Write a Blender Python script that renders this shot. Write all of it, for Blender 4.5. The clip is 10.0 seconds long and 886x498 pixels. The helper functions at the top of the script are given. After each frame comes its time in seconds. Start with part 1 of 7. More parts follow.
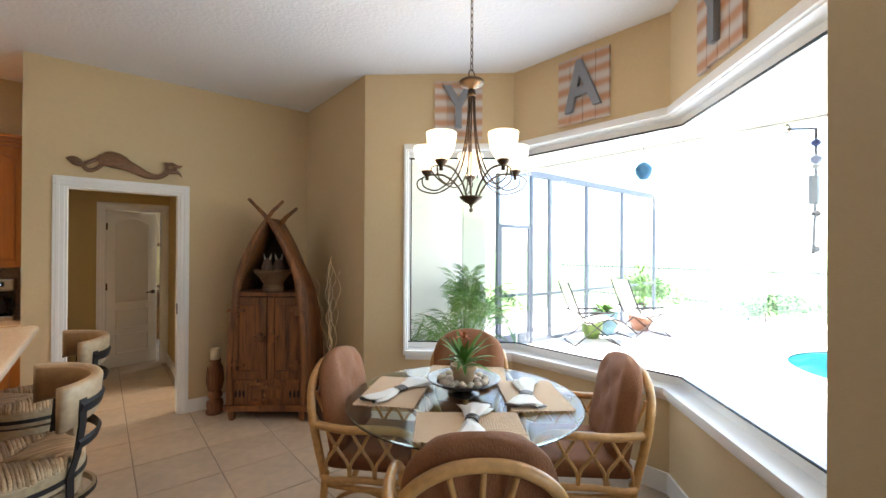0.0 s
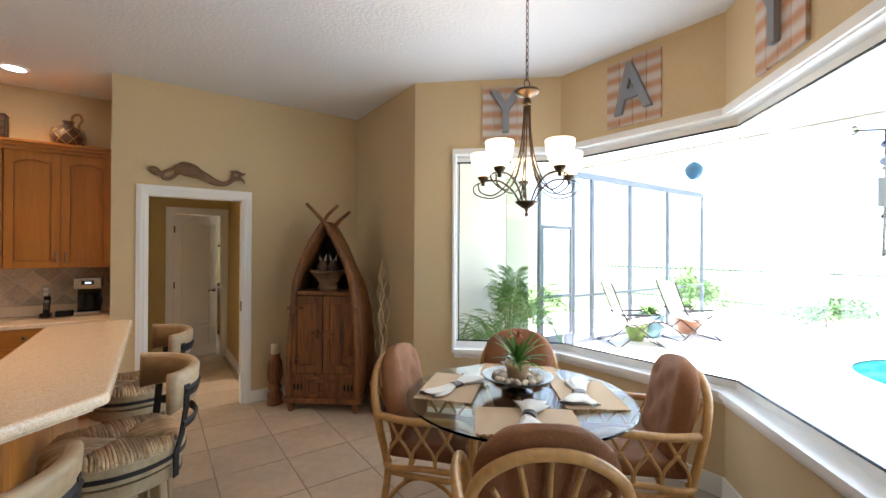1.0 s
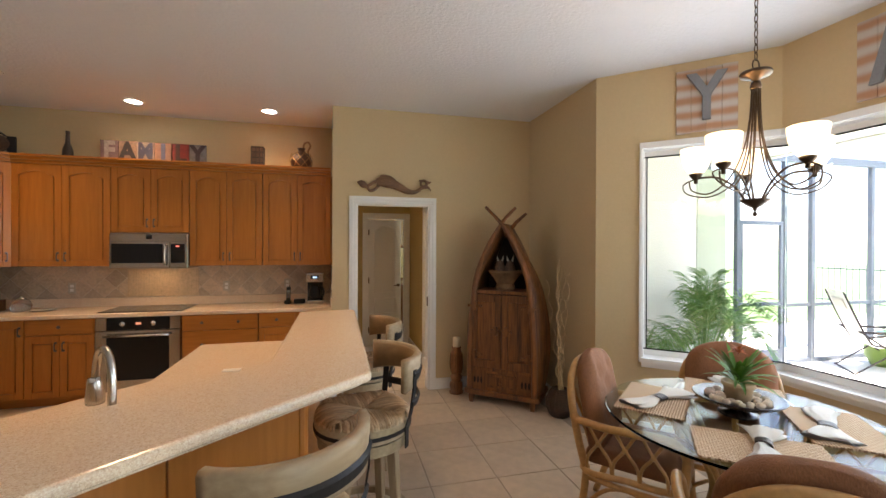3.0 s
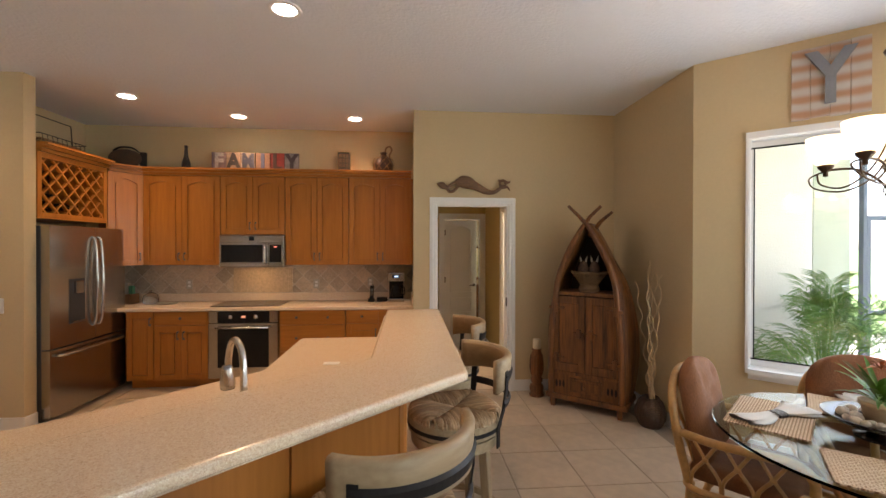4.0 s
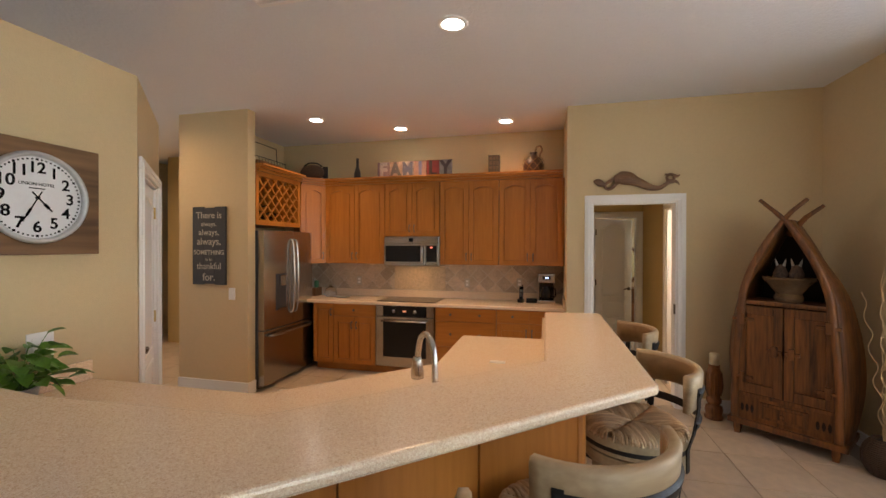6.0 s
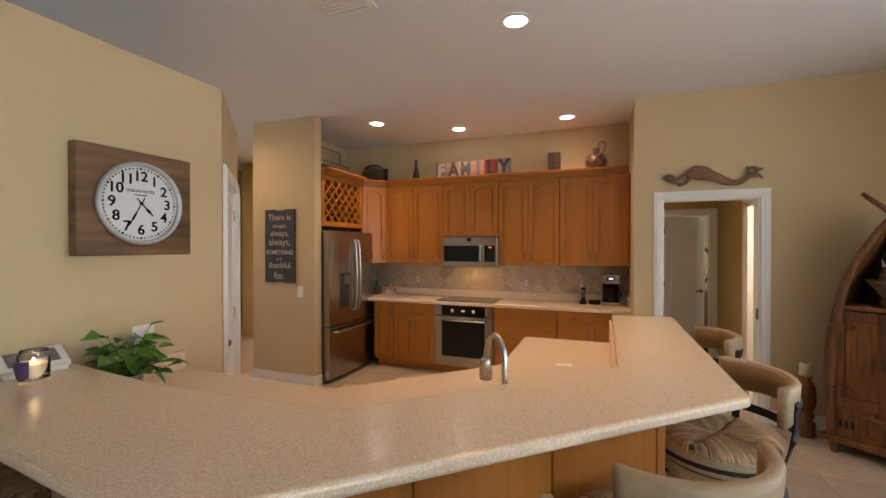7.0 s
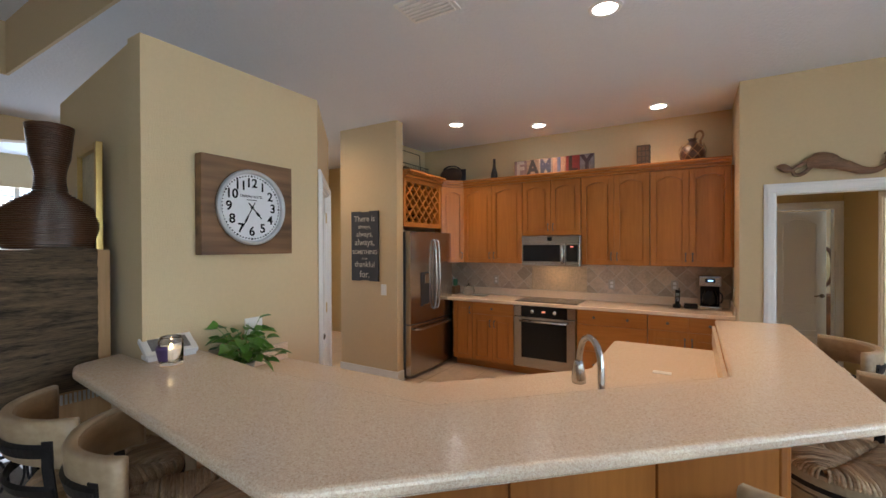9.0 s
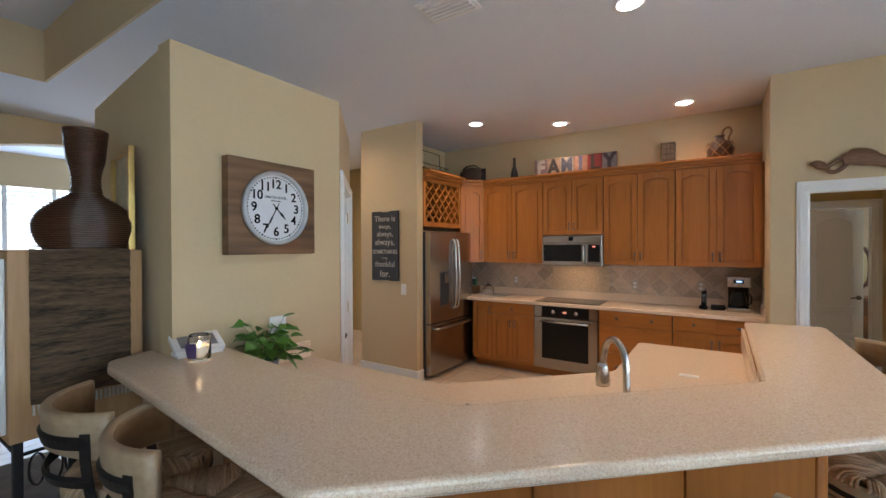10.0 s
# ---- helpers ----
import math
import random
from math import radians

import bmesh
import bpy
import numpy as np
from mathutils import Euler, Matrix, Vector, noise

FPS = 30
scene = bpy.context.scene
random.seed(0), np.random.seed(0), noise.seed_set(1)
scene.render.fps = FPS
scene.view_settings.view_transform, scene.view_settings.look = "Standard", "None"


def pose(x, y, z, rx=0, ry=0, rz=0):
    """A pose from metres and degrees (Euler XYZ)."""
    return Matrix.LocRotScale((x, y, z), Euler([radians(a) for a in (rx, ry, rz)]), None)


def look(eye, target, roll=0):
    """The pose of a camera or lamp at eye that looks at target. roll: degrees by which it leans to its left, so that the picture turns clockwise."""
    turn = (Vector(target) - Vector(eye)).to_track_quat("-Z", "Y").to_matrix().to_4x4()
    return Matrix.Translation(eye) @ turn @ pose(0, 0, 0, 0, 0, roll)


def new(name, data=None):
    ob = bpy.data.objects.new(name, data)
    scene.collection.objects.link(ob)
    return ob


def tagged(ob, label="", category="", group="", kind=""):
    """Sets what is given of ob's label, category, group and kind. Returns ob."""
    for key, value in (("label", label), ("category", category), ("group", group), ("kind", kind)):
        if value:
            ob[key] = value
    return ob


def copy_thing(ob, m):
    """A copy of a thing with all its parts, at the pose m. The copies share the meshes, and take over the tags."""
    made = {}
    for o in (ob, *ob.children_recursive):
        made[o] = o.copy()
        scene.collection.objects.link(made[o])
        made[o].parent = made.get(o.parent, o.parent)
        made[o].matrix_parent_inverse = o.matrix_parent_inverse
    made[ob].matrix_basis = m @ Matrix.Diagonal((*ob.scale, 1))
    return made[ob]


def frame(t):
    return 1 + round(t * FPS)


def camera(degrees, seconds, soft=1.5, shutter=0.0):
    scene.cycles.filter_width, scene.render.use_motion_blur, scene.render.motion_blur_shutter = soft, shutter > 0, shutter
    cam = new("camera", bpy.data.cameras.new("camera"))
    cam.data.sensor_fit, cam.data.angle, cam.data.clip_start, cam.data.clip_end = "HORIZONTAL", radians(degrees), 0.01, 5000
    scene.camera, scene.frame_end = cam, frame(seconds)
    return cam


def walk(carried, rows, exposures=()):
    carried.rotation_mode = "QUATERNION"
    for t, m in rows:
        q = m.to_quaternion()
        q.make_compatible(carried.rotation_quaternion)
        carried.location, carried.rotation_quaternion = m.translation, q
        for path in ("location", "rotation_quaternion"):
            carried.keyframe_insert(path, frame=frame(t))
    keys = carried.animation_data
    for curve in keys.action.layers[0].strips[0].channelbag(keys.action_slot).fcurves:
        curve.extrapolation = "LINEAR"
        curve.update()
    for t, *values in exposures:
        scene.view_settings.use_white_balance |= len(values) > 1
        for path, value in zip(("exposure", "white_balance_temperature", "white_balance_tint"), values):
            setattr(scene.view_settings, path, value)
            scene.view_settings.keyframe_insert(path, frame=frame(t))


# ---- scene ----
cam = camera(93.4, 10.0)
EXPO = 2.42
PATH = [
    (0, (0.581, -0.366, 1.536), (1.85, 1.179, 1.543), 0.3),
    (0.5, (0.499, -0.388, 1.544), (1.728, 1.19, 1.55), 0.3),
    (1, (0.422, -0.383, 1.548), (1.559, 1.263, 1.555), 0.3),
    (1.5, (0.342, -0.368, 1.553), (1.346, 1.361, 1.561), 0.3),
    (2, (0.278, -0.358, 1.558), (1.117, 1.458, 1.563), 0.3),
    (2.5, (0.227, -0.349, 1.571), (0.886, 1.539, 1.568), 0.3),
    (4, (0.062, -0.337, 1.589), (0.224, 1.656, 1.578), 0.1),
    (4.5, (0.012, -0.339, 1.595), (0.013, 1.661, 1.581), 0.1),
    (5, (-0.033, -0.343, 1.598), (-0.198, 1.65, 1.582), 0.0),
    (5.5, (-0.076, -0.349, 1.595), (-0.403, 1.625, 1.582), 0.1),
    (7, (-0.176, -0.372, 1.6), (-0.893, 1.495, 1.586), -0.0),
    (7.5, (-0.199, -0.38, 1.598), (-1.016, 1.445, 1.584), -0.0),
    (8, (-0.21, -0.385, 1.597), (-1.128, 1.392, 1.584), -0.1),
    (8.5, (-0.221, -0.393, 1.597), (-1.201, 1.351, 1.584), -0.2),
    (9, (-0.236, -0.398, 1.595), (-1.268, 1.315, 1.582), -0.2),
    (9.5, (-0.237, -0.4, 1.6), (-1.313, 1.286, 1.585), -0.2),
    (10, (-0.247, -0.403, 1.598), (-1.355, 1.262, 1.583), -0.2),
]
walk(cam, [(t, look(eye, target, roll)) for t, eye, target, roll in PATH], exposures=[(0, EXPO + 0.03, 6250, 11.5), (2.5, EXPO - 0.06, 6500, 13.5), (5, EXPO - 0.12, 6900, 18), (7.5, EXPO - 0.10, 6350, 15), (10, EXPO - 0.08, 5500, 11.5)])

# ---- light ----
world = bpy.data.worlds.new("sky")
scene.world = world
world.use_nodes = True
wn = world.node_tree.nodes
sky = wn.new("ShaderNodeTexSky")
sky.sky_type, sky.sun_disc = "NISHITA", False
sky.sun_elevation, sky.sun_rotation = radians(72), radians(135)
wn["Background"].inputs[1].default_value = 0.15
world.node_tree.links.new(sky.outputs[0], wn["Background"].inputs[0])

sun = new("sun", bpy.data.lights.new("sun", "SUN"))
sun.data.energy, sun.data.angle, sun.data.color = 5.0, radians(0.6), (1.0, 0.95, 0.87)
sun.matrix_world = look((0, 0, 0), (0.16, 0.26, -0.95))


def area_lamp(name, eye, target, w, hgt, watts, col):
    d = bpy.data.lights.new(name, "AREA")
    d.shape, d.size, d.size_y, d.energy, d.color = "RECTANGLE", w, hgt, watts, col
    o = new(name, d)
    o.matrix_world = look(eye, target)
    return o


def spot_lamp(name, x, y, z, watts, col, angle=110):
    d = bpy.data.lights.new(name, "SPOT")
    d.energy, d.color, d.spot_size, d.spot_blend, d.shadow_soft_size = watts, col, radians(angle), 0.9, 0.06
    o = new(name, d)
    o.matrix_world = look((x, y, z), (x, y, 0))
    return o


DAY = (0.77, 0.895, 1.0)
WARM = (1.0, 0.65, 0.33)
CAN_W = 9.0
# daylight entering by the bay window, one lamp in each of its three openings, and by the living room's window
area_lamp("bay_daylight", (3.36, 1.40, 1.55), (0, 1.3, 1.55), 1.15, 1.65, 3.8, DAY)
area_lamp("bay_daylight", (2.98, 2.36, 1.55), (1.6, 0.8, 1.55), 0.85, 1.65, 2.5, DAY)
area_lamp("bay_daylight", (2.92, 0.27, 1.55), (1.6, 1.6, 1.6), 1.0, 1.65, 1.4, DAY)
area_lamp("living_daylight", (-9.35, 1.8, 1.6), (-5.5, 0.3, 3.2), 2.3, 1.9, 17, DAY)
# daylight from the south-east, through an assumed, unseen sliding door opening
area_lamp("assumed_door_daylight", (2.27, -2.6, 1.1), (-1.5, 0.2, 1.3), 2.5, 2.0, 8.0, DAY)
# daylight from the window of the room beside the hall
area_lamp("side_room_daylight", (2.2, 4.8, 1.5), (1.2, 4.9, 1.2), 0.6, 1.3, 9.0, (1.0, 0.86, 0.68))
# added lamp that brightens the room behind the hall; no window stands there
area_lamp("back_room_fill", (2.2, 7.4, 1.5), (0.6, 6.9, 1.2), 1.0, 1.3, 6, DAY)


# ---- materials ----
def mat(name, col, rough=0.6, metal=0.0, var=0.12, scale=3.0, fine=60.0, bump=0.0, bump_scale=None, spec=0.5, stretch=(1, 1, 1), random_tint=0.0, coat=0.0):
    """A principled surface whose colour varies at two scales, with fine relief."""
    m = bpy.data.materials.new(name)
    m.use_nodes = True
    nt, n = m.node_tree, m.node_tree.nodes
    b = n["Principled BSDF"]
    tc = n.new("ShaderNodeTexCoord")
    mp = n.new("ShaderNodeMapping")
    mp.inputs["Scale"].default_value = stretch
    nt.links.new(tc.outputs["Object"], mp.inputs[0])
    big, small = n.new("ShaderNodeTexNoise"), n.new("ShaderNodeTexNoise")
    big.inputs["Scale"].default_value, small.inputs["Scale"].default_value = scale, fine
    big.inputs["Detail"].default_value, small.inputs["Detail"].default_value = 4, 3
    nt.links.new(mp.outputs[0], big.inputs[0])
    nt.links.new(mp.outputs[0], small.inputs[0])
    mix = n.new("ShaderNodeMath")
    mix.operation = "MULTIPLY_ADD"
    mix.inputs[1].default_value = 0.5
    nt.links.new(small.outputs[0], mix.inputs[0])
    half = n.new("ShaderNodeMath")
    half.operation = "MULTIPLY"
    half.inputs[1].default_value = 0.5
    nt.links.new(big.outputs[0], half.inputs[0])
    nt.links.new(half.outputs[0], mix.inputs[2])
    ramp = n.new("ShaderNodeMapRange")
    ramp.inputs["From Min"].default_value, ramp.inputs["From Max"].default_value = 0.3, 0.7
    ramp.inputs["To Min"].default_value, ramp.inputs["To Max"].default_value = 1 - var, 1 + var
    nt.links.new(mix.outputs[0], ramp.inputs[0])
    value = ramp.outputs[0]
    if random_tint:
        info = n.new("ShaderNodeObjectInfo")
        r2 = n.new("ShaderNodeMapRange")
        r2.inputs["To Min"].default_value, r2.inputs["To Max"].default_value = 1 - random_tint, 1 + random_tint
        nt.links.new(info.outputs["Random"], r2.inputs[0])
        mul = n.new("ShaderNodeMath")
        mul.operation = "MULTIPLY"
        nt.links.new(value, mul.inputs[0])
        nt.links.new(r2.outputs[0], mul.inputs[1])
        value = mul.outputs[0]
    vm = n.new("ShaderNodeVectorMath")
    vm.operation = "SCALE"
    vm.inputs[0].default_value = col
    nt.links.new(value, vm.inputs["Scale"])
    nt.links.new(vm.outputs[0], b.inputs["Base Color"])
    b.inputs["Roughness"].default_value, b.inputs["Metallic"].default_value = rough, metal
    b.inputs["Specular IOR Level"].default_value = spec
    b.inputs["Coat Weight"].default_value = coat
    if bump:
        t = small
        if bump_scale:
            t = n.new("ShaderNodeTexNoise")
            t.inputs["Scale"].default_value, t.inputs["Detail"].default_value = bump_scale, 3
            nt.links.new(mp.outputs[0], t.inputs[0])
        bp = n.new("ShaderNodeBump")
        bp.inputs["Strength"].default_value, bp.inputs["Distance"].default_value = bump, 0.01
        nt.links.new(t.outputs[0], bp.inputs["Height"])
        nt.links.new(bp.outputs[0], b.inputs["Normal"])
    return m


def glass_mat(name, tint=(1, 1, 1), rough=0.0, ior=1.45):
    m = bpy.data.materials.new(name)
    m.use_nodes = True
    b = m.node_tree.nodes["Principled BSDF"]
    b.inputs["Base Color"].default_value = (*tint, 1)
    b.inputs["Transmission Weight"].default_value = 1
    b.inputs["Roughness"].default_value, b.inputs["IOR"].default_value = rough, ior
    return m


def glow_mat(name, col, power):
    m = bpy.data.materials.new(name)
    m.use_nodes = True
    b = m.node_tree.nodes["Principled BSDF"]
    b.inputs["Base Color"].default_value = (0.8, 0.75, 0.65, 1)
    b.inputs["Emission Color"].default_value = (*col, 1)
    b.inputs["Emission Strength"].default_value = power
    return m


def wood_mat(name, dark, light, rough=0.35, axis="Z", scale=6.0, coat=0.0, bump=0.1):
    """Wood with drawn-out grain along one axis."""
    m = bpy.data.materials.new(name)
    m.use_nodes = True
    nt, n = m.node_tree, m.node_tree.nodes
    b = n["Principled BSDF"]
    tc, mp = n.new("ShaderNodeTexCoord"), n.new("ShaderNodeMapping")
    s = {"X": (0.08, 1, 1), "Y": (1, 0.08, 1), "Z": (1, 1, 0.08)}[axis]
    mp.inputs["Scale"].default_value = [v * scale for v in s]
    nt.links.new(tc.outputs["Object"], mp.inputs[0])
    info = n.new("ShaderNodeObjectInfo")
    add = n.new("ShaderNodeVectorMath")
    nt.links.new(mp.outputs[0], add.inputs[0])
    sc = n.new("ShaderNodeVectorMath")
    sc.operation = "SCALE"
    sc.inputs[0].default_value = (7, 11, 5)
    nt.links.new(info.outputs["Random"], sc.inputs["Scale"])
    nt.links.new(sc.outputs[0], add.inputs[1])
    g, f = n.new("ShaderNodeTexNoise"), n.new("ShaderNodeTexNoise")
    g.inputs["Scale"].default_value, g.inputs["Detail"].default_value, g.inputs["Distortion"].default_value = 1.2, 5, 0.6
    f.inputs["Scale"].default_value, f.inputs["Detail"].default_value = 9, 4
    nt.links.new(add.outputs[0], g.inputs[0])
    nt.links.new(add.outputs[0], f.inputs[0])
    mx = n.new("ShaderNodeMath")
    mx.operation = "MULTIPLY_ADD"
    mx.inputs[1].default_value = 0.45
    nt.links.new(f.outputs[0], mx.inputs[0])
    hf = n.new("ShaderNodeMath")
    hf.operation = "MULTIPLY"
    hf.inputs[1].default_value = 0.55
    nt.links.new(g.outputs[0], hf.inputs[0])
    nt.links.new(hf.outputs[0], mx.inputs[2])
    r = n.new("ShaderNodeValToRGB")
    r.color_ramp.elements[0].position, r.color_ramp.elements[1].position = 0.33, 0.66
    r.color_ramp.elements[0].color, r.color_ramp.elements[1].color = (*dark, 1), (*light, 1)
    nt.links.new(mx.outputs[0], r.inputs[0])
    nt.links.new(r.outputs[0], b.inputs["Base Color"])
    b.inputs["Roughness"].default_value, b.inputs["Coat Weight"].default_value = rough, coat
    bp = n.new("ShaderNodeBump")
    bp.inputs["Strength"].default_value, bp.inputs["Distance"].default_value = bump, 0.004
    nt.links.new(f.outputs[0], bp.inputs["Height"])
    nt.links.new(bp.outputs[0], b.inputs["Normal"])
    return m


def speckle_mat(name, cols, rough=0.25, scale=160.0):
    """Solid surface with three tones of grit."""
    m = bpy.data.materials.new(name)
    m.use_nodes = True
    nt, n = m.node_tree, m.node_tree.nodes
    b = n["Principled BSDF"]
    tc = n.new("ShaderNodeTexCoord")
    v, ns = n.new("ShaderNodeTexVoronoi"), n.new("ShaderNodeTexNoise")
    v.inputs["Scale"].default_value = scale
    ns.inputs["Scale"].default_value, ns.inputs["Detail"].default_value = scale * 0.35, 5
    nt.links.new(tc.outputs["Object"], v.inputs[0])
    nt.links.new(tc.outputs["Object"], ns.inputs[0])
    sep = n.new("ShaderNodeSeparateColor")
    nt.links.new(v.outputs["Color"], sep.inputs[0])
    mx = n.new("ShaderNodeMath")
    mx.operation = "MULTIPLY_ADD"
    mx.inputs[1].default_value = 0.45
    nt.links.new(sep.outputs[0], mx.inputs[0])
    hf = n.new("ShaderNodeMath")
    hf.operation = "MULTIPLY"
    hf.inputs[1].default_value = 0.6
    nt.links.new(ns.outputs[0], hf.inputs[0])
    nt.links.new(hf.outputs[0], mx.inputs[2])
    r = n.new("ShaderNodeValToRGB")
    r.color_ramp.elements[0].position, r.color_ramp.elements[1].position = 0.22, 0.8
    r.color_ramp.elements[0].color, r.color_ramp.elements[1].color = (*cols[0], 1), (*cols[2], 1)
    e = r.color_ramp.elements.new(0.5)
    e.color = (*cols[1], 1)
    nt.links.new(mx.outputs[0], r.inputs[0])
    nt.links.new(r.outputs[0], b.inputs["Base Color"])
    b.inputs["Roughness"].default_value = rough
    return m


M_WALL = mat("wall_paint", (0.615, 0.476, 0.282), 0.75, var=0.035, scale=1.2, fine=40, bump=0.25, bump_scale=140)
M_CEIL = mat("ceiling_paint", (0.755, 0.775, 0.815), 0.85, var=0.02, scale=2, fine=30, bump=0.55, bump_scale=42)
M_WHITE = mat("white_trim", (0.82, 0.81, 0.79), 0.35, var=0.02, scale=4, fine=50)
M_TILE = mat("floor_tile", (0.53, 0.42, 0.31), 0.32, var=0.14, scale=3.2, fine=14, bump=0.05, bump_scale=18, random_tint=0.06)
M_GROUT = mat("grout", (0.33, 0.27, 0.21), 0.9, var=0.1, scale=8, fine=90)
M_MAPLE = wood_mat("honey_maple", (0.37, 0.128, 0.019), (0.50, 0.190, 0.034), 0.38, "Z", 5.0, coat=0.06, bump=0.06)
M_MAPLE_X = wood_mat("honey_maple_rail", (0.37, 0.128, 0.019), (0.50, 0.190, 0.034), 0.38, "X", 5.0, coat=0.06, bump=0.06)
M_BAR = speckle_mat("speckled_top", [(0.66, 0.47, 0.315), (0.82, 0.635, 0.455), (0.90, 0.775, 0.61)], 0.20, 330)
M_STEEL = mat("stainless_steel", (0.44, 0.41, 0.38), 0.24, 1.0, var=0.05, scale=2, fine=200, stretch=(1, 1, 12))
M_BLACK = mat("black_gloss", (0.010, 0.010, 0.011), 0.10, var=0.05, spec=0.3)
M_IRON = mat("dark_iron", (0.035, 0.032, 0.032), 0.5, 0.7, var=0.2, scale=20, fine=120)
M_GLASS = glass_mat("clear_glass")
M_OLIVE = mat("olive_hall_wall", (0.50, 0.37, 0.165), 0.75, var=0.04, scale=1.2, fine=40, bump=0.12, bump_scale=140)
M_BRONZE = mat("oiled_bronze", (0.11, 0.075, 0.05), 0.38, 0.9, var=0.15, scale=15, fine=80)
M_BRASS = mat("brass", (0.55, 0.38, 0.14), 0.3, 1.0, var=0.1, scale=15)
M_NICKEL = mat("brushed_nickel", (0.55, 0.53, 0.50), 0.25, 1.0, var=0.05, scale=30)


def wave_mat(name, c1, c2, scale, axis="X", rough=0.8, bump=0.3, distortion=1.0, detail=2.0, noise_amount=0.35, dist=0.004):
    """Strands, ribs or weave that run across one axis."""
    m = bpy.data.materials.new(name)
    m.use_nodes = True
    nt, n = m.node_tree, m.node_tree.nodes
    b = n["Principled BSDF"]
    tc = n.new("ShaderNodeTexCoord")
    w = n.new("ShaderNodeTexWave")
    w.wave_type, w.bands_direction = "BANDS", axis
    w.inputs["Scale"].default_value, w.inputs["Distortion"].default_value, w.inputs["Detail"].default_value = scale, distortion, detail
    nt.links.new(tc.outputs["Object"], w.inputs[0])
    ns = n.new("ShaderNodeTexNoise")
    ns.inputs["Scale"].default_value, ns.inputs["Detail"].default_value = 9, 5
    nt.links.new(tc.outputs["Object"], ns.inputs[0])
    mx = n.new("ShaderNodeMath")
    mx.operation = "MULTIPLY_ADD"
    mx.inputs[1].default_value = noise_amount * 2
    nt.links.new(ns.outputs[0], mx.inputs[0])
    hf = n.new("ShaderNodeMath")
    hf.operation = "MULTIPLY_ADD"
    hf.inputs[1].default_value, hf.inputs[2].default_value = 1 - noise_amount, -noise_amount * 0.5
    nt.links.new(w.outputs[1], hf.inputs[0])
    nt.links.new(hf.outputs[0], mx.inputs[2])
    r = n.new("ShaderNodeValToRGB")
    r.color_ramp.elements[0].position, r.color_ramp.elements[1].position = 0.15, 0.85
    r.color_ramp.elements[0].color, r.color_ramp.elements[1].color = (*c1, 1), (*c2, 1)
    nt.links.new(mx.outputs[0], r.inputs[0])
    nt.links.new(r.outputs[0], b.inputs["Base Color"])
    b.inputs["Roughness"].default_value = rough
    bp = n.new("ShaderNodeBump")
    bp.inputs["Strength"].default_value, bp.inputs["Distance"].default_value = bump, dist
    nt.links.new(w.outputs[1], bp.inputs["Height"])
    nt.links.new(bp.outputs[0], b.inputs["Normal"])
    return m


def brick_mat(name, c1, c2, mortar, w, h, rough=0.8, gap=0.15, bump=0.5):
    """A plaited surface of small alternating pads."""
    m = bpy.data.materials.new(name)
    m.use_nodes = True
    nt, n = m.node_tree, m.node_tree.nodes
    b = n["Principled BSDF"]
    tc = n.new("ShaderNodeTexCoord")
    t = n.new("ShaderNodeTexBrick")
    t.inputs["Color1"].default_value, t.inputs["Color2"].default_value, t.inputs["Mortar"].default_value = (*c1, 1), (*c2, 1), (*mortar, 1)
    t.inputs["Scale"].default_value = 1
    t.inputs["Brick Width"].default_value, t.inputs["Row Height"].default_value, t.inputs["Mortar Size"].default_value = w, h, h * gap
    nt.links.new(tc.outputs["Object"], t.inputs[0])
    nt.links.new(t.outputs[0], b.inputs["Base Color"])
    b.inputs["Roughness"].default_value = rough
    bp = n.new("ShaderNodeBump")
    bp.invert = True
    bp.inputs["Strength"].default_value, bp.inputs["Distance"].default_value = bump, 0.004
    nt.links.new(t.outputs[1], bp.inputs["Height"])
    nt.links.new(bp.outputs[0], b.inputs["Normal"])
    return m


def strand_mat(name, dark, light, rough=0.6):
    """Twisted strands, each of its own tone, with streaks along local x."""
    m = wood_mat(name, dark, light, rough, "X", 26.0, bump=0.4)
    nt, n = m.node_tree, m.node_tree.nodes
    b = n["Principled BSDF"]
    was = b.inputs["Base Color"].links[0].from_socket
    geo, rg_, mx = n.new("ShaderNodeNewGeometry"), n.new("ShaderNodeMapRange"), n.new("ShaderNodeVectorMath")
    rg_.inputs["To Min"].default_value, rg_.inputs["To Max"].default_value = 0.72, 1.22
    mx.operation = "SCALE"
    nt.links.new(geo.outputs["Random Per Island"], rg_.inputs[0])
    nt.links.new(was, mx.inputs[0])
    nt.links.new(rg_.outputs[0], mx.inputs["Scale"])
    nt.links.new(mx.outputs[0], b.inputs["Base Color"])
    return m


M_DARKWOOD = wood_mat("red_brown_teak", (0.030, 0.0095, 0.0028), (0.27, 0.098, 0.022), 0.5, "Z", 7.0, bump=0.6)
M_PALEWOOD = wood_mat("weathered_oak", (0.30, 0.22, 0.125), (0.47, 0.37, 0.23), 0.5, "X", 6.0, bump=0.25)
M_PALEWOOD_Z = wood_mat("weathered_oak_leg", (0.27, 0.19, 0.105), (0.44, 0.33, 0.20), 0.5, "Z", 6.0, bump=0.25)
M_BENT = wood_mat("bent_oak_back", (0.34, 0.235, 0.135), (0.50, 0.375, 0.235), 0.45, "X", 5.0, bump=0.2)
M_BACKIN = wood_mat("warm_lit_back_inside", (0.27, 0.16, 0.075), (0.40, 0.255, 0.125), 0.4, "X", 5.0, bump=0.2)
M_RATTAN = mat("honey_rattan", (0.56, 0.31, 0.11), 0.33, var=0.22, scale=9, fine=40, bump=0.12, bump_scale=30, coat=0.2)
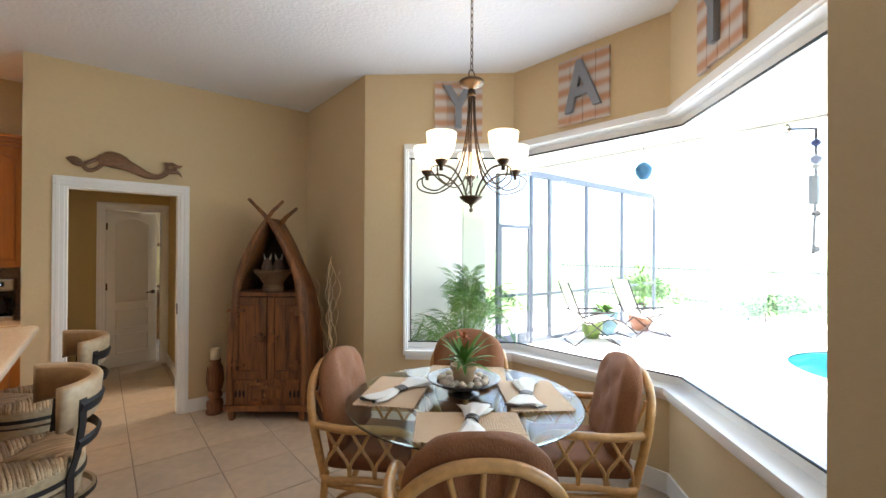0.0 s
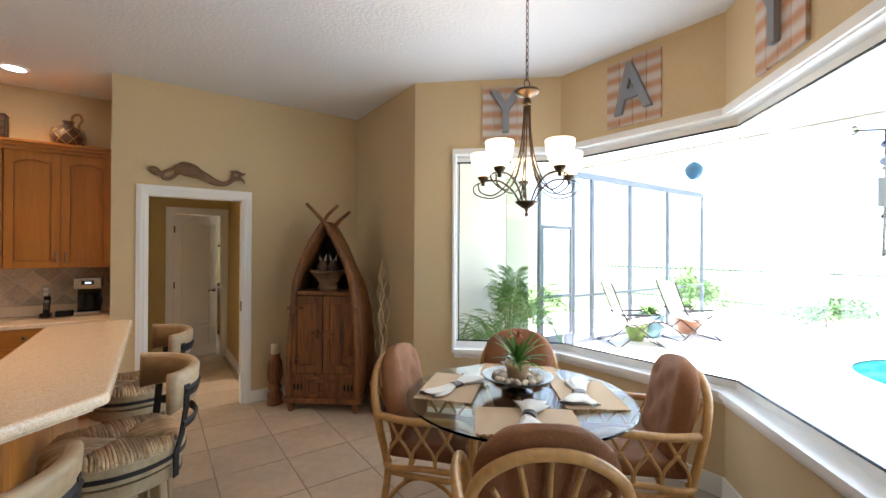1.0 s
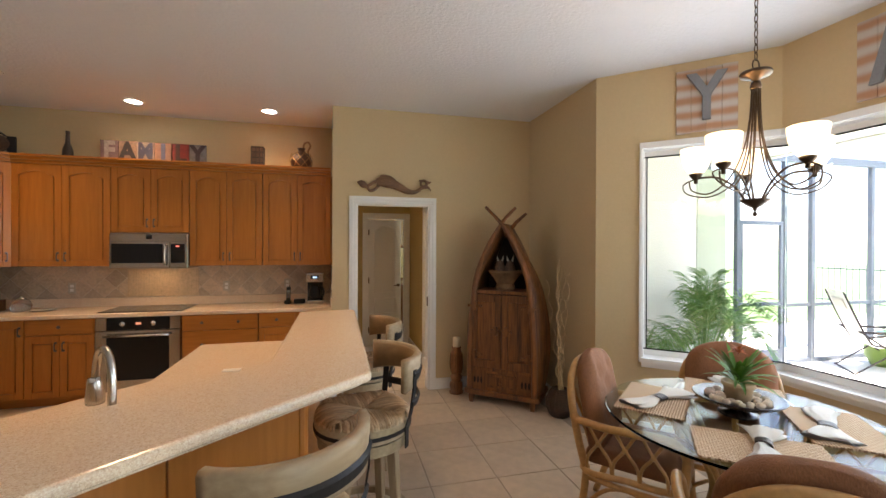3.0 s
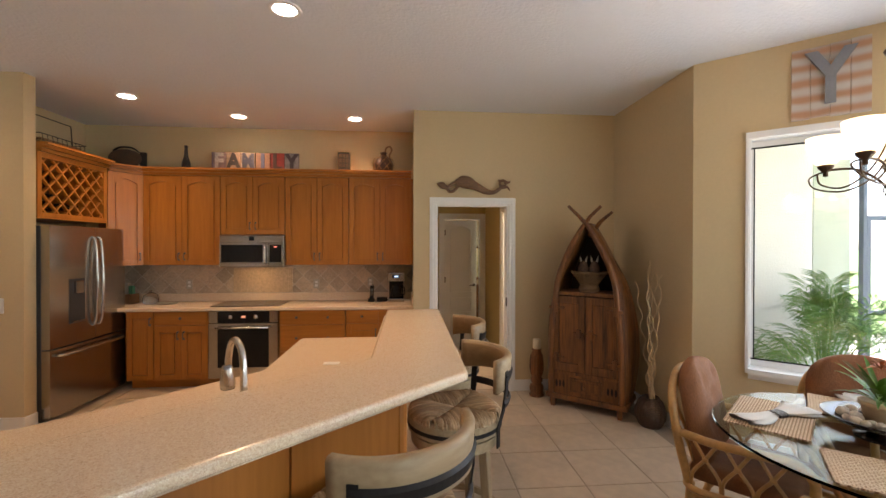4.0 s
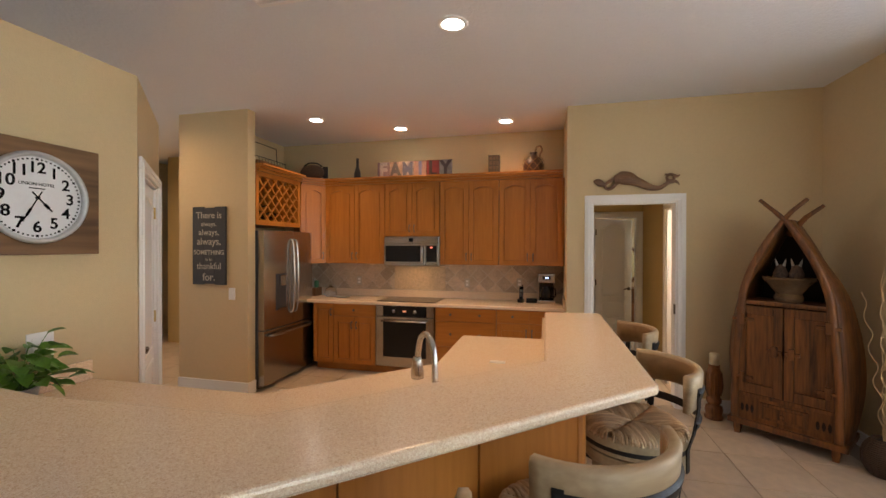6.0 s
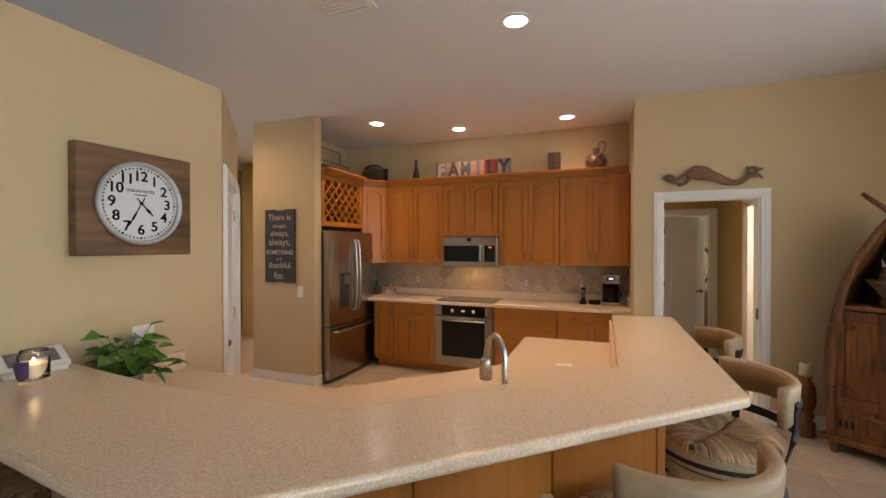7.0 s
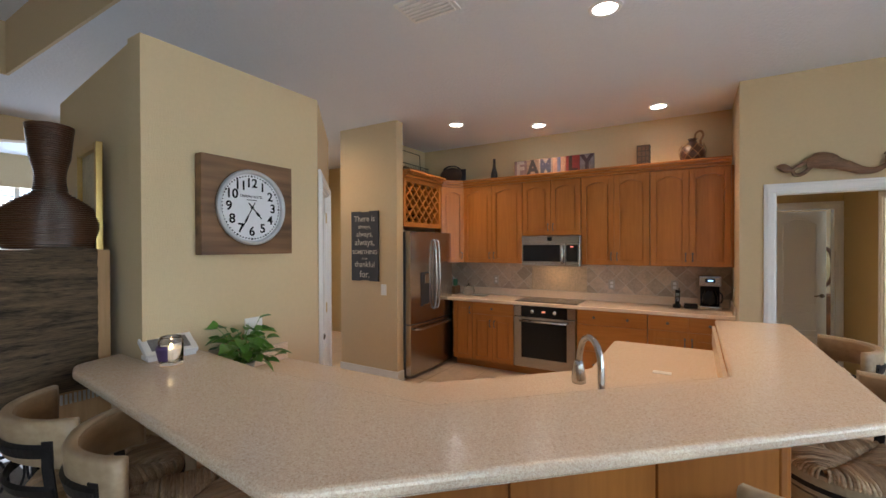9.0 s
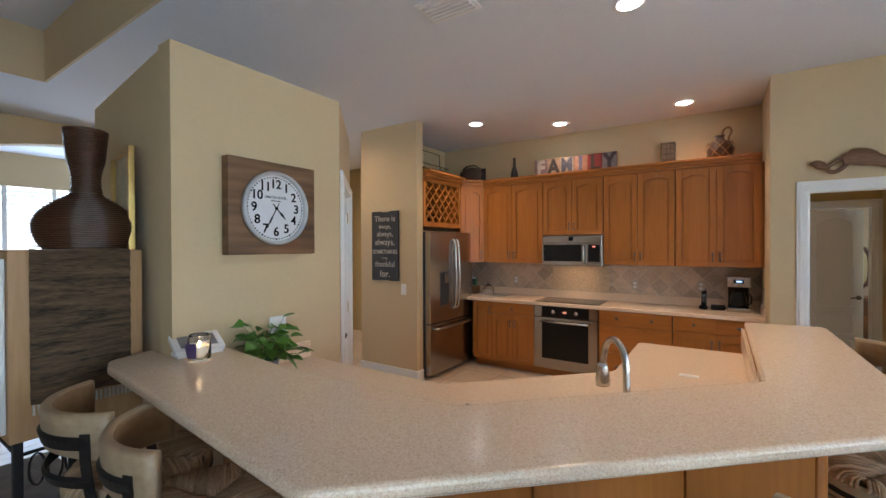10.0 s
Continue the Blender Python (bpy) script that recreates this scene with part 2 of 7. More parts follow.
M_RUST = mat("rust_corduroy", (0.275, 0.112, 0.046), 0.8, var=0.30, scale=10, fine=230, bump=0.45, bump_scale=190, stretch=(1, 1, 0.35))
M_RUSH = strand_mat("woven_rush", (0.33, 0.190, 0.085), (0.66, 0.48, 0.29))
M_MAT = brick_mat("plaited_straw", (0.80, 0.62, 0.41), (0.70, 0.51, 0.32), (0.36, 0.20, 0.11), 0.024, 0.012, 0.8, 0.16)
M_CLOTH = mat("white_linen", (0.78, 0.75, 0.70), 0.85, var=0.06, scale=12, fine=180, bump=0.25, bump_scale=120)
M_LEAF = mat("green_leaf", (0.105, 0.245, 0.032), 0.38, var=0.35, scale=14, fine=60)
M_PALM = mat("palm_leaf", (0.105, 0.23, 0.04), 0.5, var=0.3, scale=3, fine=30)
M_GALV = mat("galvanised_letter", (0.24, 0.25, 0.27), 0.45, 0.55, var=0.12, scale=9, fine=60)
M_CHALK = mat("charcoal_paint", (0.045, 0.045, 0.048), 0.7, var=0.25, scale=6, fine=70, bump=0.15)
M_CREAM = mat("cream_paint", (0.50, 0.46, 0.385), 0.7, var=0.1, scale=30)
M_WAX = mat("cream_wax", (0.72, 0.62, 0.43), 0.5, var=0.05, scale=9)
M_TERRA = mat("terracotta", (0.45, 0.19, 0.10), 0.8, var=0.15, scale=9)
M_STRAW = wave_mat("straw_basket", (0.055, 0.024, 0.009), (0.33, 0.19, 0.085), 30, "Z", 0.8, 0.8, 4.0, 3.0, 0.4)
M_WICKER = wave_mat("dark_wicker", (0.025, 0.015, 0.010), (0.12, 0.062, 0.033), 24, "Z", 0.6, 0.9, 2.0, 2.0, 0.35)
M_PINE = wood_mat("knotty_pine", (0.36, 0.20, 0.08), (0.52, 0.32, 0.15), 0.5, "Z", 5.0, bump=0.15)


# ---- mesh helpers ----
def link(name, bm, material, smooth=False):
    me = bpy.data.meshes.new(name)
    bm.to_mesh(me)
    bm.free()
    for mm in material if isinstance(material, (list, tuple)) else [material]:
        me.materials.append(mm)
    if smooth:
        for p in me.polygons:
            p.use_smooth = True
    return new(name, me)


def part(name, bm, material, parent, label="", smooth=False):
    """Links a bmesh as one mesh object under a thing or a part."""
    o = link(name, bm, material, smooth)
    o.parent = parent
    if label:
        o["label"] = label
    return o


def thing(name, label, category, m=None, group="", kind=""):
    o = new(name)
    o.matrix_basis = m or Matrix()
    return tagged(o, label, category, group, kind)


def box(bm, lo, hi, bevel=0.0, segs=2, m=None):
    r = bmesh.ops.create_cube(bm, size=1)
    c = [(a + b) / 2 for a, b in zip(lo, hi)]
    s = [max(abs(b - a), 1e-5) for a, b in zip(lo, hi)]
    bmesh.ops.transform(bm, matrix=Matrix.Translation(c) @ Matrix.Diagonal((*s, 1)), verts=r["verts"])
    vs = r["verts"]
    if bevel:
        es = list({e for v in vs for e in v.link_edges})
        out = bmesh.ops.bevel(bm, geom=es, offset=min(bevel, min(s) * 0.45), segments=segs, affect="EDGES", profile=0.6)
        vs = list({v for f in out["faces"] for v in f.verts} | {v for v in vs if v.is_valid})
    if m is not None:
        bmesh.ops.transform(bm, matrix=m, verts=vs)
    return vs


def bx(lo, hi, bevel=0.0, segs=2, m=None):
    bm = bmesh.new()
    box(bm, lo, hi, bevel, segs, m)
    return bm


def lathe(profile, n=28, bm=None, m=None):
    """A turned solid from (radius, height) pairs."""
    bm = bm or bmesh.new()
    rings, made = [], []
    for r, z in profile:
        if r < 1e-5:
            ring = [bm.verts.new((0, 0, z))]
        else:
            ring = [bm.verts.new((r * math.cos(2 * math.pi * i / n), r * math.sin(2 * math.pi * i / n), z)) for i in range(n)]
        rings.append(ring)
        made += ring
    for a, b in zip(rings, rings[1:]):
        for i in range(n):
            j = (i + 1) % n
            if len(a) == 1 and len(b) == 1:
                break
            if len(a) == 1:
                bm.faces.new((a[0], b[j], b[i]))
            elif len(b) == 1:
                bm.faces.new((a[i], a[j], b[0]))
            else:
                bm.faces.new((a[i], a[j], b[j], b[i]))
    if m is not None:
        bmesh.ops.transform(bm, matrix=m, verts=made)
    bmesh.ops.recalc_face_normals(bm, faces=bm.faces[:])
    return bm


def smooth_path(points, per=6, closed=False):
    """Points of a smooth curve through the points given (Catmull-Rom)."""
    p = [Vector(q) for q in points]
    n, out = len(p), []
    span = n if closed else n - 1
    for i in range(span):
        if closed:
            a, b, c, d = p[i - 1], p[i], p[(i + 1) % n], p[(i + 2) % n]
        else:
            a, b, c, d = p[max(i - 1, 0)], p[i], p[i + 1], p[min(i + 2, n - 1)]
        for k in range(per):
            t = k / per
            out.append(0.5 * (2 * b + (c - a) * t + (2 * a - 5 * b + 4 * c - d) * t * t + (3 * b - a - 3 * c + d) * t ** 3))
    if not closed:
        out.append(p[-1])
    return out


def tube(points, radius, sides=8, bm=None, closed=False, flat=1.0):
    """A round bar along the points; radius is a number or a function of 0..1."""
    bm = bm or bmesh.new()
    p = [Vector(q) for q in points]
    n = len(p)
    rings = []
    up = Vector((0, 0, 1))
    prev = None
    for i in range(n):
        if closed:
            d = p[(i + 1) % n] - p[i - 1]
        else:
            d = p[min(i + 1, n - 1)] - p[max(i - 1, 0)]
        d.normalize()
        if prev is None:
            a = d.cross(up if abs(d.z) < 0.9 else Vector((1, 0, 0))).normalized()
        else:
            a = (prev - d * prev.dot(d)).normalized()
        prev = a
        b = d.cross(a)
        r = radius(i / max(n - 1, 1)) if callable(radius) else radius
        rings.append([bm.verts.new(p[i] + a * r * math.cos(2 * math.pi * k / sides) + b * r * flat * math.sin(2 * math.pi * k / sides)) for k in range(sides)])
    for i in range(n if closed else n - 1):
        a, b = rings[i], rings[(i + 1) % n]
        for k in range(sides):
            bm.faces.new((a[k], a[(k + 1) % sides], b[(k + 1) % sides], b[k]))
    if not closed:
        bm.faces.new(rings[0][::-1])
        bm.faces.new(rings[-1])
    return bm


def prism(pts, z0, z1, bevel=0.0, bm=None, segs=3):
    """An upright solid over a plan outline."""
    bm = bm or bmesh.new()
    lo = [bm.verts.new((x, y, z0)) for x, y in pts]
    hi = [bm.verts.new((x, y, z1)) for x, y in pts]
    n = len(pts)
    bot, top = bm.faces.new(lo[::-1]), bm.faces.new(hi)
    for i in range(n):
        j = (i + 1) % n
        bm.faces.new((lo[i], lo[j], hi[j], hi[i]))
    bmesh.ops.recalc_face_normals(bm, faces=bm.faces[:])
    if bevel:
        es = list(top.edges) + list(bot.edges)
        bmesh.ops.bevel(bm, geom=es, offset=bevel, segments=segs, affect="EDGES", profile=0.5)
    return bm


def structure(name, bm, material, label, category="wall", smooth=False):
    return tagged(link(name, bm, material, smooth), label, category, kind="structure")


def wall_run(p, q, thick, z0, z1, holes=()):
    """A wall from p to q (plan), its visible face on the line, thickness to the left of p->q; holes: (s0, s1, z0, z1) along it."""
    p, q = Vector((*p, 0)), Vector((*q, 0))
    d = q - p
    L = d.length
    d.normalize()
    m = Matrix(((d.x, -d.y, 0, p.x), (d.y, d.x, 0, p.y), (0, 0, 1, 0), (0, 0, 0, 1)))
    bm = bmesh.new()
    s = 0.0
    for a, b, h0, h1 in sorted(holes):
        if a > s:
            box(bm, (s, 0, z0), (a, thick, z1), m=m)
        if h0 > z0:
            box(bm, (a, 0, z0), (b, thick, h0), m=m)
        if h1 < z1:
            box(bm, (a, 0, h1), (b, thick, z1), m=m)
        s = b
    if s < L:
        box(bm, (s, 0, z0), (L, thick, z1), m=m)
    return bm


# ---- large structure ----
CEIL = 3.065
DOOR_Y = 4.195
KIT_Y = 5.08
T = 0.12
W = 3.4

structure("floor", bx((-9.5, -5.5, -0.12), (2.36, 8.5, -0.004)), M_GROUT, "sandy grout bed under the floor tiles", "floor")


BLOCK = 2.575
TRAY = (-5.25, -2.30, -4.0, 0.75)


def build_ceiling():
    """A level sheet with the tray's opening left out."""
    bm = bmesh.new()
    x0, x1, y0, y1 = TRAY
    for lo, hi in (((-9.5, -5.5), (x0, 8.5)), ((x1, -5.5), (3.6, 8.5)), ((x0, -5.5), (x1, y0)), ((x0, y1), (x1, 8.5))):
        box(bm, (*lo, CEIL), (*hi, CEIL + 0.10))
    return bm


structure("ceiling", build_ceiling(), M_CEIL, "white knockdown-textured drywall ceiling", "ceiling")
TOP = CEIL + 0.445
tray = bmesh.new()
for lo, hi in (((TRAY[0], TRAY[2]), (TRAY[0] + 0.02, TRAY[3])), ((TRAY[1] - 0.02, TRAY[2]), (TRAY[1], TRAY[3])), ((TRAY[0] + 0.02, TRAY[2]), (TRAY[1] - 0.02, TRAY[2] + 0.02)), ((TRAY[0] + 0.02, TRAY[3] - 0.02), (TRAY[1] - 0.02, TRAY[3]))):
    box(tray, (*lo, CEIL - 0.002), (*hi, TOP))
structure("tray_side", tray, M_WALL, "beige painted sides of the recessed tray ceiling", "ceiling tray")
structure("tray_top", bx((TRAY[0] - 0.1, TRAY[2] - 0.1, TOP + 0.001), (TRAY[1] + 0.1, TRAY[3] + 0.1, TOP + 0.08)), M_CEIL, "white drywall top of the tray ceiling", "ceiling tray")

structure("wall_north", wall_run((0.11, DOOR_Y), (2.36, DOOR_Y), T, 0, W, [(0.248, 1.044, 0, 2.05)]), M_WALL, "beige painted drywall with a doorway")
structure("wall_kitchen_return", bx((0.11, DOOR_Y + T, 0), (0.23, KIT_Y + T, W)), M_WALL, "beige painted drywall beside the kitchen")
structure("wall_kitchen_back", wall_run((-4.0, KIT_Y), (0.11, KIT_Y), T, 0, W), M_WALL, "beige painted drywall behind the cabinets")
structure("wall_kitchen_left", wall_run((-3.86, 3.61), (-3.86, KIT_Y), T, 0, W), M_WALL, "beige painted drywall behind the refrigerator")
structure("wall_fridge", wall_run((-4.10, 3.49), (-3.205, 3.49), T, 0, W), M_WALL, "beige painted drywall stub with a sign")
structure("wall_east", bx((2.36, 2.88, 0), (2.52, DOOR_Y + T, W)), M_WALL, "beige painted drywall in the corner")
BAY = [(2.36, 2.88), (3.32, 2.02), (3.38, 0.77), (2.30, -0.30)]
SILL, HEAD = 0.67, 2.41


def offset_line(pts, d):
    """The plan line moved outwards (left of its run) by d, mitred at the bends."""
    p = [Vector(q) for q in pts]
    out = []
    for i in range(len(p)):
        ns = []
        for a, b in ((i - 1, i), (i, i + 1)):
            if 0 <= a and b < len(p):
                e = (p[b] - p[a]).normalized()
                ns.append(Vector((-e.y, e.x)))
        n = sum(ns, Vector((0, 0))).normalized()
        out.append(p[i] + n * d / n.dot(ns[0]))
    return out


def band(pts, d0, d1, z0, z1, bm=None):
    """A solid strip that follows the plan line between two offsets and two heights."""
    bm = bm or bmesh.new()
    a, b = offset_line(pts, d0), offset_line(pts, d1)
    rows = []
    for p, q in zip(a, b):
        rows.append([bm.verts.new(v) for v in ((p.x, p.y, z0), (q.x, q.y, z0), (q.x, q.y, z1), (p.x, p.y, z1))])
    for r, s in zip(rows, rows[1:]):
        for k in range(4):
            bm.faces.new((r[k], r[(k + 1) % 4], s[(k + 1) % 4], s[k]))
    bm.faces.new(rows[0][::-1])
    bm.faces.new(rows[-1])
    bmesh.ops.recalc_face_normals(bm, faces=bm.faces[:])
    return bm


JAMB = (2.633, 2.6355)
OPEN = [JAMB, BAY[1], BAY[2], BAY[3]]
bay = band(BAY, 0, 0.22, 0, SILL)
band(BAY, 0, 0.22, HEAD, W, bay)
band([BAY[0], JAMB], 0, 0.22, SILL, HEAD, bay)
structure("wall_bay", bay, M_WALL, "beige painted three-sided bay wall round the picture window")
# the opening is assumed, out of view, to hold the daylight lamp
structure("wall_south_east", wall_run((2.30, -0.125), (2.30, -5.5), 0.32, 0, W, [(1.15, 3.85, 0.02, 2.12)]), M_WALL, "beige painted drywall pier beside the bay, with an assumed unseen door opening")
PAN = (-2.40, 1.566)
structure("wall_clock", bx((-2.52, 0.525, 0), (-2.40, 1.565, BLOCK)), M_WALL, "beige painted drywall with a large clock")
structure("wall_pantry", wall_run((PAN[0], PAN[1]), (-3.17, 2.40), T, 0, BLOCK, [(0.12, 0.99, 0, 2.05)]), M_WALL, "beige painted angled drywall with a door")
structure("wall_living_return", wall_run((-3.95, 0.703), (-2.522, 0.541), T, 0, BLOCK), M_WALL, "beige painted drywall beside the living room")
structure("wall_pantry_west", bx((-3.95, 0.83, 0), (-3.84, 2.40, BLOCK)), M_WALL, "beige painted outer drywall of the pantry")
structure("wall_pantry_north", bx((-3.83, 2.29, 0), (-3.18, 2.40, BLOCK)), M_WALL, "beige painted rear drywall of the pantry")
structure("plant_shelf", prism([(-3.94, 0.72), (-2.41, 0.55), (-2.41, 1.57), (-3.17, 2.39), (-3.94, 2.39)], BLOCK - 0.03, BLOCK - 0.002), M_WALL, "painted ledge on top of the low pantry walls", "ledge")
structure("wall_south", wall_run((2.4, -5.5), (-9.5, -5.5), T, 0, W), M_WALL, "plain beige wall closing the living room")
structure("wall_west", wall_run((-9.5, -5.6), (-9.5, 8.5), -T, 0, W, [(6.2, 8.6, 0.6, 2.55)]), M_WALL, "beige wall of the living room with a shuttered window")
structure("wall_far_north", wall_run((-9.5, 8.5), (2.5, 8.5), T, 0, W), M_WALL, "plain beige wall closing the hall")

# wall with a wide arch towards the far end of the living room
ab = bmesh.new()
pts = [(-1.0, 0.0), (-5.4, 0.0), (-5.4, CEIL - 0.002), (8.4, CEIL - 0.002), (8.4, 0.0), (4.4, 0.0)] + [(4.4 - 5.4 * i / 28, 2.11 + 0.73 * math.sin(math.pi * i / 28)) for i in range(29)]
ab.faces.new([ab.verts.new((-6.75, y, z)) for y, z in pts])
ex = bmesh.ops.extrude_face_region(ab, geom=ab.faces[:])
bmesh.ops.translate(ab, vec=(-0.2, 0, 0), verts=[g for g in ex["geom"] if isinstance(g, bmesh.types.BMVert)])
bmesh.ops.recalc_face_normals(ab, faces=ab.faces[:])
structure("wall_arch", ab, M_WALL, "beige painted wall with a wide arched opening")

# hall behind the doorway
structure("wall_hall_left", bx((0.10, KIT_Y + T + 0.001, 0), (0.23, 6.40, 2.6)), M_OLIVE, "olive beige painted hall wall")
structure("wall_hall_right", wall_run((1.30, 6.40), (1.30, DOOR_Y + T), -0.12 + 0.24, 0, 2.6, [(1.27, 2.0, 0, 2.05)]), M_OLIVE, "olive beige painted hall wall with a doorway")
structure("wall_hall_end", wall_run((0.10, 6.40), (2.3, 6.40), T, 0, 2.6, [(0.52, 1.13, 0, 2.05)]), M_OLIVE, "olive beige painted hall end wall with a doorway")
structure("ceiling_hall", bx((0.235, DOOR_Y + T + 0.001, 2.6), (2.4, 8.5, 2.7)), M_CEIL, "white hall ceiling", "ceiling")
structure("wall_closet_right", bx((2.24, DOOR_Y + T + 0.01, 0), (2.35, 8.49, 2.6)), M_WALL, "beige wall of the room beside the hall")
structure("wall_bedroom_left", bx((-0.5, 6.53, 0), (-0.4, 8.49, 2.6)), M_WALL, "beige wall of the room behind the hall")
# the side hall's golden light is put into this wall's olive colour
structure("wall_back_hall", wall_run((-6.2, 5.3), (-4.0, 5.3), T, 0, W, [(0.55, 1.35, 0, 2.05)]), M_OLIVE, "wall ending the side hall, with a doorway, golden light in its olive colour")

# baseboards, butted to the walls
for nm, pa, pb in (("n", (1.225, DOOR_Y), (2.345, DOOR_Y)), ("e", (2.36, DOOR_Y), (2.36, 2.88))):
    e = Vector((pb[0] - pa[0], pb[1] - pa[1])).normalized()
    structure("baseboard", band([pa, pb], -0.016, -0.001, 0, 0.12), M_WHITE, "white painted baseboard with an eased top", "baseboard")
structure("baseboard", band(BAY, -0.016, -0.001, 0, 0.13), M_WHITE, "white painted baseboard along the bay", "baseboard")
structure("baseboard", band([(0.111, DOOR_Y), (0.287, DOOR_Y)], -0.016, -0.001, 0, 0.12), M_WHITE, "white painted baseboard stub", "baseboard")
structure("baseboard", band([(-4.10, 3.49), (-3.203, 3.49), (-3.203, 3.60)], -0.018, -0.001, 0, 0.13), M_WHITE, "white painted baseboard round the wall stub", "baseboard")
structure("baseboard", bx((1.28, 5.0, 0), (1.299, 6.39, 0.12)), M_WHITE, "white painted hall baseboard", "baseboard")
structure("baseboard", bx((0.231, 4.33, 0), (0.246, 6.39, 0.12)), M_WHITE, "white painted hall baseboard", "baseboard")


def door_casing(name, m, w, h, label):
    """White moulded casing round an opening w wide and h high; local x along the wall, y out of it."""
    t = thing(name, label, "door frame", m, kind="structure")
    cw = 0.075
    for lo, hi in (((-cw, 0.001, 0), (0, 0.02, h)), ((w, 0.001, 0), (w + cw, 0.02, h)), ((-cw, 0.001, h), (w + cw, 0.02, h + cw))):
        bm = bx(lo, hi, 0.006, 2)
        if hi[2] - lo[2] > 0.5:
            xm = lo[0] + (0.02 if lo[0] < 0 else cw - 0.045)
            box(bm, (xm, 0.018, 0), (xm + 0.025, 0.028, h + (cw - 0.03)), 0.004)
        else:
            box(bm, (-cw + 0.02, 0.018, h + 0.03), (w + cw - 0.02, 0.028, h + 0.055), 0.004)
        part("casing", bm, M_WHITE, t)
    for lo, hi in (((-0.001, -0.13, 0), (0.016, 0.001, h)), ((w - 0.016, -0.13, 0), (w + 0.001, 0.001, h)), ((0.016, -0.13, h - 0.016), (w - 0.016, 0.001, h + 0.001))):
        part("jamb", bx(lo, hi, 0.002), M_WHITE, t)
    return t


def panel_door(bm, w, h, t=0.035):
    """A slab with an arched upper panel and two lower panels, local x across, z up."""
    box(bm, (0, 0, 0.008), (w, t, h), 0.003)
    for side in (-1, 1):
        y = -0.004 if side < 0 else t + 0.004
        for z0, z1, arch in ((0.18, 0.42, 0), (0.50, 0.74, 0), (0.84, h - 0.16, 0.07)):
            x0, x1 = 0.11, w - 0.11
            p = [(x0, y, z0), (x1, y, z0), (x1, y, z1)]
            p += [(x1 + (x0 - x1) * i / 8, y, z1 + arch * math.sin(math.pi * i / 8)) for i in range(1, 8)] if arch else []
            p += [(x0, y, z1)]
            tube(p, 0.009, 6, bm, closed=True)
    return bm


def lever(parent, x, z, y, col):
    bm = lathe([(0.0, 0), (0.026, 0), (0.026, 0.008), (0.012, 0.012), (0.011, 0.045), (0, 0.045)], 16, m=Matrix.Translation((x, y, z)) @ Matrix.Rotation(radians(90), 4, "X"))
    tube([(x, y - 0.042, z), (x - 0.05, y - 0.046, z + 0.004), (x - 0.10, y - 0.044, z - 0.004)], 0.008, 8, bm)
    return part("door_handle", bm, col, parent, "bronze lever handle", True)


door_casing("door_frame_1", pose(0.358, DOOR_Y, 0) @ Matrix.Diagonal((1, -1, 1, 1)), 0.796, 2.05, "white moulded door casing round the hall doorway")
door_casing("door_frame_2", pose(0.62, 6.40, 0) @ Matrix.Diagonal((1, -1, 1, 1)), 0.61, 2.05, "white moulded door casing at the hall's end")
door_casing("door_frame_3", pose(1.30, 5.13, 0, 0, 0, -90) @ Matrix.Diagonal((1, -1, 1, 1)), 0.73, 2.05, "white moulded door casing on the hall's side wall")
door_casing("door_frame_5", pose(-5.65, 5.3, 0) @ Matrix.Diagonal((1, -1, 1, 1)), 0.80, 2.05, "white moulded door casing in the side hall")
d2 = thing("door_2", "white arched-panel hall door standing ajar", "door", pose(0.64, 6.44, 0, 0, 0, 18), kind="structure")
part("door_leaf", panel_door(bmesh.new(), 0.58, 2.02), M_WHITE, d2)
lever(d2, 0.53, 0.95, -0.002, M_BRONZE)
for z in (0.25, 1.05, 1.82):
    part("hinge", bx((-0.012, -0.012, z - 0.045), (0.012, 0.004, z + 0.045), 0.003), M_BRONZE, d2, "bronze butt hinge")
d5 = thing("door_5", "white panelled door closed at the side hall's end", "door", pose(-5.63, 5.33, 0), kind="structure")
part("door_leaf", panel_door(bmesh.new(), 0.76, 2.02), M_WHITE, d5)
pa = math.degrees(math.atan2(2.40 - PAN[1], -3.17 - PAN[0]))
door_casing("door_frame_4", pose(PAN[0], PAN[1], 0, 0, 0, pa) @ pose(0.12, 0, 0) @ Matrix.Diagonal((1, -1, 1, 1)), 0.87, 2.05, "white moulded door casing on the angled pantry wall")
d4 = thing("door_4", "white arched-panel pantry door, closed, with bronze lever", "door", pose(PAN[0], PAN[1], 0, 0, 0, pa) @ pose(0.14, 0.02, 0), kind="structure")
part("door_leaf", panel_door(bmesh.new(), 0.83, 2.03), M_WHITE, d4)
lever(d4, 0.10, 0.95, -0.002, M_BRONZE)
for z in (0.25, 1.05, 1.85):
    part("hinge", bx((0.822, -0.014, z - 0.045), (0.846, 0.002, z + 0.045), 0.003), M_BRASS, d4, "brass butt hinge")
# strike and pull of the sliding pocket door in the first doorway
structure("door_strike", bx((1.134, 4.19, 0.93), (1.140, 4.24, 1.03), 0.002), M_BRONZE, "bronze strike plate on the door jamb", "strike plate")

# bay window: sill, head trim, frame, gasket, panes
win = thing("window_1", "large white-framed frameless-corner picture window in the bay", "window", kind="structure")
part("window_sill", band(OPEN, -0.045, 0.13, SILL - 0.035, SILL + 0.004), M_WHITE, win)
part("sill_apron", band(OPEN, -0.018, -0.001, SILL - 0.075, SILL - 0.036), M_WHITE, win)
part("head_trim", band(OPEN, -0.022, -0.001, HEAD - 0.004, HEAD + 0.045), M_WHITE, win)
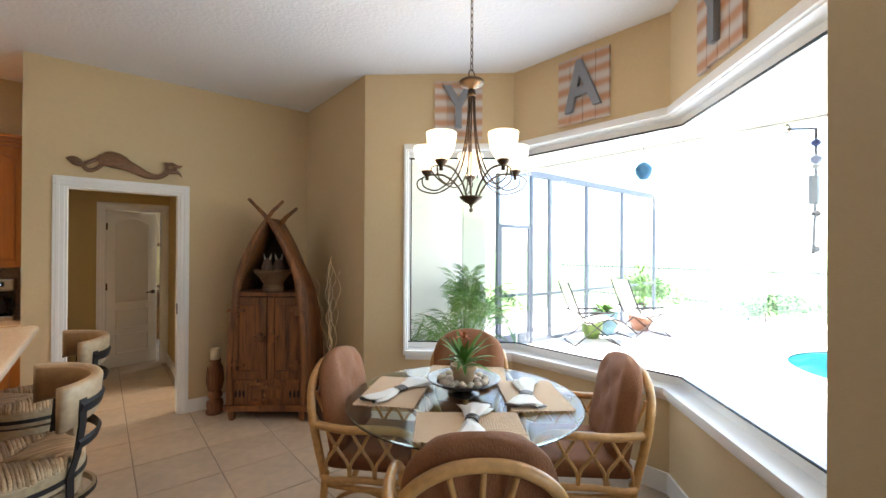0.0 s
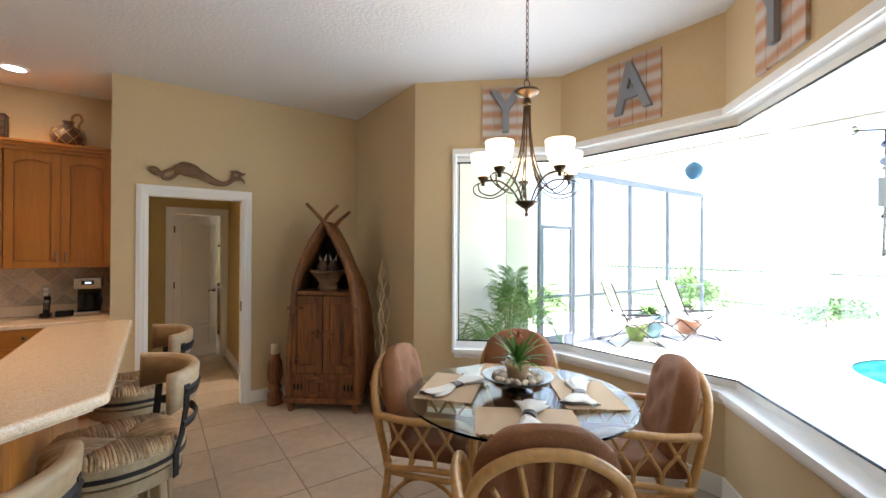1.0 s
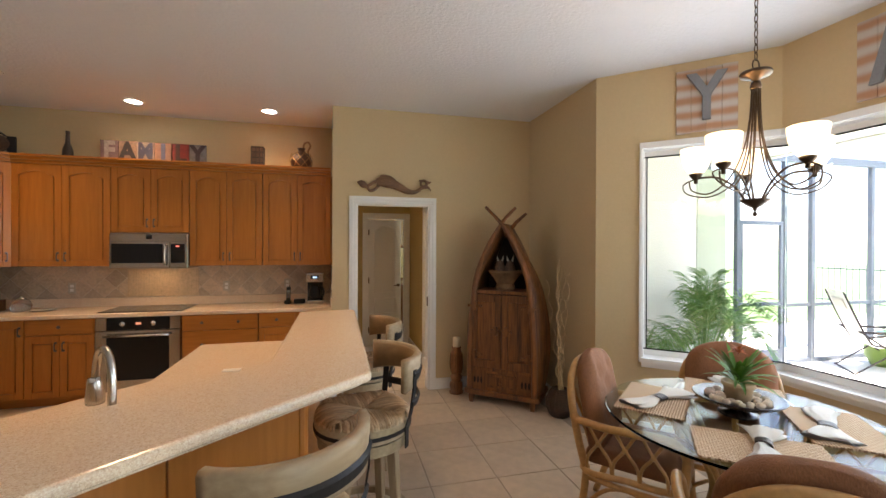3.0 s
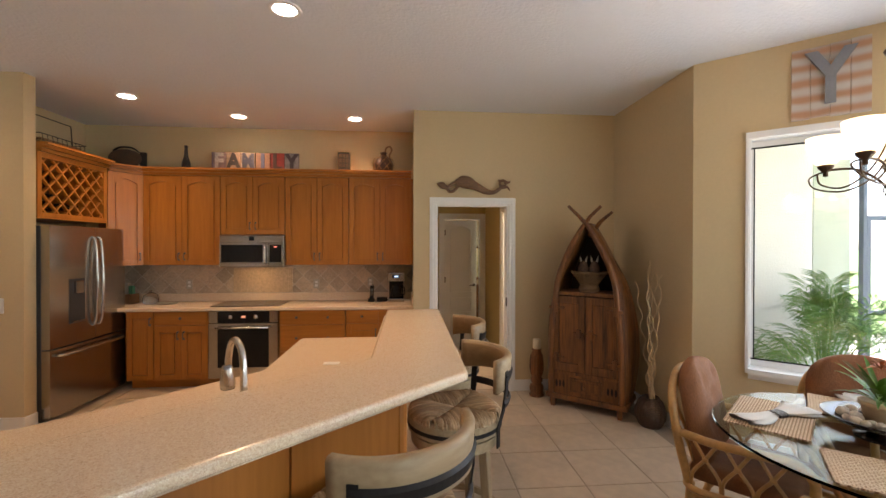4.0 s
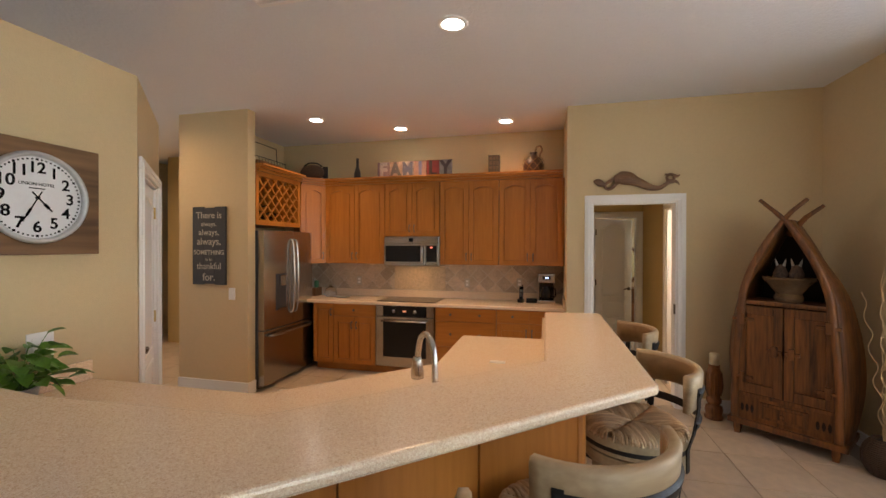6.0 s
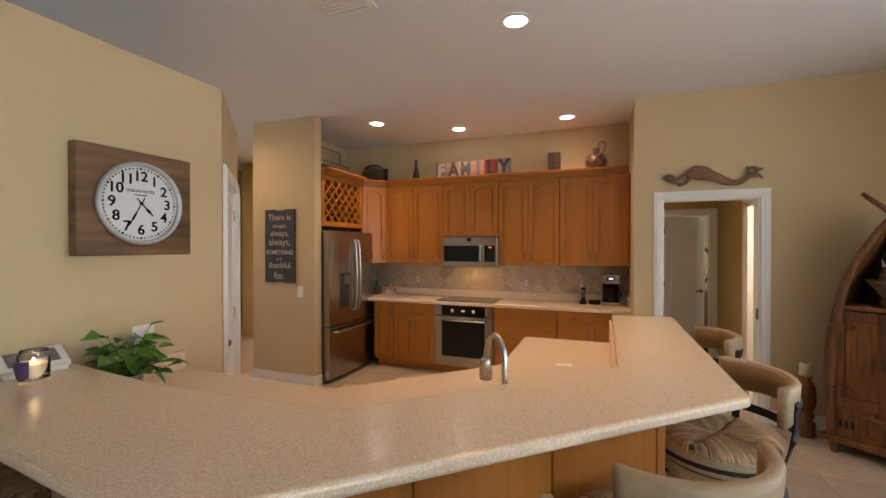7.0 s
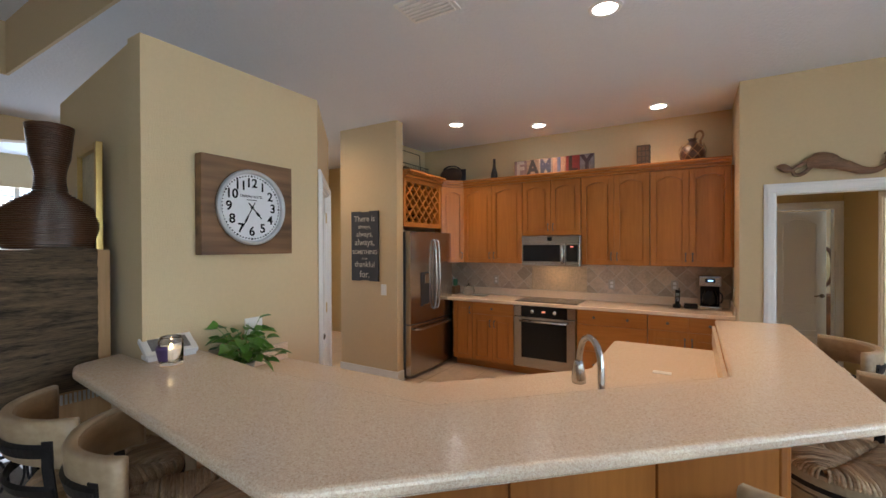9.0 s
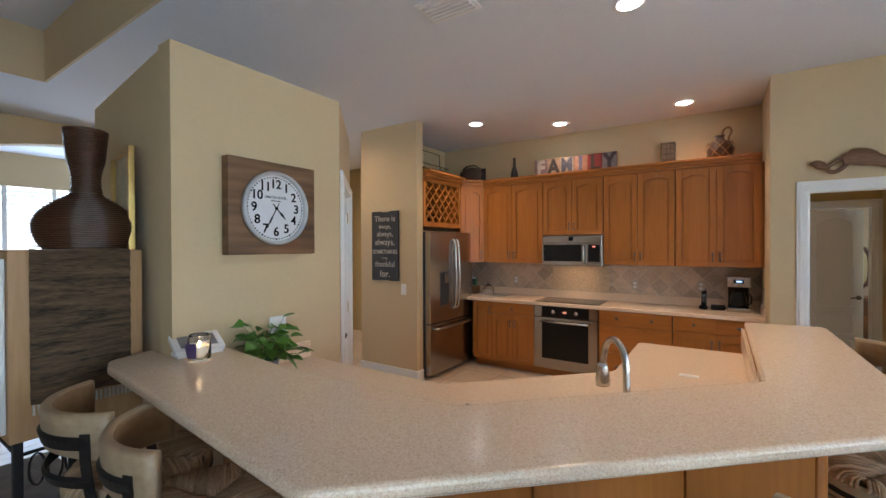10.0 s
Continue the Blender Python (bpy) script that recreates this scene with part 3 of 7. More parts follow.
part("head_liner", band(OPEN, -0.001, 0.13, HEAD - 0.012, HEAD - 0.001), M_WHITE, win)
e0 = (Vector(BAY[1]) - Vector(JAMB)).normalized()
J0 = (JAMB[0] - e0.x * 0.020, JAMB[1] - e0.y * 0.020)
J1 = (JAMB[0] + e0.x * 0.012, JAMB[1] + e0.y * 0.012)
part("side_trim", band([J0, JAMB], -0.022, -0.001, SILL - 0.035, HEAD + 0.045), M_WHITE, win)
part("side_liner", band([JAMB, J1], -0.001, 0.13, SILL, HEAD), M_WHITE, win)
part("frame_bottom", band(OPEN, 0.085, 0.13, SILL + 0.005, SILL + 0.055), M_WHITE, win)
part("frame_top", band(OPEN, 0.085, 0.13, HEAD - 0.055, HEAD - 0.013), M_WHITE, win)
J2 = (JAMB[0] + e0.x * 0.028, JAMB[1] + e0.y * 0.028)
part("frame_side", band([J1, J2], 0.085, 0.13, SILL + 0.055, HEAD - 0.055), M_WHITE, win)
part("gasket", band(OPEN, 0.082, 0.088, SILL + 0.055, SILL + 0.065), M_BLACK, win)
part("gasket", band(OPEN, 0.082, 0.088, HEAD - 0.067, HEAD - 0.055), M_BLACK, win)
part("gasket", band([J2, (J2[0] + e0.x * 0.008, J2[1] + e0.y * 0.008)], 0.082, 0.088, SILL + 0.06, HEAD - 0.06), M_BLACK, win)
g = offset_line(OPEN, 0.105)
for p, q in zip(g, g[1:]):
    e = (q - p).normalized() * 0.004
    pane = part("pane", band([tuple(p + e), tuple(q - e)], -0.003, 0.003, SILL + 0.05, HEAD - 0.05), M_GLASS, win)
    pane.visible_shadow = False


# ---- kitchen ----
def arch_door(bm, w, h, arch=0.045):
    """A cabinet door: rail-and-stile frame with a raised centre panel, arched at its head; local x across, z up, front at -y."""
    s = 0.058
    box(bm, (0, -0.020, 0), (s, 0, h), 0.003)
    box(bm, (w - s, -0.020, 0), (w, 0, h), 0.003)
    box(bm, (s, -0.019, 0), (w - s, 0, s), 0.003)
    n = 8
    top = [(s + (w - 2 * s) * i / n, h - s - 0.012 - arch * (1 - math.sin(math.pi * i / n))) for i in range(n + 1)]
    for y0, y1, inset in ((-0.019, 0, None), (-0.001, 0.003, 0.0), (-0.013, -0.0005, 0.014)):
        if inset is None:
            ring = [(s, h), (w - s, h)] + top[::-1]
        else:
            k = inset
            ring = [(s + k, s + k), (w - s - k, s + k)] + [(min(max(x, s + k), w - s - k), z - k) for x, z in top[::-1]]
        front = [bm.verts.new((x, y0, z)) for x, z in ring]
        back = [bm.verts.new((x, y1, z)) for x, z in ring]
        m = len(ring)
        bm.faces.new(front)
        bm.faces.new(back[::-1])
        for i in range(m):
            bm.faces.new((front[i], back[i], back[(i + 1) % m], front[(i + 1) % m]))
    bmesh.ops.recalc_face_normals(bm, faces=bm.faces[:])
    return bm


def bar_pull(parent, x, z, length=0.075):
    bm = tube([(x, -0.020, z), (x, -0.042, z), (x, -0.045, z + 0.004), (x, -0.045, z + length - 0.004), (x, -0.042, z + length), (x, -0.020, z + length)], 0.0055, 8)
    box(bm, (x - 0.009, -0.024, z - 0.012), (x + 0.009, -0.0195, z + 0.012), 0.003)
    box(bm, (x - 0.009, -0.024, z + length - 0.012), (x + 0.009, -0.0195, z + length + 0.012), 0.003)
    return part("handle", bm, M_PEWTER, parent, "antique pewter pull", True)


def knob(parent, x, z):
    bm = lathe([(0.0, 0.0), (0.006, 0.0), (0.006, 0.012), (0.015, 0.018), (0.016, 0.024), (0.011, 0.029), (0, 0.030)], 14, m=Matrix.Translation((x, -0.020, z)) @ Matrix.Rotation(radians(90), 4, "X"))
    return part("handle", bm, M_PEWTER, parent, "antique pewter knob", True)


M_PEWTER = mat("antique_pewter", (0.20, 0.18, 0.16), 0.4, 0.9, var=0.2, scale=40)


def round_corners_box(w, d, c):
    """A plan rectangle with cut corners, centred on the origin."""
    x, y = w / 2, d / 2
    return [(-x + c, -y), (x - c, -y), (x, -y + c), (x, y - c), (x - c, y), (-x + c, y), (-x, y - c), (-x, -y + c)]


def cabinet(name, label, x0, x1, z0, z1, yf, yb, fronts, group):
    """A cabinet unit; fronts: (kind, x0, x1, z0, z1, pull) in local x from its left edge."""
    t = thing(name, label, "cabinet", pose(x0, yf, 0), group)
    part("body", bx((0.001, 0.004, z0), (x1 - x0 - 0.001, yb - yf, z1), 0.002), M_MAPLE, t)
    for kind, a, b, c, d, pull in fronts:
        if kind == "door":
            o = part("door", arch_door(bmesh.new(), b - a - 0.004, d - c - 0.004, 0.045 if z0 > 1 else 0.0), M_MAPLE, t)
            o.location = (a + 0.002, 0.001, c + 0.002)
            px = b - a - 0.034 if pull[0] == "r" else 0.030
            bar_pull(o, px, 0.06 if pull[1] == "b" else d - c - 0.15)
        else:
            o = part("drawer_front", bx((0, -0.020, 0), (b - a - 0.004, 0, d - c - 0.004), 0.004), M_MAPLE_X, t)
            o.location = (a + 0.002, 0.001, c + 0.002)
            for f in (0.5,) if b - a < 0.62 else (0.26, 0.74):
                knob(o, (b - a - 0.004) * f, (d - c) * 0.5)
    return t


UY, UB, UTOP = 4.745, KIT_Y - 0.004, 2.41
GU = "wall cabinets over the worktop"
for a, b, z0 in ((-2.985, -2.135, 1.37), (-2.130, -1.400, 1.728), (-1.395, -0.660, 1.37), (-0.655, 0.085, 1.37)):
    mid = (b - a) / 2
    cabinet("wall_cabinet", "honey maple wall cabinet with two arched doors" if z0 < 1.5 else "short honey maple wall cabinet above the microwave", a, b, z0, UTOP, UY, UB,
            [("door", 0.0, mid, z0, UTOP, "rb"), ("door", mid, b - a, z0, UTOP, "lb")], GU)
tagged(link("cabinet_filler", bx((0.0855, UY + 0.002, 1.37), (0.109, UB, UTOP)), M_MAPLE), "narrow maple filler strip beside the wall cabinets", "filler strip")
# diagonal corner unit
ca, cb = Vector((-3.215, 4.475)), Vector((-2.990, 4.745))
dv = cb - ca
cc = thing("corner_cabinet", "honey maple diagonal corner wall cabinet with one arched door", "cabinet", pose(ca.x, ca.y, 0, 0, 0, math.degrees(math.atan2(dv.y, dv.x))), GU)
cw = dv.length
part("body", bx((0.002, 0.004, 1.37), (cw - 0.002, 0.25, UTOP), 0.002), M_MAPLE, cc)
o = part("door", arch_door(bmesh.new(), cw - 0.02, UTOP - 1.374), M_MAPLE, cc)
o.location = (0.01, 0.001, 1.372)
bar_pull(o, cw - 0.055, 0.06)

# crown moulding along the cabinets' tops
def crown(pts, z):
    bm = band(pts, -0.030, 0.20, z, z + 0.030)
    band(pts, -0.055, 0.20, z + 0.031, z + 0.060, bm)
    band(pts, -0.085, 0.20, z + 0.061, z + 0.082, bm)
    return bm


cr = tagged(link("crown_moulding", crown([(-3.20, 4.49), (-2.99, 4.735), (0.085, 4.735)], UTOP), M_MAPLE_X), "stepped honey maple crown moulding on the wall cabinets", "moulding")
tagged(link("cabinet_top_board", bx((-2.98, 4.82, UTOP + 0.001), (0.085, UB, UTOP + 0.07)), M_MAPLE_X), "maple dust board on top of the wall cabinets", "board")

# base units
BY = 4.52
GB = "base cabinets along the back wall"
cabinet("base_cabinet", "narrow honey maple base cabinet with one door", -3.03, -2.745, 0.10, 0.868, BY, UB, [("door", 0, 0.285, 0.105, 0.865, "rt")], GB)
cabinet("base_cabinet", "honey maple base cabinet with one drawer over two doors", -2.74, -2.170, 0.10, 0.868, BY, UB,
        [("drawer", 0, 0.57, 0.715, 0.865, ""), ("door", 0, 0.285, 0.105, 0.71, "rt"), ("door", 0.285, 0.57, 0.105, 0.71, "lt")], GB)
cabinet("drawer_cabinet", "honey maple base cabinet with three wide drawers", -1.395, -0.665, 0.10, 0.868, BY, UB,
        [("drawer", 0, 0.73, 0.705, 0.865, ""), ("drawer", 0, 0.73, 0.405, 0.70, ""), ("drawer", 0, 0.73, 0.105, 0.40, "")], GB)
cabinet("base_cabinet", "honey maple base cabinet with two drawers over two doors", -0.66, 0.085, 0.10, 0.868, BY, UB,
        [("drawer", 0, 0.372, 0.715, 0.865, ""), ("drawer", 0.372, 0.745, 0.715, 0.865, ""), ("door", 0, 0.372, 0.105, 0.71, "rt"), ("door", 0.372, 0.745, 0.105, 0.71, "lt")], GB)
tagged(link("toe_kick", bx((-3.03, 4.60, 0.0), (0.10, 4.63, 0.099)), M_MAPLE_X), "recessed maple toe kick under the base cabinets", "toe kick")
tagged(link("kitchen_worktop", prism([(-3.85, 4.47), (0.105, 4.47), (0.105, UB), (-3.85, UB)], 0.870, 0.910, 0.008), M_BAR), "speckled beige solid-surface worktop along the back wall", "worktop")
tagged(link("worktop_upstand", bx((-3.85, UB - 0.02, 0.911), (0.105, UB, 1.005), 0.003), M_BAR), "speckled beige upstand behind the worktop", "upstand")

# oven
ov = thing("wall_oven", "stainless steel built-in oven under the hob", "oven", pose(-2.165, BY, 0))
ow = 0.762
part("body", bx((0, 0.0, 0.105), (ow, 0.5, 0.868), 0.003), M_STEEL, ov)
part("control_panel", bx((0.105, -0.026, 0.735), (ow - 0.105, -0.002, 0.862), 0.003), M_BLACK, ov, "black glass control panel")
part("side_trim", bx((0.004, -0.022, 0.735), (0.102, -0.002, 0.862), 0.004), M_STEEL, ov)
part("side_trim", bx((ow - 0.102, -0.022, 0.735), (ow - 0.004, -0.002, 0.862), 0.004), M_STEEL, ov)
od = part("oven_door", bx((0.004, -0.030, 0.115), (ow - 0.004, -0.002, 0.728), 0.006), M_STEEL, ov)
part("oven_window", bx((0.105, -0.034, 0.235), (ow - 0.105, -0.0305, 0.665), 0.004), M_BLACK, od, "dark oven glass")
hb = tube([(0.115, -0.032, 0.685), (0.115, -0.068, 0.685)], 0.010, 10)
tube([(ow - 0.115, -0.032, 0.685), (ow - 0.115, -0.068, 0.685)], 0.010, 10, hb)
tube([(0.095, -0.070, 0.685), (ow - 0.095, -0.070, 0.685)], 0.013, 12, hb)
part("handle", hb, M_NICKEL, od, "round steel handle", True)
for x in (0.245, ow - 0.245):
    part("knob", lathe([(0, 0), (0.026, 0), (0.023, 0.022), (0, 0.024)], 20, m=Matrix.Translation((x, -0.026, 0.80)) @ Matrix.Rotation(radians(90), 4, "X")), M_NICKEL, ov, "", True)
part("display", bx((ow / 2 - 0.022, -0.029, 0.79), (ow / 2 + 0.022, -0.0265, 0.812)), glow_mat("oven_display", (0.9, 0.16, 0.05), 0.2), ov, "small red lit display")
hob = thing("cooktop", "black glass electric cooktop set in the worktop", "cooktop", pose(-2.16, 4.53, 0.911))
part("glass_plate", bx((0, 0, 0), (0.76, 0.46, 0.007), 0.003), M_BLACK, hob)
for x, y, r in ((0.19, 0.13, 0.09), (0.19, 0.34, 0.07), (0.57, 0.13, 0.07), (0.57, 0.34, 0.10)):
    part("burner_ring", lathe([(r - 0.004, 0.0072), (r, 0.0076), (r + 0.004, 0.0072)], 32, m=Matrix.Translation((x, y, 0))), mat("burner_print", (0.12, 0.12, 0.12), 0.3), hob)

# microwave
mw = thing("microwave", "stainless steel over-the-range microwave", "microwave", pose(-2.125, 4.70, 1.345) @ Matrix.Diagonal((1, 1, 0.84, 1)))
part("body", bx((0, 0, 0), (0.725, 0.375, 0.445), 0.005), M_STEEL, mw)
part("vent_strip", bx((0.004, -0.022, 0.345), (0.721, -0.001, 0.440), 0.004), M_STEEL, mw)
md = part("door", bx((0.004, -0.024, 0.01), (0.555, -0.001, 0.338), 0.004), M_STEEL, mw)
part("door_window", bx((0.022, -0.027, 0.070), (0.490, -0.0245, 0.312), 0.004), M_BLACK, md, "dark glass")
hm = tube([(0.520, -0.024, 0.05), (0.520, -0.055, 0.06), (0.520, -0.060, 0.10), (0.520, -0.060, 0.25), (0.520, -0.055, 0.29), (0.520, -0.024, 0.30)], 0.011, 10)
part("handle", hm, M_NICKEL, md, "curved steel bar handle", True)
part("keypad_panel", bx((0.557, -0.022, 0.01), (0.721, -0.001, 0.338), 0.004), M_STEEL, mw)
part("keypad", bx((0.565, -0.0245, 0.070), (0.700, -0.0215, 0.312), 0.001), M_BLACK, mw, "black glass keypad")
part("clock_display", bx((0.615, -0.026, 0.277), (0.65, -0.0245, 0.290)), glow_mat("micro_display", (1.0, 0.08, 0.05), 0.7), mw, "red lit digits")
part("badge", bx((0.335, -0.0235, 0.37), (0.39, -0.0225, 0.425)), M_BLACK, mw)

# refrigerator, front towards +x
fr = thing("refrigerator", "stainless steel french-door refrigerator with water dispenser", "refrigerator", pose(-3.11, 3.625, 0, 0, 0, 90))
FW = 0.985
part("cabinet_body", bx((0, 0.075, 0.02), (FW, 0.70, 1.77), 0.004), mat("fridge_side", (0.10, 0.10, 0.105), 0.45, 0.4, var=0.05), fr, "dark grey steel sides")


def bowed(x0, x1, z0, z1, sag=0.016):
    """A door slab with a slightly bowed front."""
    bm = bmesh.new()
    n = 8
    ring = [(x0 + (x1 - x0) * i / n, -sag * (1 - (2 * ((x0 + (x1 - x0) * i / n) / FW) - 1) ** 2)) for i in range(n + 1)]
    return prism([(x1, 0.07), (x0, 0.07)] + ring, z0, z1, 0.006, bm, 2)


for x0, x1 in ((0.003, FW * 0.53 - 0.003), (FW * 0.53 + 0.003, FW - 0.003)):
    d = part("door", bowed(x0, x1, 0.665, 1.775), M_STEEL, fr)
    if x0 < 0.1:
        part("dispenser", bx((0.20, -0.016, 0.86), (0.39, -0.006, 1.28), 0.004), mat("dispenser_grey", (0.06, 0.06, 0.065), 0.3, 0.5), d, "dark recessed water dispenser")
        part("dispenser_nozzle", bx((0.25, -0.045, 1.14), (0.34, -0.0165, 1.26), 0.008), M_STEEL, d)
        part("dispenser_tray", bx((0.22, -0.040, 0.87), (0.37, -0.0165, 0.885), 0.003), M_STEEL, d)
    hx = x1 - 0.035 if x0 < 0.1 else x0 + 0.035
    p = smooth_path([(hx, -0.012, 0.80), (hx, -0.050, 0.86), (hx, -0.068, 1.15), (hx, -0.066, 1.30), (hx, -0.050, 1.62), (hx, -0.012, 1.68)], 6)
    part("handle", tube(p, 0.014, 10), M_NICKEL, d, "curved steel bar handle", True)
fz = part("freezer_drawer", bowed(0.003, FW - 0.003, 0.05, 0.655), M_STEEL, fr)
p = smooth_path([(0.07, -0.010, 0.60), (0.12, -0.055, 0.60), (FW / 2, -0.080, 0.60), (FW - 0.12, -0.055, 0.60), (FW - 0.07, -0.010, 0.60)], 6)
part("handle", tube(p, 0.014, 10), M_NICKEL, fz, "curved steel bar handle", True)
for x in (0.08, FW - 0.08):
    part("foot", lathe([(0, 0), (0.02, 0), (0.02, 0.02), (0, 0.02)], 12, m=Matrix.Translation((x, 0.14, 0))), M_BLACK, fr)

# wine rack cabinet over the refrigerator
wr = thing("wine_rack_cabinet", "honey maple lattice wine rack above the refrigerator", "wine rack", pose(-3.20, 3.62, 0, 0, 0, 90))
WW, WZ0, WZ1 = 0.85, 1.835, 2.43
# maple back coloured dark for the shade inside the rack
part("back", bx((0.02, 0.55, WZ0), (WW - 0.02, 0.57, WZ1)), wood_mat("shaded_rack_back", (0.045, 0.018, 0.006), (0.085, 0.036, 0.012), 0.6), wr, "back board with the rack's inner shade in its colour")
for lo, hi in (((0, 0, WZ0), (0.045, 0.56, WZ1)), ((WW - 0.045, 0, WZ0), (WW, 0.56, WZ1)), ((0.045, 0, WZ0), (WW - 0.045, 0.56, WZ0 + 0.055)), ((0.045, 0, WZ1 - 0.05), (WW - 0.045, 0.56, WZ1))):
    part("frame_board", bx(lo, hi, 0.003), M_MAPLE, wr)
u0, u1, w0, w1 = 0.045, WW - 0.045, WZ0 + 0.055, WZ1 - 0.05
for sgn in (1, -1):
    for i in range(-5, 9):
        c = u0 + i * 0.142
        a, b = c, c + (w1 - w0)
        z0, z1 = w0, w1
        if a < u0:
            z0 += u0 - a
            a = u0
        if b > u1:
            z1 -= b - u1
            b = u1
        if b - a < 0.03:
            continue
        if sgn < 0:
            a, b = u0 + u1 - a, u0 + u1 - b
        L = math.hypot(b - a, z1 - z0)
        ang = math.atan2(z1 - z0, b - a)
        m = Matrix.Translation(((a + b) / 2, 0.014 + (0.006 if sgn > 0 else 0), (z0 + z1) / 2)) @ Matrix.Rotation(-ang, 4, "Y")
        part("lattice_slat", bx((-L / 2, -0.005, -0.0075), (L / 2, 0.022, 0.0075), 0, m=m), M_MAPLE, wr)
tagged(link("crown_moulding", crown([(-3.20, 3.625), (-3.20, 4.47)], WZ1), M_MAPLE_X), "stepped maple crown moulding on the wine rack", "moulding")
for i, (u, w) in enumerate(((0.14, 0.10), (0.26, 0.12), (0.20, 0.20), (0.38, 0.10), (0.48, 0.12))):
    bt = lathe([(0, 0), (0.036, 0.003), (0.037, 0.19), (0.014, 0.23), (0.013, 0.28), (0.016, 0.285), (0.015, 0.30), (0, 0.30)], 16, m=pose(-3.20 - 0.33, 3.62 + u, WZ0 + w + 0.02, 0, 90, 0))
    tagged(link("wine_bottle", bt, mat("bottle_glass", (0.01, 0.014, 0.01), 0.08), True), "dark glass wine bottle lying in the rack", "bottle", "bottles in the wine rack")

# lamps in the ceiling
M_CAN = glow_mat("can_light_lens", (1.0, 0.93, 0.80), 5)
for x, y in ((-2.705, 4.015), (-1.864, 4.581), (-0.563, 4.561), (-0.71, 2.34)):
    t = thing("recessed_light", "round white recessed ceiling light, switched on", "ceiling light", pose(x, y, CEIL), "recessed lights in the kitchen ceiling")
    part("trim_ring", lathe([(0.072, -0.001), (0.074, -0.008), (0.098, -0.006), (0.100, -0.001)], 36), M_WHITE, t, "", True)
    part("lens", lathe([(0, -0.004), (0.073, -0.004), (0.073, -0.002), (0, -0.002)], 36), M_CAN, t, "glowing lens")
    spot_lamp("can_lamp", x, y, CEIL - 0.02, CAN_W * (2.0 if y < 3 else 1.05), WARM, 122)
# lamp under the microwave, over the hob
area_lamp("hob_lamp", (-1.76, 4.84, 1.338), (-1.76, 4.86, 0.9), 0.30, 0.10, 0.22, WARM)
# unseen fixtures, added to give the side hall its warm light
for x, y, watts in ((-4.75, 4.5, 18.0), (-4.15, 2.75, 8.5)):
    t = thing("recessed_light", "unseen round white recessed light assumed in the side hall", "ceiling light", pose(x, y, CEIL), "recessed lights in the side hall")
    part("trim_ring", lathe([(0.072, -0.001), (0.074, -0.008), (0.098, -0.006), (0.100, -0.001)], 36), M_WHITE, t, "", True)
    part("lens", lathe([(0, -0.004), (0.073, -0.004), (0.073, -0.002), (0, -0.002)], 36), M_CAN, t, "glowing lens")
    spot_lamp("assumed_hall_lamp", x, y, CEIL - 0.02, watts, WARM, 168)
vt = thing("ceiling_vent", "white slatted air vent in the ceiling", "air vent", pose(-1.635, 1.748, CEIL - 0.0125))
part("frame", bx((-0.17, -0.12, 0.0), (0.17, 0.12, 0.012), 0.004), M_WHITE, vt)
for i in range(6):
    part("slat", bx((-0.145, -0.095 + i * 0.034, -0.012), (0.145, -0.072 + i * 0.034, -0.002), 0.002, m=Matrix.Translation((0, 0, 0))), M_WHITE, vt)

# on the worktop
cm = thing("coffee_maker", "black and steel drip coffee maker on the worktop", "coffee maker", pose(-0.195, 4.76, 0.911))
part("base", bx((0, 0, 0), (0.20, 0.24, 0.045), 0.008), M_STEEL, cm)
part("column", bx((0.012, 0.13, 0.045), (0.188, 0.24, 0.27), 0.006), M_BLACK, cm)
part("head", bx((0.0, 0.0, 0.255), (0.20, 0.24, 0.36), 0.010), M_STEEL, cm)
part("display", bx((0.055, -0.003, 0.295), (0.145, 0.0005, 0.335), 0.002), M_BLACK, cm)
part("digits", bx((0.08, -0.0045, 0.307), (0.125, -0.0035, 0.322)), glow_mat("coffee_digits", (0.35, 0.6, 1.0), 0.5), cm)
part("carafe", lathe([(0, 0.047), (0.062, 0.05), (0.075, 0.09), (0.07, 0.15), (0.05, 0.19), (0.052, 0.205), (0, 0.206)], 24, m=Matrix.Translation((0.10, 0.075, 0))), M_BLACK, cm, "dark glass carafe", True)
part("carafe_handle", tube(smooth_path([(0.165, 0.03, 0.19), (0.20, 0.0, 0.18), (0.20, 0.0, 0.10), (0.17, 0.03, 0.09)], 5), 0.008, 8), M_BLACK, cm)
ph = thing("cordless_phone", "black cordless telephone handset standing in its cradle", "telephone", pose(-0.40, 4.86, 0.911, 0, 0, -8))
part("cradle", prism(round_corners_box(0.075, 0.085, 0.015), 0.0, 0.042, 0.006), M_BLACK, ph, "black plastic cradle")
hs_m = Matrix.Translation((0, 0.012, 0.03)) @ Matrix.Rotation(radians(-10), 4, "X")
hs = part("handset", bx((-0.024, -0.014, 0.0), (0.024, 0.014, 0.165), 0.009, 3, m=hs_m), M_BLACK, ph, "black plastic handset", True)
part("screen", bx((-0.017, -0.0160, 0.098), (0.017, -0.0138, 0.128), 0.001, m=hs_m), mat("grey_screen", (0.22, 0.25, 0.24), 0.2), hs, "grey display")
for r_ in range(4):
    for c_ in range(3):
        part("key", bx((-0.017 + 0.0125 * c_, -0.0162, 0.040 + 0.0135 * r_), (-0.008 + 0.0125 * c_, -0.0138, 0.049 + 0.0135 * r_), 0.001, m=hs_m), M_STEEL, hs)
part("aerial", tube([(0.016, 0.018, 0.185), (0.016, 0.022, 0.215)], 0.005, 8), M_BLACK, ph)
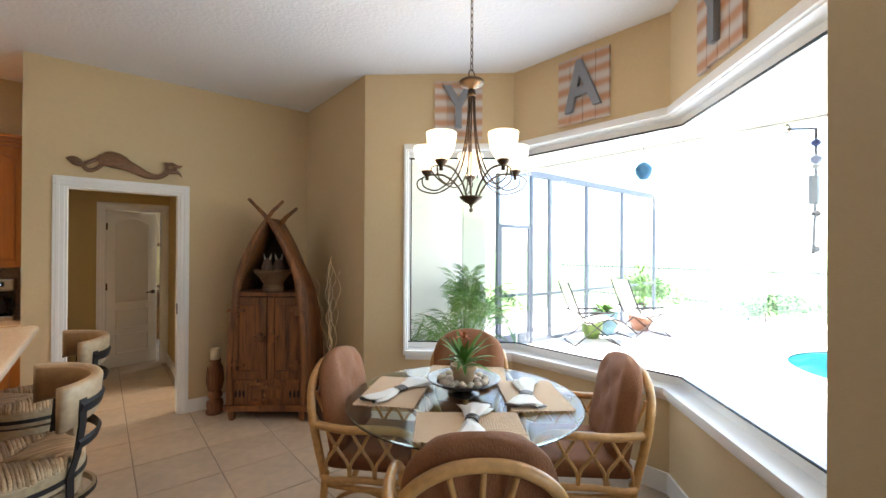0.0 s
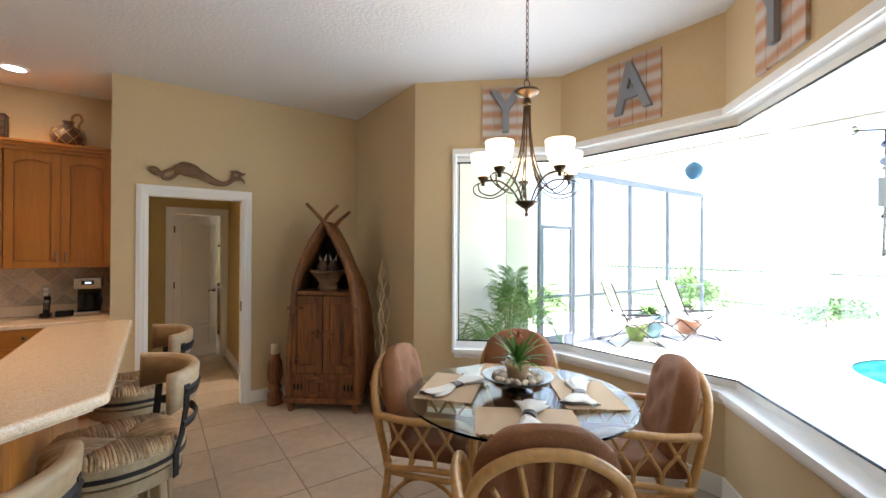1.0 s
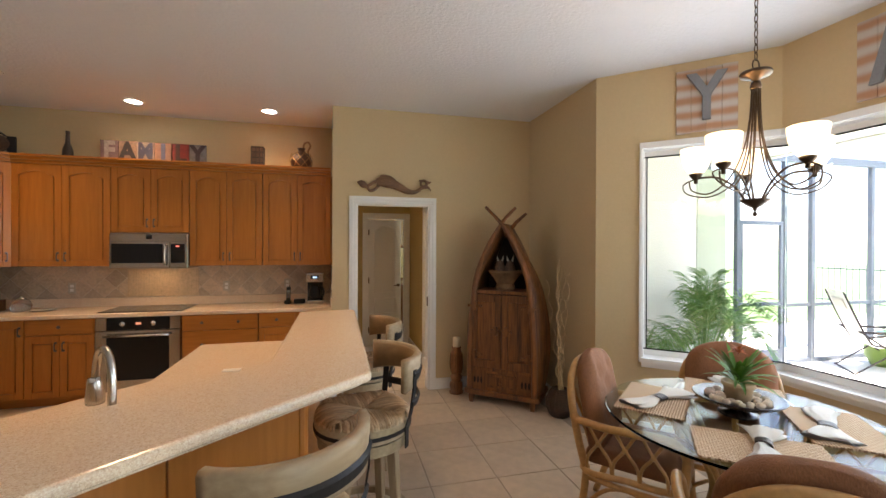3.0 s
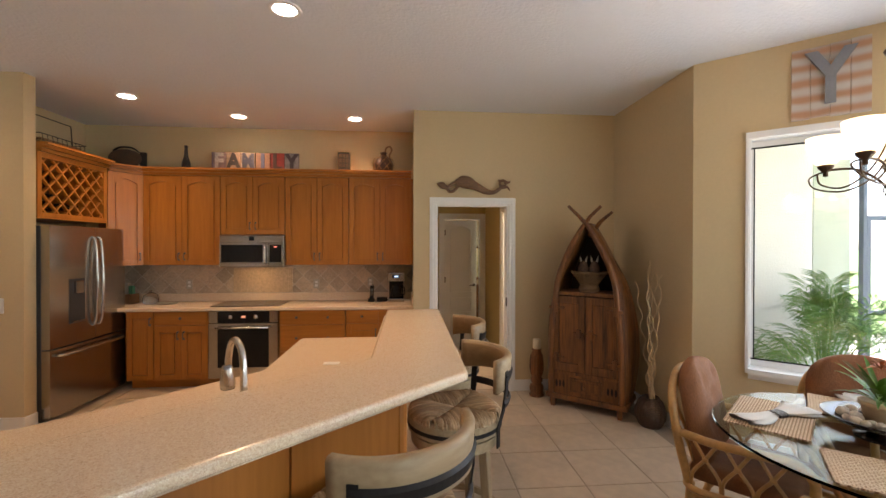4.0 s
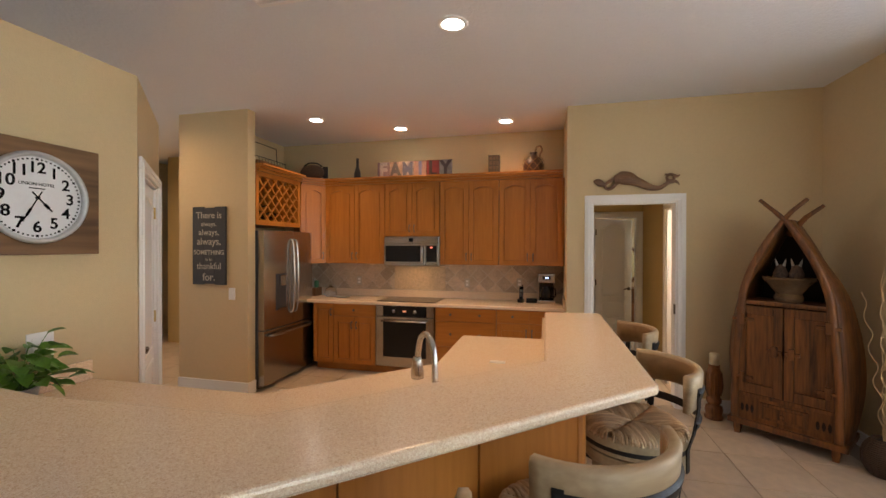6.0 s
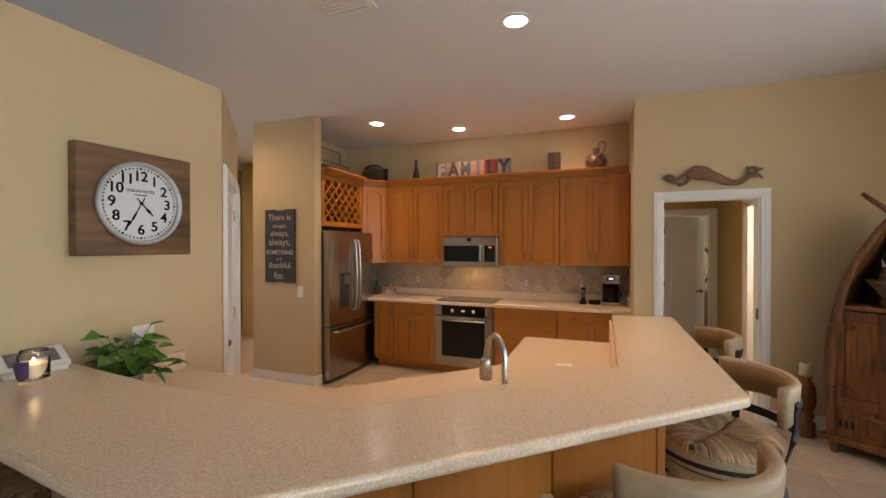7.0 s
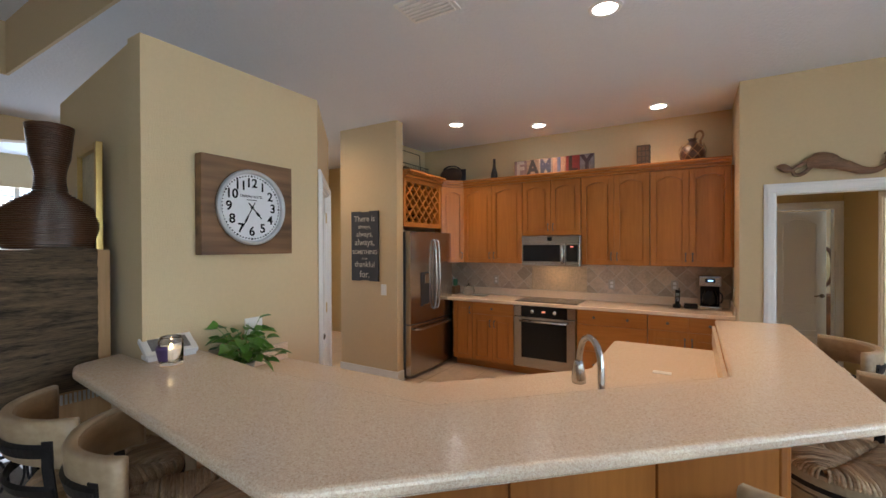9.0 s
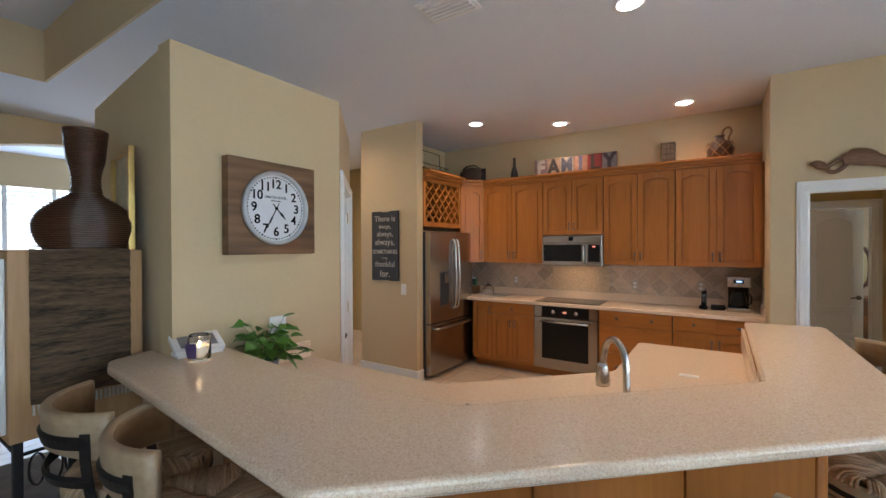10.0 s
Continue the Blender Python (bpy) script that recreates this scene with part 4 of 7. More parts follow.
wg = thing("charger_block", "small black charging dock with a cord", "charger", pose(-0.335, 4.84, 0.911))
part("block", bx((0, 0, 0), (0.13, 0.07, 0.055), 0.01), M_BLACK, wg)
part("cord", tube(smooth_path([(0.13, 0.03, 0.02), (0.17, 0.05, 0.055), (0.20, 0.08, 0.01), (0.13, 0.17, 0.006)], 6), 0.003, 6), M_BLACK, wg)
cb_ = thing("glass_cloche", "clear glass cloche on the worktop", "glass dome", pose(-2.98, 4.86, 0.911))
part("dome", lathe([(0.075, 0.0), (0.085, 0.05), (0.07, 0.10), (0.03, 0.13), (0.012, 0.14), (0.014, 0.155), (0, 0.16)], 24), M_GLASS, cb_, "", True)
tagged(link("oval_dish", lathe([(0, 0), (0.07, 0.002), (0.11, 0.015), (0.115, 0.018), (0.105, 0.012), (0.06, 0.006), (0, 0.006)], 28, m=pose(-2.76, 4.78, 0.911) @ Matrix.Diagonal((1.15, 0.7, 1, 1))), M_CREAM, True), "cream oval dish lying on the worktop", "dish")
kc = thing("spice_box", "wooden box holding green packets beside the refrigerator", "box", pose(-3.34, 4.80, 0.911))
part("crate", bx((0, 0, 0), (0.17, 0.16, 0.115), 0.005), wood_mat("crate_wood", (0.16, 0.07, 0.025), (0.27, 0.13, 0.05), 0.5), kc)
for i, c in enumerate(((0.05, 0.18, 0.07), (0.35, 0.33, 0.30), (0.06, 0.22, 0.12))):
    part("packet", bx((0.012 + i * 0.052, 0.05, 0.116), (0.056 + i * 0.052, 0.10, 0.21 + 0.03 * (i % 2)), 0.004), mat("packet", c, 0.5), kc)

# socket plates on the tiled wall
for x, z, y in ((-2.645, 1.12, KIT_Y - 0.016), (-1.107, 1.118, KIT_Y - 0.016), (-0.43, 1.135, KIT_Y - 0.016)):
    t = thing("wall_socket", "cream double power socket on the tiled wall", "socket", pose(x, y, z), "sockets on the tiled wall")
    part("plate", bx((-0.036, -0.006, -0.058), (0.036, 0, 0.058), 0.003), M_CREAM, t)
    for dz in (-0.022, 0.022):
        part("outlet_face", bx((-0.017, -0.009, dz - 0.015), (0.017, -0.006, dz + 0.015), 0.003), M_WHITE, t)
tagged(link("side_upstand", bx((0.0885, 4.48, 0.911), (0.1085, UB - 0.021, 1.005), 0.003), M_BAR), "speckled beige upstand returning along the side wall", "upstand")
t = thing("wall_socket", "cream double power socket on the kitchen's side wall", "socket", pose(0.109, 4.70, 1.12, 0, 0, -90))
part("plate", bx((-0.036, -0.006, -0.058), (0.036, 0, 0.058), 0.003), M_CREAM, t)
for dz in (-0.022, 0.022):
    part("outlet_face", bx((-0.017, -0.009, dz - 0.015), (0.017, -0.006, dz + 0.015), 0.003), M_WHITE, t)
t = thing("light_switch", "white rocker light switch on the beige wall", "switch", pose(-3.40, 3.489, 1.08))
part("plate", bx((-0.040, -0.007, -0.065), (0.040, 0, 0.065), 0.003), M_WHITE, t)
part("rocker", bx((-0.016, -0.012, -0.033), (0.016, -0.0065, 0.033), 0.002), M_WHITE, t)


# ---- decorations on top of the cabinets ----
def text_mesh(txt, size, depth=0.003, font_bold=0.0, align="CENTER"):
    cu = bpy.data.curves.new("letters", "FONT")
    cu.body, cu.size, cu.extrude, cu.offset = txt, size, depth, font_bold
    cu.align_x, cu.align_y = align, "CENTER"
    o = bpy.data.objects.new("letters", cu)
    scene.collection.objects.link(o)
    dg = bpy.context.evaluated_depsgraph_get()
    me = bpy.data.meshes.new_from_object(o.evaluated_get(dg))
    bpy.data.objects.remove(o)
    return me


def letters(name, txt, size, depth, material, parent, m, bold=0.0, label=""):
    """Raised lettering whose face looks along local -y after m."""
    me = text_mesh(txt, size, depth, bold)
    me.materials.append(material)
    o = new(name, me)
    o.parent = parent
    o.matrix_basis = m @ pose(0, 0, 0, 90, 0, 0)
    if label:
        o["label"] = label
    return o


ZT = UTOP + 0.083
fs = thing("family_sign", "row of painted wooden blocks spelling FAMILY", "sign", pose(-2.29, 4.86, UTOP + 0.071))
cols = [((0.15, 0.10, 0.11), (0.33, 0.30, 0.29)), ((0.24, 0.165, 0.125), (0.02, 0.018, 0.022)), ((0.26, 0.215, 0.185), (0.03, 0.035, 0.075)), ((0.28, 0.155, 0.115), (0.07, 0.09, 0.19)), ((0.19, 0.020, 0.019), (0.030, 0.014, 0.012)), ((0.23, 0.215, 0.22), (0.06, 0.04, 0.05))]
for i, (ch, (c1, c2)) in enumerate(zip("FAMILY", cols)):
    b = part("letter_block", bx((i * 0.170, 0, 0), (i * 0.170 + 0.166, 0.03, 0.235), 0.003), mat("distressed_block", c1, 0.7, var=0.45, scale=14, fine=70), fs)
    letters("letter", ch, 0.235, 0.002, mat("block_letter", c2, 0.7, var=0.4, scale=20), b, pose(i * 0.170 + 0.083, -0.002, 0.118) @ Matrix.Diagonal((0.80 if ch == "M" else 0.95, 1, 1.12, 1)), 0.010)
tagged(link("tall_vase", lathe([(0, 0), (0.042, 0.002), (0.050, 0.05), (0.046, 0.11), (0.022, 0.19), (0.017, 0.28), (0.021, 0.31), (0.015, 0.312), (0, 0.20)], 24, m=pose(-2.60, 4.90, UTOP + 0.071)), mat("dark_glaze", (0.03, 0.02, 0.017), 0.3, var=0.3, scale=20), True), "dark brown slender ceramic vase on the cabinets", "vase")
dl = thing("wicker_lantern", "dark woven square lantern on the cabinets", "lantern", pose(-0.735, 4.90, UTOP + 0.071))
part("body", bx((-0.065, -0.06, 0), (0.065, 0.06, 0.255), 0.008), M_WICKER, dl)
for z in (0.0, 0.06, 0.12, 0.18, 0.24):
    part("band", bx((-0.068, -0.063, z), (0.068, 0.063, z + 0.014), 0.004), M_IRON, dl)
for x in (-0.068, -0.02, 0.02, 0.058):
    part("band", bx((x, -0.066, 0), (x + 0.010, -0.0605, 0.255), 0.002), M_IRON, dl)
M_TAN = mat("tan_line", (0.36, 0.22, 0.10), 0.6, var=0.2, scale=30)
jg = thing("painted_jug", "dark gourd jug with cream net pattern and loop handle", "jug", pose(-0.255, 4.88, UTOP + 0.071))
part("body", lathe([(0, 0), (0.07, 0.003), (0.115, 0.06), (0.125, 0.115), (0.10, 0.18), (0.045, 0.225), (0.034, 0.245), (0.048, 0.265), (0.036, 0.268), (0, 0.22)], 32), mat("gourd_glaze", (0.05, 0.022, 0.014), 0.35, var=0.3, scale=9), jg, "", True)
for k in range(8):
    a0 = k * math.pi / 4
    for s in (1, -1):
        pth = []
        for i in range(13):
            z = 0.03 + 0.17 * i / 12
            r = 0.128 * math.sqrt(max(0.05, 1 - ((z - 0.115) / 0.15) ** 2)) + 0.002
            pth.append((r * math.cos(a0 + s * 1.2 * i / 12), r * math.sin(a0 + s * 1.2 * i / 12), z))
        part("net_band", tube(pth, 0.0028, 5), M_TAN, jg)
part("handle", tube(smooth_path([(0.02, 0, 0.25), (0.03, 0, 0.32), (0.075, 0, 0.345), (0.10, 0, 0.30), (0.075, 0, 0.24), (0.08, 0, 0.19)], 6), 0.011, 8), mat("gourd_handle", (0.28, 0.15, 0.06), 0.5), jg, "tan loop handle", True)
fi = thing("carved_fish", "dark carved wooden fish figure on the corner cabinet", "figurine", pose(-3.22, 4.80, UTOP + 0.09, 0, 0, 15))
body = bmesh.new()
bmesh.ops.create_uvsphere(body, u_segments=20, v_segments=12, radius=1)
bmesh.ops.transform(body, matrix=Matrix.Translation((0, 0, 0.11)) @ Matrix.Diagonal((0.17, 0.055, 0.105, 1)), verts=body.verts[:])
part("body", body, M_WICKER, fi, "", True)
part("tail", prism([(0.14, -0.012), (0.21, -0.012), (0.21, 0.012), (0.14, 0.012)], 0.03, 0.19, 0.004), M_IRON, fi)
part("fin", tube(smooth_path([(-0.12, 0, 0.19), (-0.05, 0, 0.235), (0.06, 0, 0.235), (0.13, 0, 0.19)], 5), 0.022, 8, flat=0.4), M_IRON, fi)
part("stand", bx((-0.08, -0.04, -0.018), (0.08, 0.04, 0.012), 0.004), M_IRON, fi)
wb = thing("wire_basket", "black wire basket with tall handle on the wine rack", "basket", pose(-3.40, 4.0, WZ1 + 0.083))
for z, k in ((0.006, 0.9), (0.05, 0.95), (0.105, 1.0)):
    part("hoop", tube([(-0.13 * k, -0.27 * k, z), (0.13 * k, -0.27 * k, z), (0.13 * k, 0.27 * k, z), (-0.13 * k, 0.27 * k, z)], 0.004, 6, closed=True), M_IRON, wb)
for i in range(10):
    y = -0.25 + 0.055 * i
    part("wire", tube(smooth_path([(0.12, y, 0.006), (0.128, y + 0.015, 0.05), (0.13, y, 0.105)], 4), 0.0025, 5), M_IRON, wb)
    part("wire", tube([(-0.12, y, 0.006), (-0.13, y, 0.105)], 0.0025, 5), M_IRON, wb)
part("handle", tube([(0.0, -0.27, 0.10), (0.0, -0.25, 0.30), (0.0, 0.25, 0.30), (0.0, 0.27, 0.10)], 0.005, 6), M_IRON, wb)
part("liner", bx((-0.11, -0.24, 0.002), (0.11, 0.24, 0.075), 0.01), M_STRAW, wb, "straw lining")


# ---- bar ----
def round_corners(pts, radii, n=5):
    """A plan outline with its corners rounded by the radii given."""
    out = []
    m = len(pts)
    for i in range(m):
        p, a, b = Vector(pts[i]), Vector(pts[i - 1]), Vector(pts[(i + 1) % m])
        r = radii[i]
        if r <= 0:
            out.append(tuple(p))
            continue
        u, v = (a - p).normalized(), (b - p).normalized()
        half = math.acos(max(-1, min(1, u.dot(v)))) / 2
        d = min(r / math.tan(half), (a - p).length * 0.45, (b - p).length * 0.45)
        for k in range(n + 1):
            t = k / n
            q = (1 - t) ** 2 * (p + u * d) + 2 * t * (1 - t) * p + t * t * (p + v * d)
            out.append((q.x, q.y))
    return out


OUT = [(0.305, 3.10), (0.305, 1.35), (-0.985, 0.155), (-2.46, 0.292), (-2.575, 0.330), (-2.64, 0.535), (-2.40, 0.535), (-2.398, 0.78), (-1.80, 0.72), (-0.965, 0.75), (-0.115, 1.60), (-0.115, 3.05)]
RAD = [0.05, 0.05, 0.06, 0.10, 0.08, 0.02, 0, 0, 0.05, 0.04, 0.03, 0.02]
bar = thing("raised_bar", "raised speckled beige solid-surface bar top with eased edges", "bar top", pose(0, 0, 0))
part("slab", prism(round_corners(OUT, RAD), 1.0405, 1.080, 0.014), M_BAR, bar)
part("edge_buildup", prism(round_corners([(0.262, 3.06), (0.262, 1.368), (-0.975, 0.205), (-2.43, 0.34), (-2.50, 0.375), (-2.3, 0.46), (-0.96, 0.42), (0.03, 1.45), (0.03, 3.05)], [0.03] * 9), 1.024, 1.0395), M_BAR, bar)
lowp = [(-0.118, 2.84), (-0.735, 2.83), (-0.735, 2.02), (-1.40, 1.33), (-2.398, 1.32), (-2.398, 0.77), (-0.97, 0.77), (-0.118, 1.62)]
low = thing("low_worktop", "speckled beige lower worktop behind the bar", "worktop", pose(0, 0, 0))
part("slab", prism(round_corners(lowp, [0, 0.04, 0.1, 0.1, 0, 0, 0, 0]), 0.870, 0.910, 0.010), M_BAR, low)
part("upstand", bx((-2.398, 0.80, 0.911), (-2.378, 1.305, 1.012), 0.004), M_BAR, low)
part("sink_rim", tube(smooth_path([(-0.66, 1.42, 0.915), (-0.98, 1.12, 0.915), (-1.16, 1.16, 0.915)], 4), 0.012, 8, flat=0.4), M_BAR, low)

# panelled bar front
base_out = [(0.03, 3.06), (0.03, 1.47), (-1.09, 0.43), (-2.28, 0.70)]
bw = thing("panelled_counter", "honey maple panelled bar front under the raised top", "bar counter", pose(0, 0, 0))
part("core", band(base_out[::-1], 0.012, 0.075, 0, 1.023), M_MAPLE, bw)
for a, b, n in ((base_out[0], base_out[1], 2), (base_out[1], base_out[2], 3), (base_out[2], base_out[3], 3)):
    A, B = Vector(a), Vector(b)
    L = (B - A).length
    m = Matrix.Translation((A.x, A.y, 0)) @ Matrix.Rotation(math.atan2(B.y - A.y, B.x - A.x), 4, "Z")
    for i in range(n):
        s0, s1 = L * i / n + 0.004, L * (i + 1) / n - 0.004
        part("front_panel", bx((s0, -0.011, 0.12), (s1, 0.004, 1.0), 0.003, m=m), M_MAPLE, bw)
    part("toe_board", bx((0.0, -0.008, 0.0), (L, 0.004, 0.115), 0.002, m=m), M_MAPLE_X, bw)
for x, y in (base_out[1], base_out[2]):
    part("corner_post", lathe([(0, 0.0), (0.030, 0.0), (0.030, 1.022), (0, 1.022)], 12, m=Matrix.Translation((x - 0.005, y + 0.012, 0))), M_MAPLE, bw)
part("end_panel", bx((-0.10, 3.03, 0), (0.03, 3.05, 1.022), 0.002), M_MAPLE, bw)
part("bar_riser", band([(-0.135, 3.02), (-0.135, 1.60), (-0.97, 0.78), (-2.27, 0.78)], 0.002, 0.02, 0.9115, 1.0385), M_BAR, bw)
sb = thing("sink_cabinet", "honey maple base cabinets under the lower worktop", "cabinet", pose(0, 0, 0))
part("body", prism([(-0.15, 2.80), (-0.70, 2.80), (-0.70, 2.05), (-1.42, 1.29), (-2.38, 1.28), (-2.38, 0.80), (-0.99, 0.80), (-0.15, 1.66)], 0.1, 0.868), M_MAPLE, sb)
tagged(link("paper_scrap", bx((-0.43, 2.10, 0.911), (-0.34, 2.15, 0.914)), M_CLOTH), "small white cloth lying on the lower worktop", "cloth")

fa = thing("kitchen_faucet", "brushed nickel gooseneck pull-down faucet", "faucet", pose(-0.60, 1.30, 0.911, 0, 0, -6))
gp = smooth_path([(0.08, -0.08, 0.0), (0.08, -0.08, 0.18), (0.077, -0.077, 0.25), (0.06, -0.06, 0.305), (0.02, -0.02, 0.328), (-0.02, 0.02, 0.305), (-0.04, 0.04, 0.25), (-0.045, 0.045, 0.215)], 6)
part("neck", tube(gp, 0.0125, 14), M_NICKEL, fa, "", True)
part("spray_head", lathe([(0, 0), (0.027, 0.0), (0.029, 0.02), (0.021, 0.075), (0.018, 0.09), (0, 0.092)], 20, m=Matrix.Translation((-0.047, 0.047, 0.125)) @ Matrix.Rotation(radians(4), 4, "X")), M_NICKEL, fa, "", True)
part("base_ring", lathe([(0, 0), (0.030, 0), (0.030, 0.012), (0.022, 0.03), (0, 0.03)], 20, m=Matrix.Translation((0.08, -0.08, 0))), M_NICKEL, fa, "", True)
part("lever", tube([(0.09, -0.07, 0.06), (0.12, -0.04, 0.075), (0.15, -0.01, 0.10)], 0.007, 8), M_NICKEL, fa)


# ---- bar stools ----
def arc_slab(r0, r1, half, z0, z1, bm=None, n=20, bow=0.0, bevel=0.0):
    """A curved board round the z axis, its middle towards -y; bow lifts the middle of its lower edge."""
    bm = bm or bmesh.new()
    rows = []
    for i in range(n + 1):
        t = i / n
        a = radians(-90) + radians(half) * (2 * t - 1)
        c, s = math.cos(a), math.sin(a)
        k = (2 * t - 1) ** 2
        lo = z0 + bow * (1 - k)
        rows.append([bm.verts.new((r * c, r * s, z)) for r, z in ((r0, lo), (r1, lo), (r1 + 0.008, z1 - 0.012), (r1, z1), (r0 + 0.004, z1), (r0, z1 - 0.01))])
    m = len(rows[0])
    for a, b in zip(rows, rows[1:]):
        for k in range(m):
            bm.faces.new((a[k], a[(k + 1) % m], b[(k + 1) % m], b[k]))
    bm.faces.new(rows[0][::-1])
    bm.faces.new(rows[-1])
    bmesh.ops.recalc_face_normals(bm, faces=bm.faces[:])
    return bm


def make_stool(m):
    """A swivel bar stool: rush seat in a wooden drum, bent wooden back on iron straps; it faces +y."""
    t = thing("bar_stool", "weathered oak bar stool with woven rush seat and bent back", "bar stool", m, "stools along the bar")
    R = 0.238
    w = bmesh.new()
    rs = random.Random(17)
    y = -0.155
    while y < 0.158:
        hw = rs.uniform(0.0055, 0.0095)
        x0, x1 = abs(y) + 0.002, math.sqrt(R * R - y * y)
        lift = rs.uniform(-0.0015, 0.002)
        pth = [(x0 + (x1 - x0) * u, y + rs.uniform(-0.002, 0.002) * (u > 0), z + lift) for u, z in ((0, 0.750), (0.2, 0.764), (0.55, 0.768), (0.85, 0.760), (0.97, 0.746), (1.0, 0.728))]
        tube(pth, hw, 6, w, flat=0.75)
        y += hw * 1.55
    bmesh.ops.recalc_face_normals(w, faces=w.faces[:])
    first = part("seat_weave", w, M_RUSH, t, "", True)
    for k in range(1, 4):
        o = new("seat_weave", first.data)
        o.parent = t
        o.rotation_euler = (0, 0, k * math.pi / 2)
    part("seat_drum", lathe([(0.10, 0.66), (R - 0.004, 0.66), (R + 0.004, 0.665), (R + 0.006, 0.730), (R - 0.002, 0.742), (R - 0.03, 0.745), (0.10, 0.735)], 36), M_PALEWOOD, t)
    part("drum_band", lathe([(R + 0.005, 0.682), (R + 0.0085, 0.682), (R + 0.0085, 0.700), (R + 0.005, 0.700)], 36), M_IRON, t, "dark iron band")
    part("lower_drum", lathe([(0.08, 0.595), (R - 0.016, 0.595), (R - 0.012, 0.600), (R - 0.010, 0.648), (0.08, 0.652)], 36), M_PALEWOOD, t)
    part("swivel", lathe([(0, 0.65), (0.09, 0.65), (0.09, 0.662), (0, 0.662)], 20), M_IRON, t)
    for k in range(4):
        a = radians(45 + 90 * k)
        u = Vector((math.cos(a), math.sin(a), 0))
        bm = bmesh.new()
        for i, (r, z, s) in enumerate(((0.165, 0.60, 0.024), (0.205, 0.0, 0.019))):
            p = u * r
            v = Vector((-u.y, u.x, 0))
            row = [bm.verts.new((p + u * s * sx + v * s * sy) + Vector((0, 0, z))) for sx, sy in ((-1, -1), (1, -1), (1, 1), (-1, 1))]
            if i:
                for j in range(4):
                    bm.faces.new((prev[j], prev[(j + 1) % 4], row[(j + 1) % 4], row[j]))
                bm.faces.new(row)
            else:
                bm.faces.new(row[::-1])
            prev = row
        bmesh.ops.recalc_face_normals(bm, faces=bm.faces[:])
        bmesh.ops.bevel(bm, geom=bm.edges[:], offset=0.004, segments=1, affect="EDGES")
        part("leg", bm, M_PALEWOOD_Z, t)
    part("foot_ring", lathe([(0.222, 0.19), (0.238, 0.19), (0.238, 0.225), (0.222, 0.225), (0.222, 0.19)], 36), M_PALEWOOD, t)
    part("foot_band", lathe([(0.2385, 0.196), (0.241, 0.196), (0.241, 0.219), (0.2385, 0.219)], 36), M_IRON, t, "dark iron band")
    part("backrest", arc_slab(0.260, 0.287, 63, 0.885, 1.045, bow=0.030), M_BENT, t, "bent oak backrest, darker inside", True)
    # thin inner board, coloured brown for the warm light falling inside
    part("back_lining", arc_slab(0.2545, 0.2597, 61, 0.893, 1.036, bow=0.030), M_BACKIN, t, "inner face with warm light put into its brown", True)
    part("back_band", arc_slab(0.288, 0.2925, 50, 0.930, 0.975), M_IRON, t, "dark iron band")
    part("lower_band", arc_slab(0.278, 0.283, 50, 0.800, 0.838), M_IRON, t, "dark iron band")
    for s in (-48, 48):
        a = radians(-90 + s)
        c, n_ = Vector((math.cos(a), math.sin(a), 0)), Vector((-math.sin(a), math.cos(a), 0))
        bm = bmesh.new()
        rows = []
        for r, z in ((0.2455, 0.60), (0.2455, 0.70), (0.270, 0.78), (0.2885, 0.90), (0.2885, 0.985)):
            rows.append([bm.verts.new(c * rr + n_ * ss + Vector((0, 0, z))) for rr, ss in ((r, -0.016), (r + 0.006, -0.016), (r + 0.006, 0.016), (r, 0.016))])
        for x, y in zip(rows, rows[1:]):
            for k in range(4):
                bm.faces.new((x[k], x[(k + 1) % 4], y[(k + 1) % 4], y[k]))
        bm.faces.new(rows[0][::-1])
        bm.faces.new(rows[-1])
        bmesh.ops.recalc_face_normals(bm, faces=bm.faces[:])
        part("strap", bm, M_IRON, t, "dark iron strap")
        part("rivet", lathe([(0, 0), (0.006, 0), (0.004, 0.004), (0, 0.005)], 8, m=Matrix.Translation(c * 0.2945 + Vector((0, 0, 0.955))) @ Matrix.Rotation(a, 4, "Z") @ Matrix.Rotation(radians(90), 4, "Y")), M_IRON, t)
    return t


# the back of a stool points to the given angle
def stool_pose(x, y, back):
    return pose(x, y, 0, 0, 0, back + 90)


first_stool = make_stool(stool_pose(0.30, 1.83, 12))
for x, y, b in ((0.335, 2.74, 10), (-0.02, 1.02, -54), (-0.56, 0.51, -48), (-1.67, 0.33, -118), (-2.16, 0.31, -100)):
    copy_thing(first_stool, stool_pose(x, y, b))

# ---- on the bar ----
pf = thing("photo_box", "white slanted photo frame lying on the bar", "photo frame", pose(-2.365, 0.618, 1.081, 0, 0, 82) @ Matrix.Scale(0.94, 4))
part("frame", bx((-0.115, -0.068, 0.0), (0.115, 0.068, 0.025), 0.004, m=Matrix.Translation((0, 0, 0.045)) @ Matrix.Rotation(radians(28), 4, "X")), M_WHITE, pf)
part("base", prism([(-0.105, -0.065), (0.105, -0.065), (0.105, 0.06), (-0.105, 0.06)], 0.0, 0.022, 0.003), M_WHITE, pf)
part("support", bx((-0.09, 0.03, 0.02), (0.09, 0.05, 0.060), 0.003), M_WHITE, pf)
part("picture", bx((-0.085, -0.045, 0.0255), (0.085, 0.045, 0.0275), 0, m=Matrix.Translation((0, 0, 0.045)) @ Matrix.Rotation(radians(28), 4, "X")), mat("grey_print", (0.20, 0.20, 0.21), 0.3, var=0.4, scale=20), pf, "greyish print")
cd = thing("jar_candle", "lit cream candle in a glass jar with purple label", "candle", pose(-2.205, 0.553, 1.081) @ Matrix.Scale(1.18, 4))
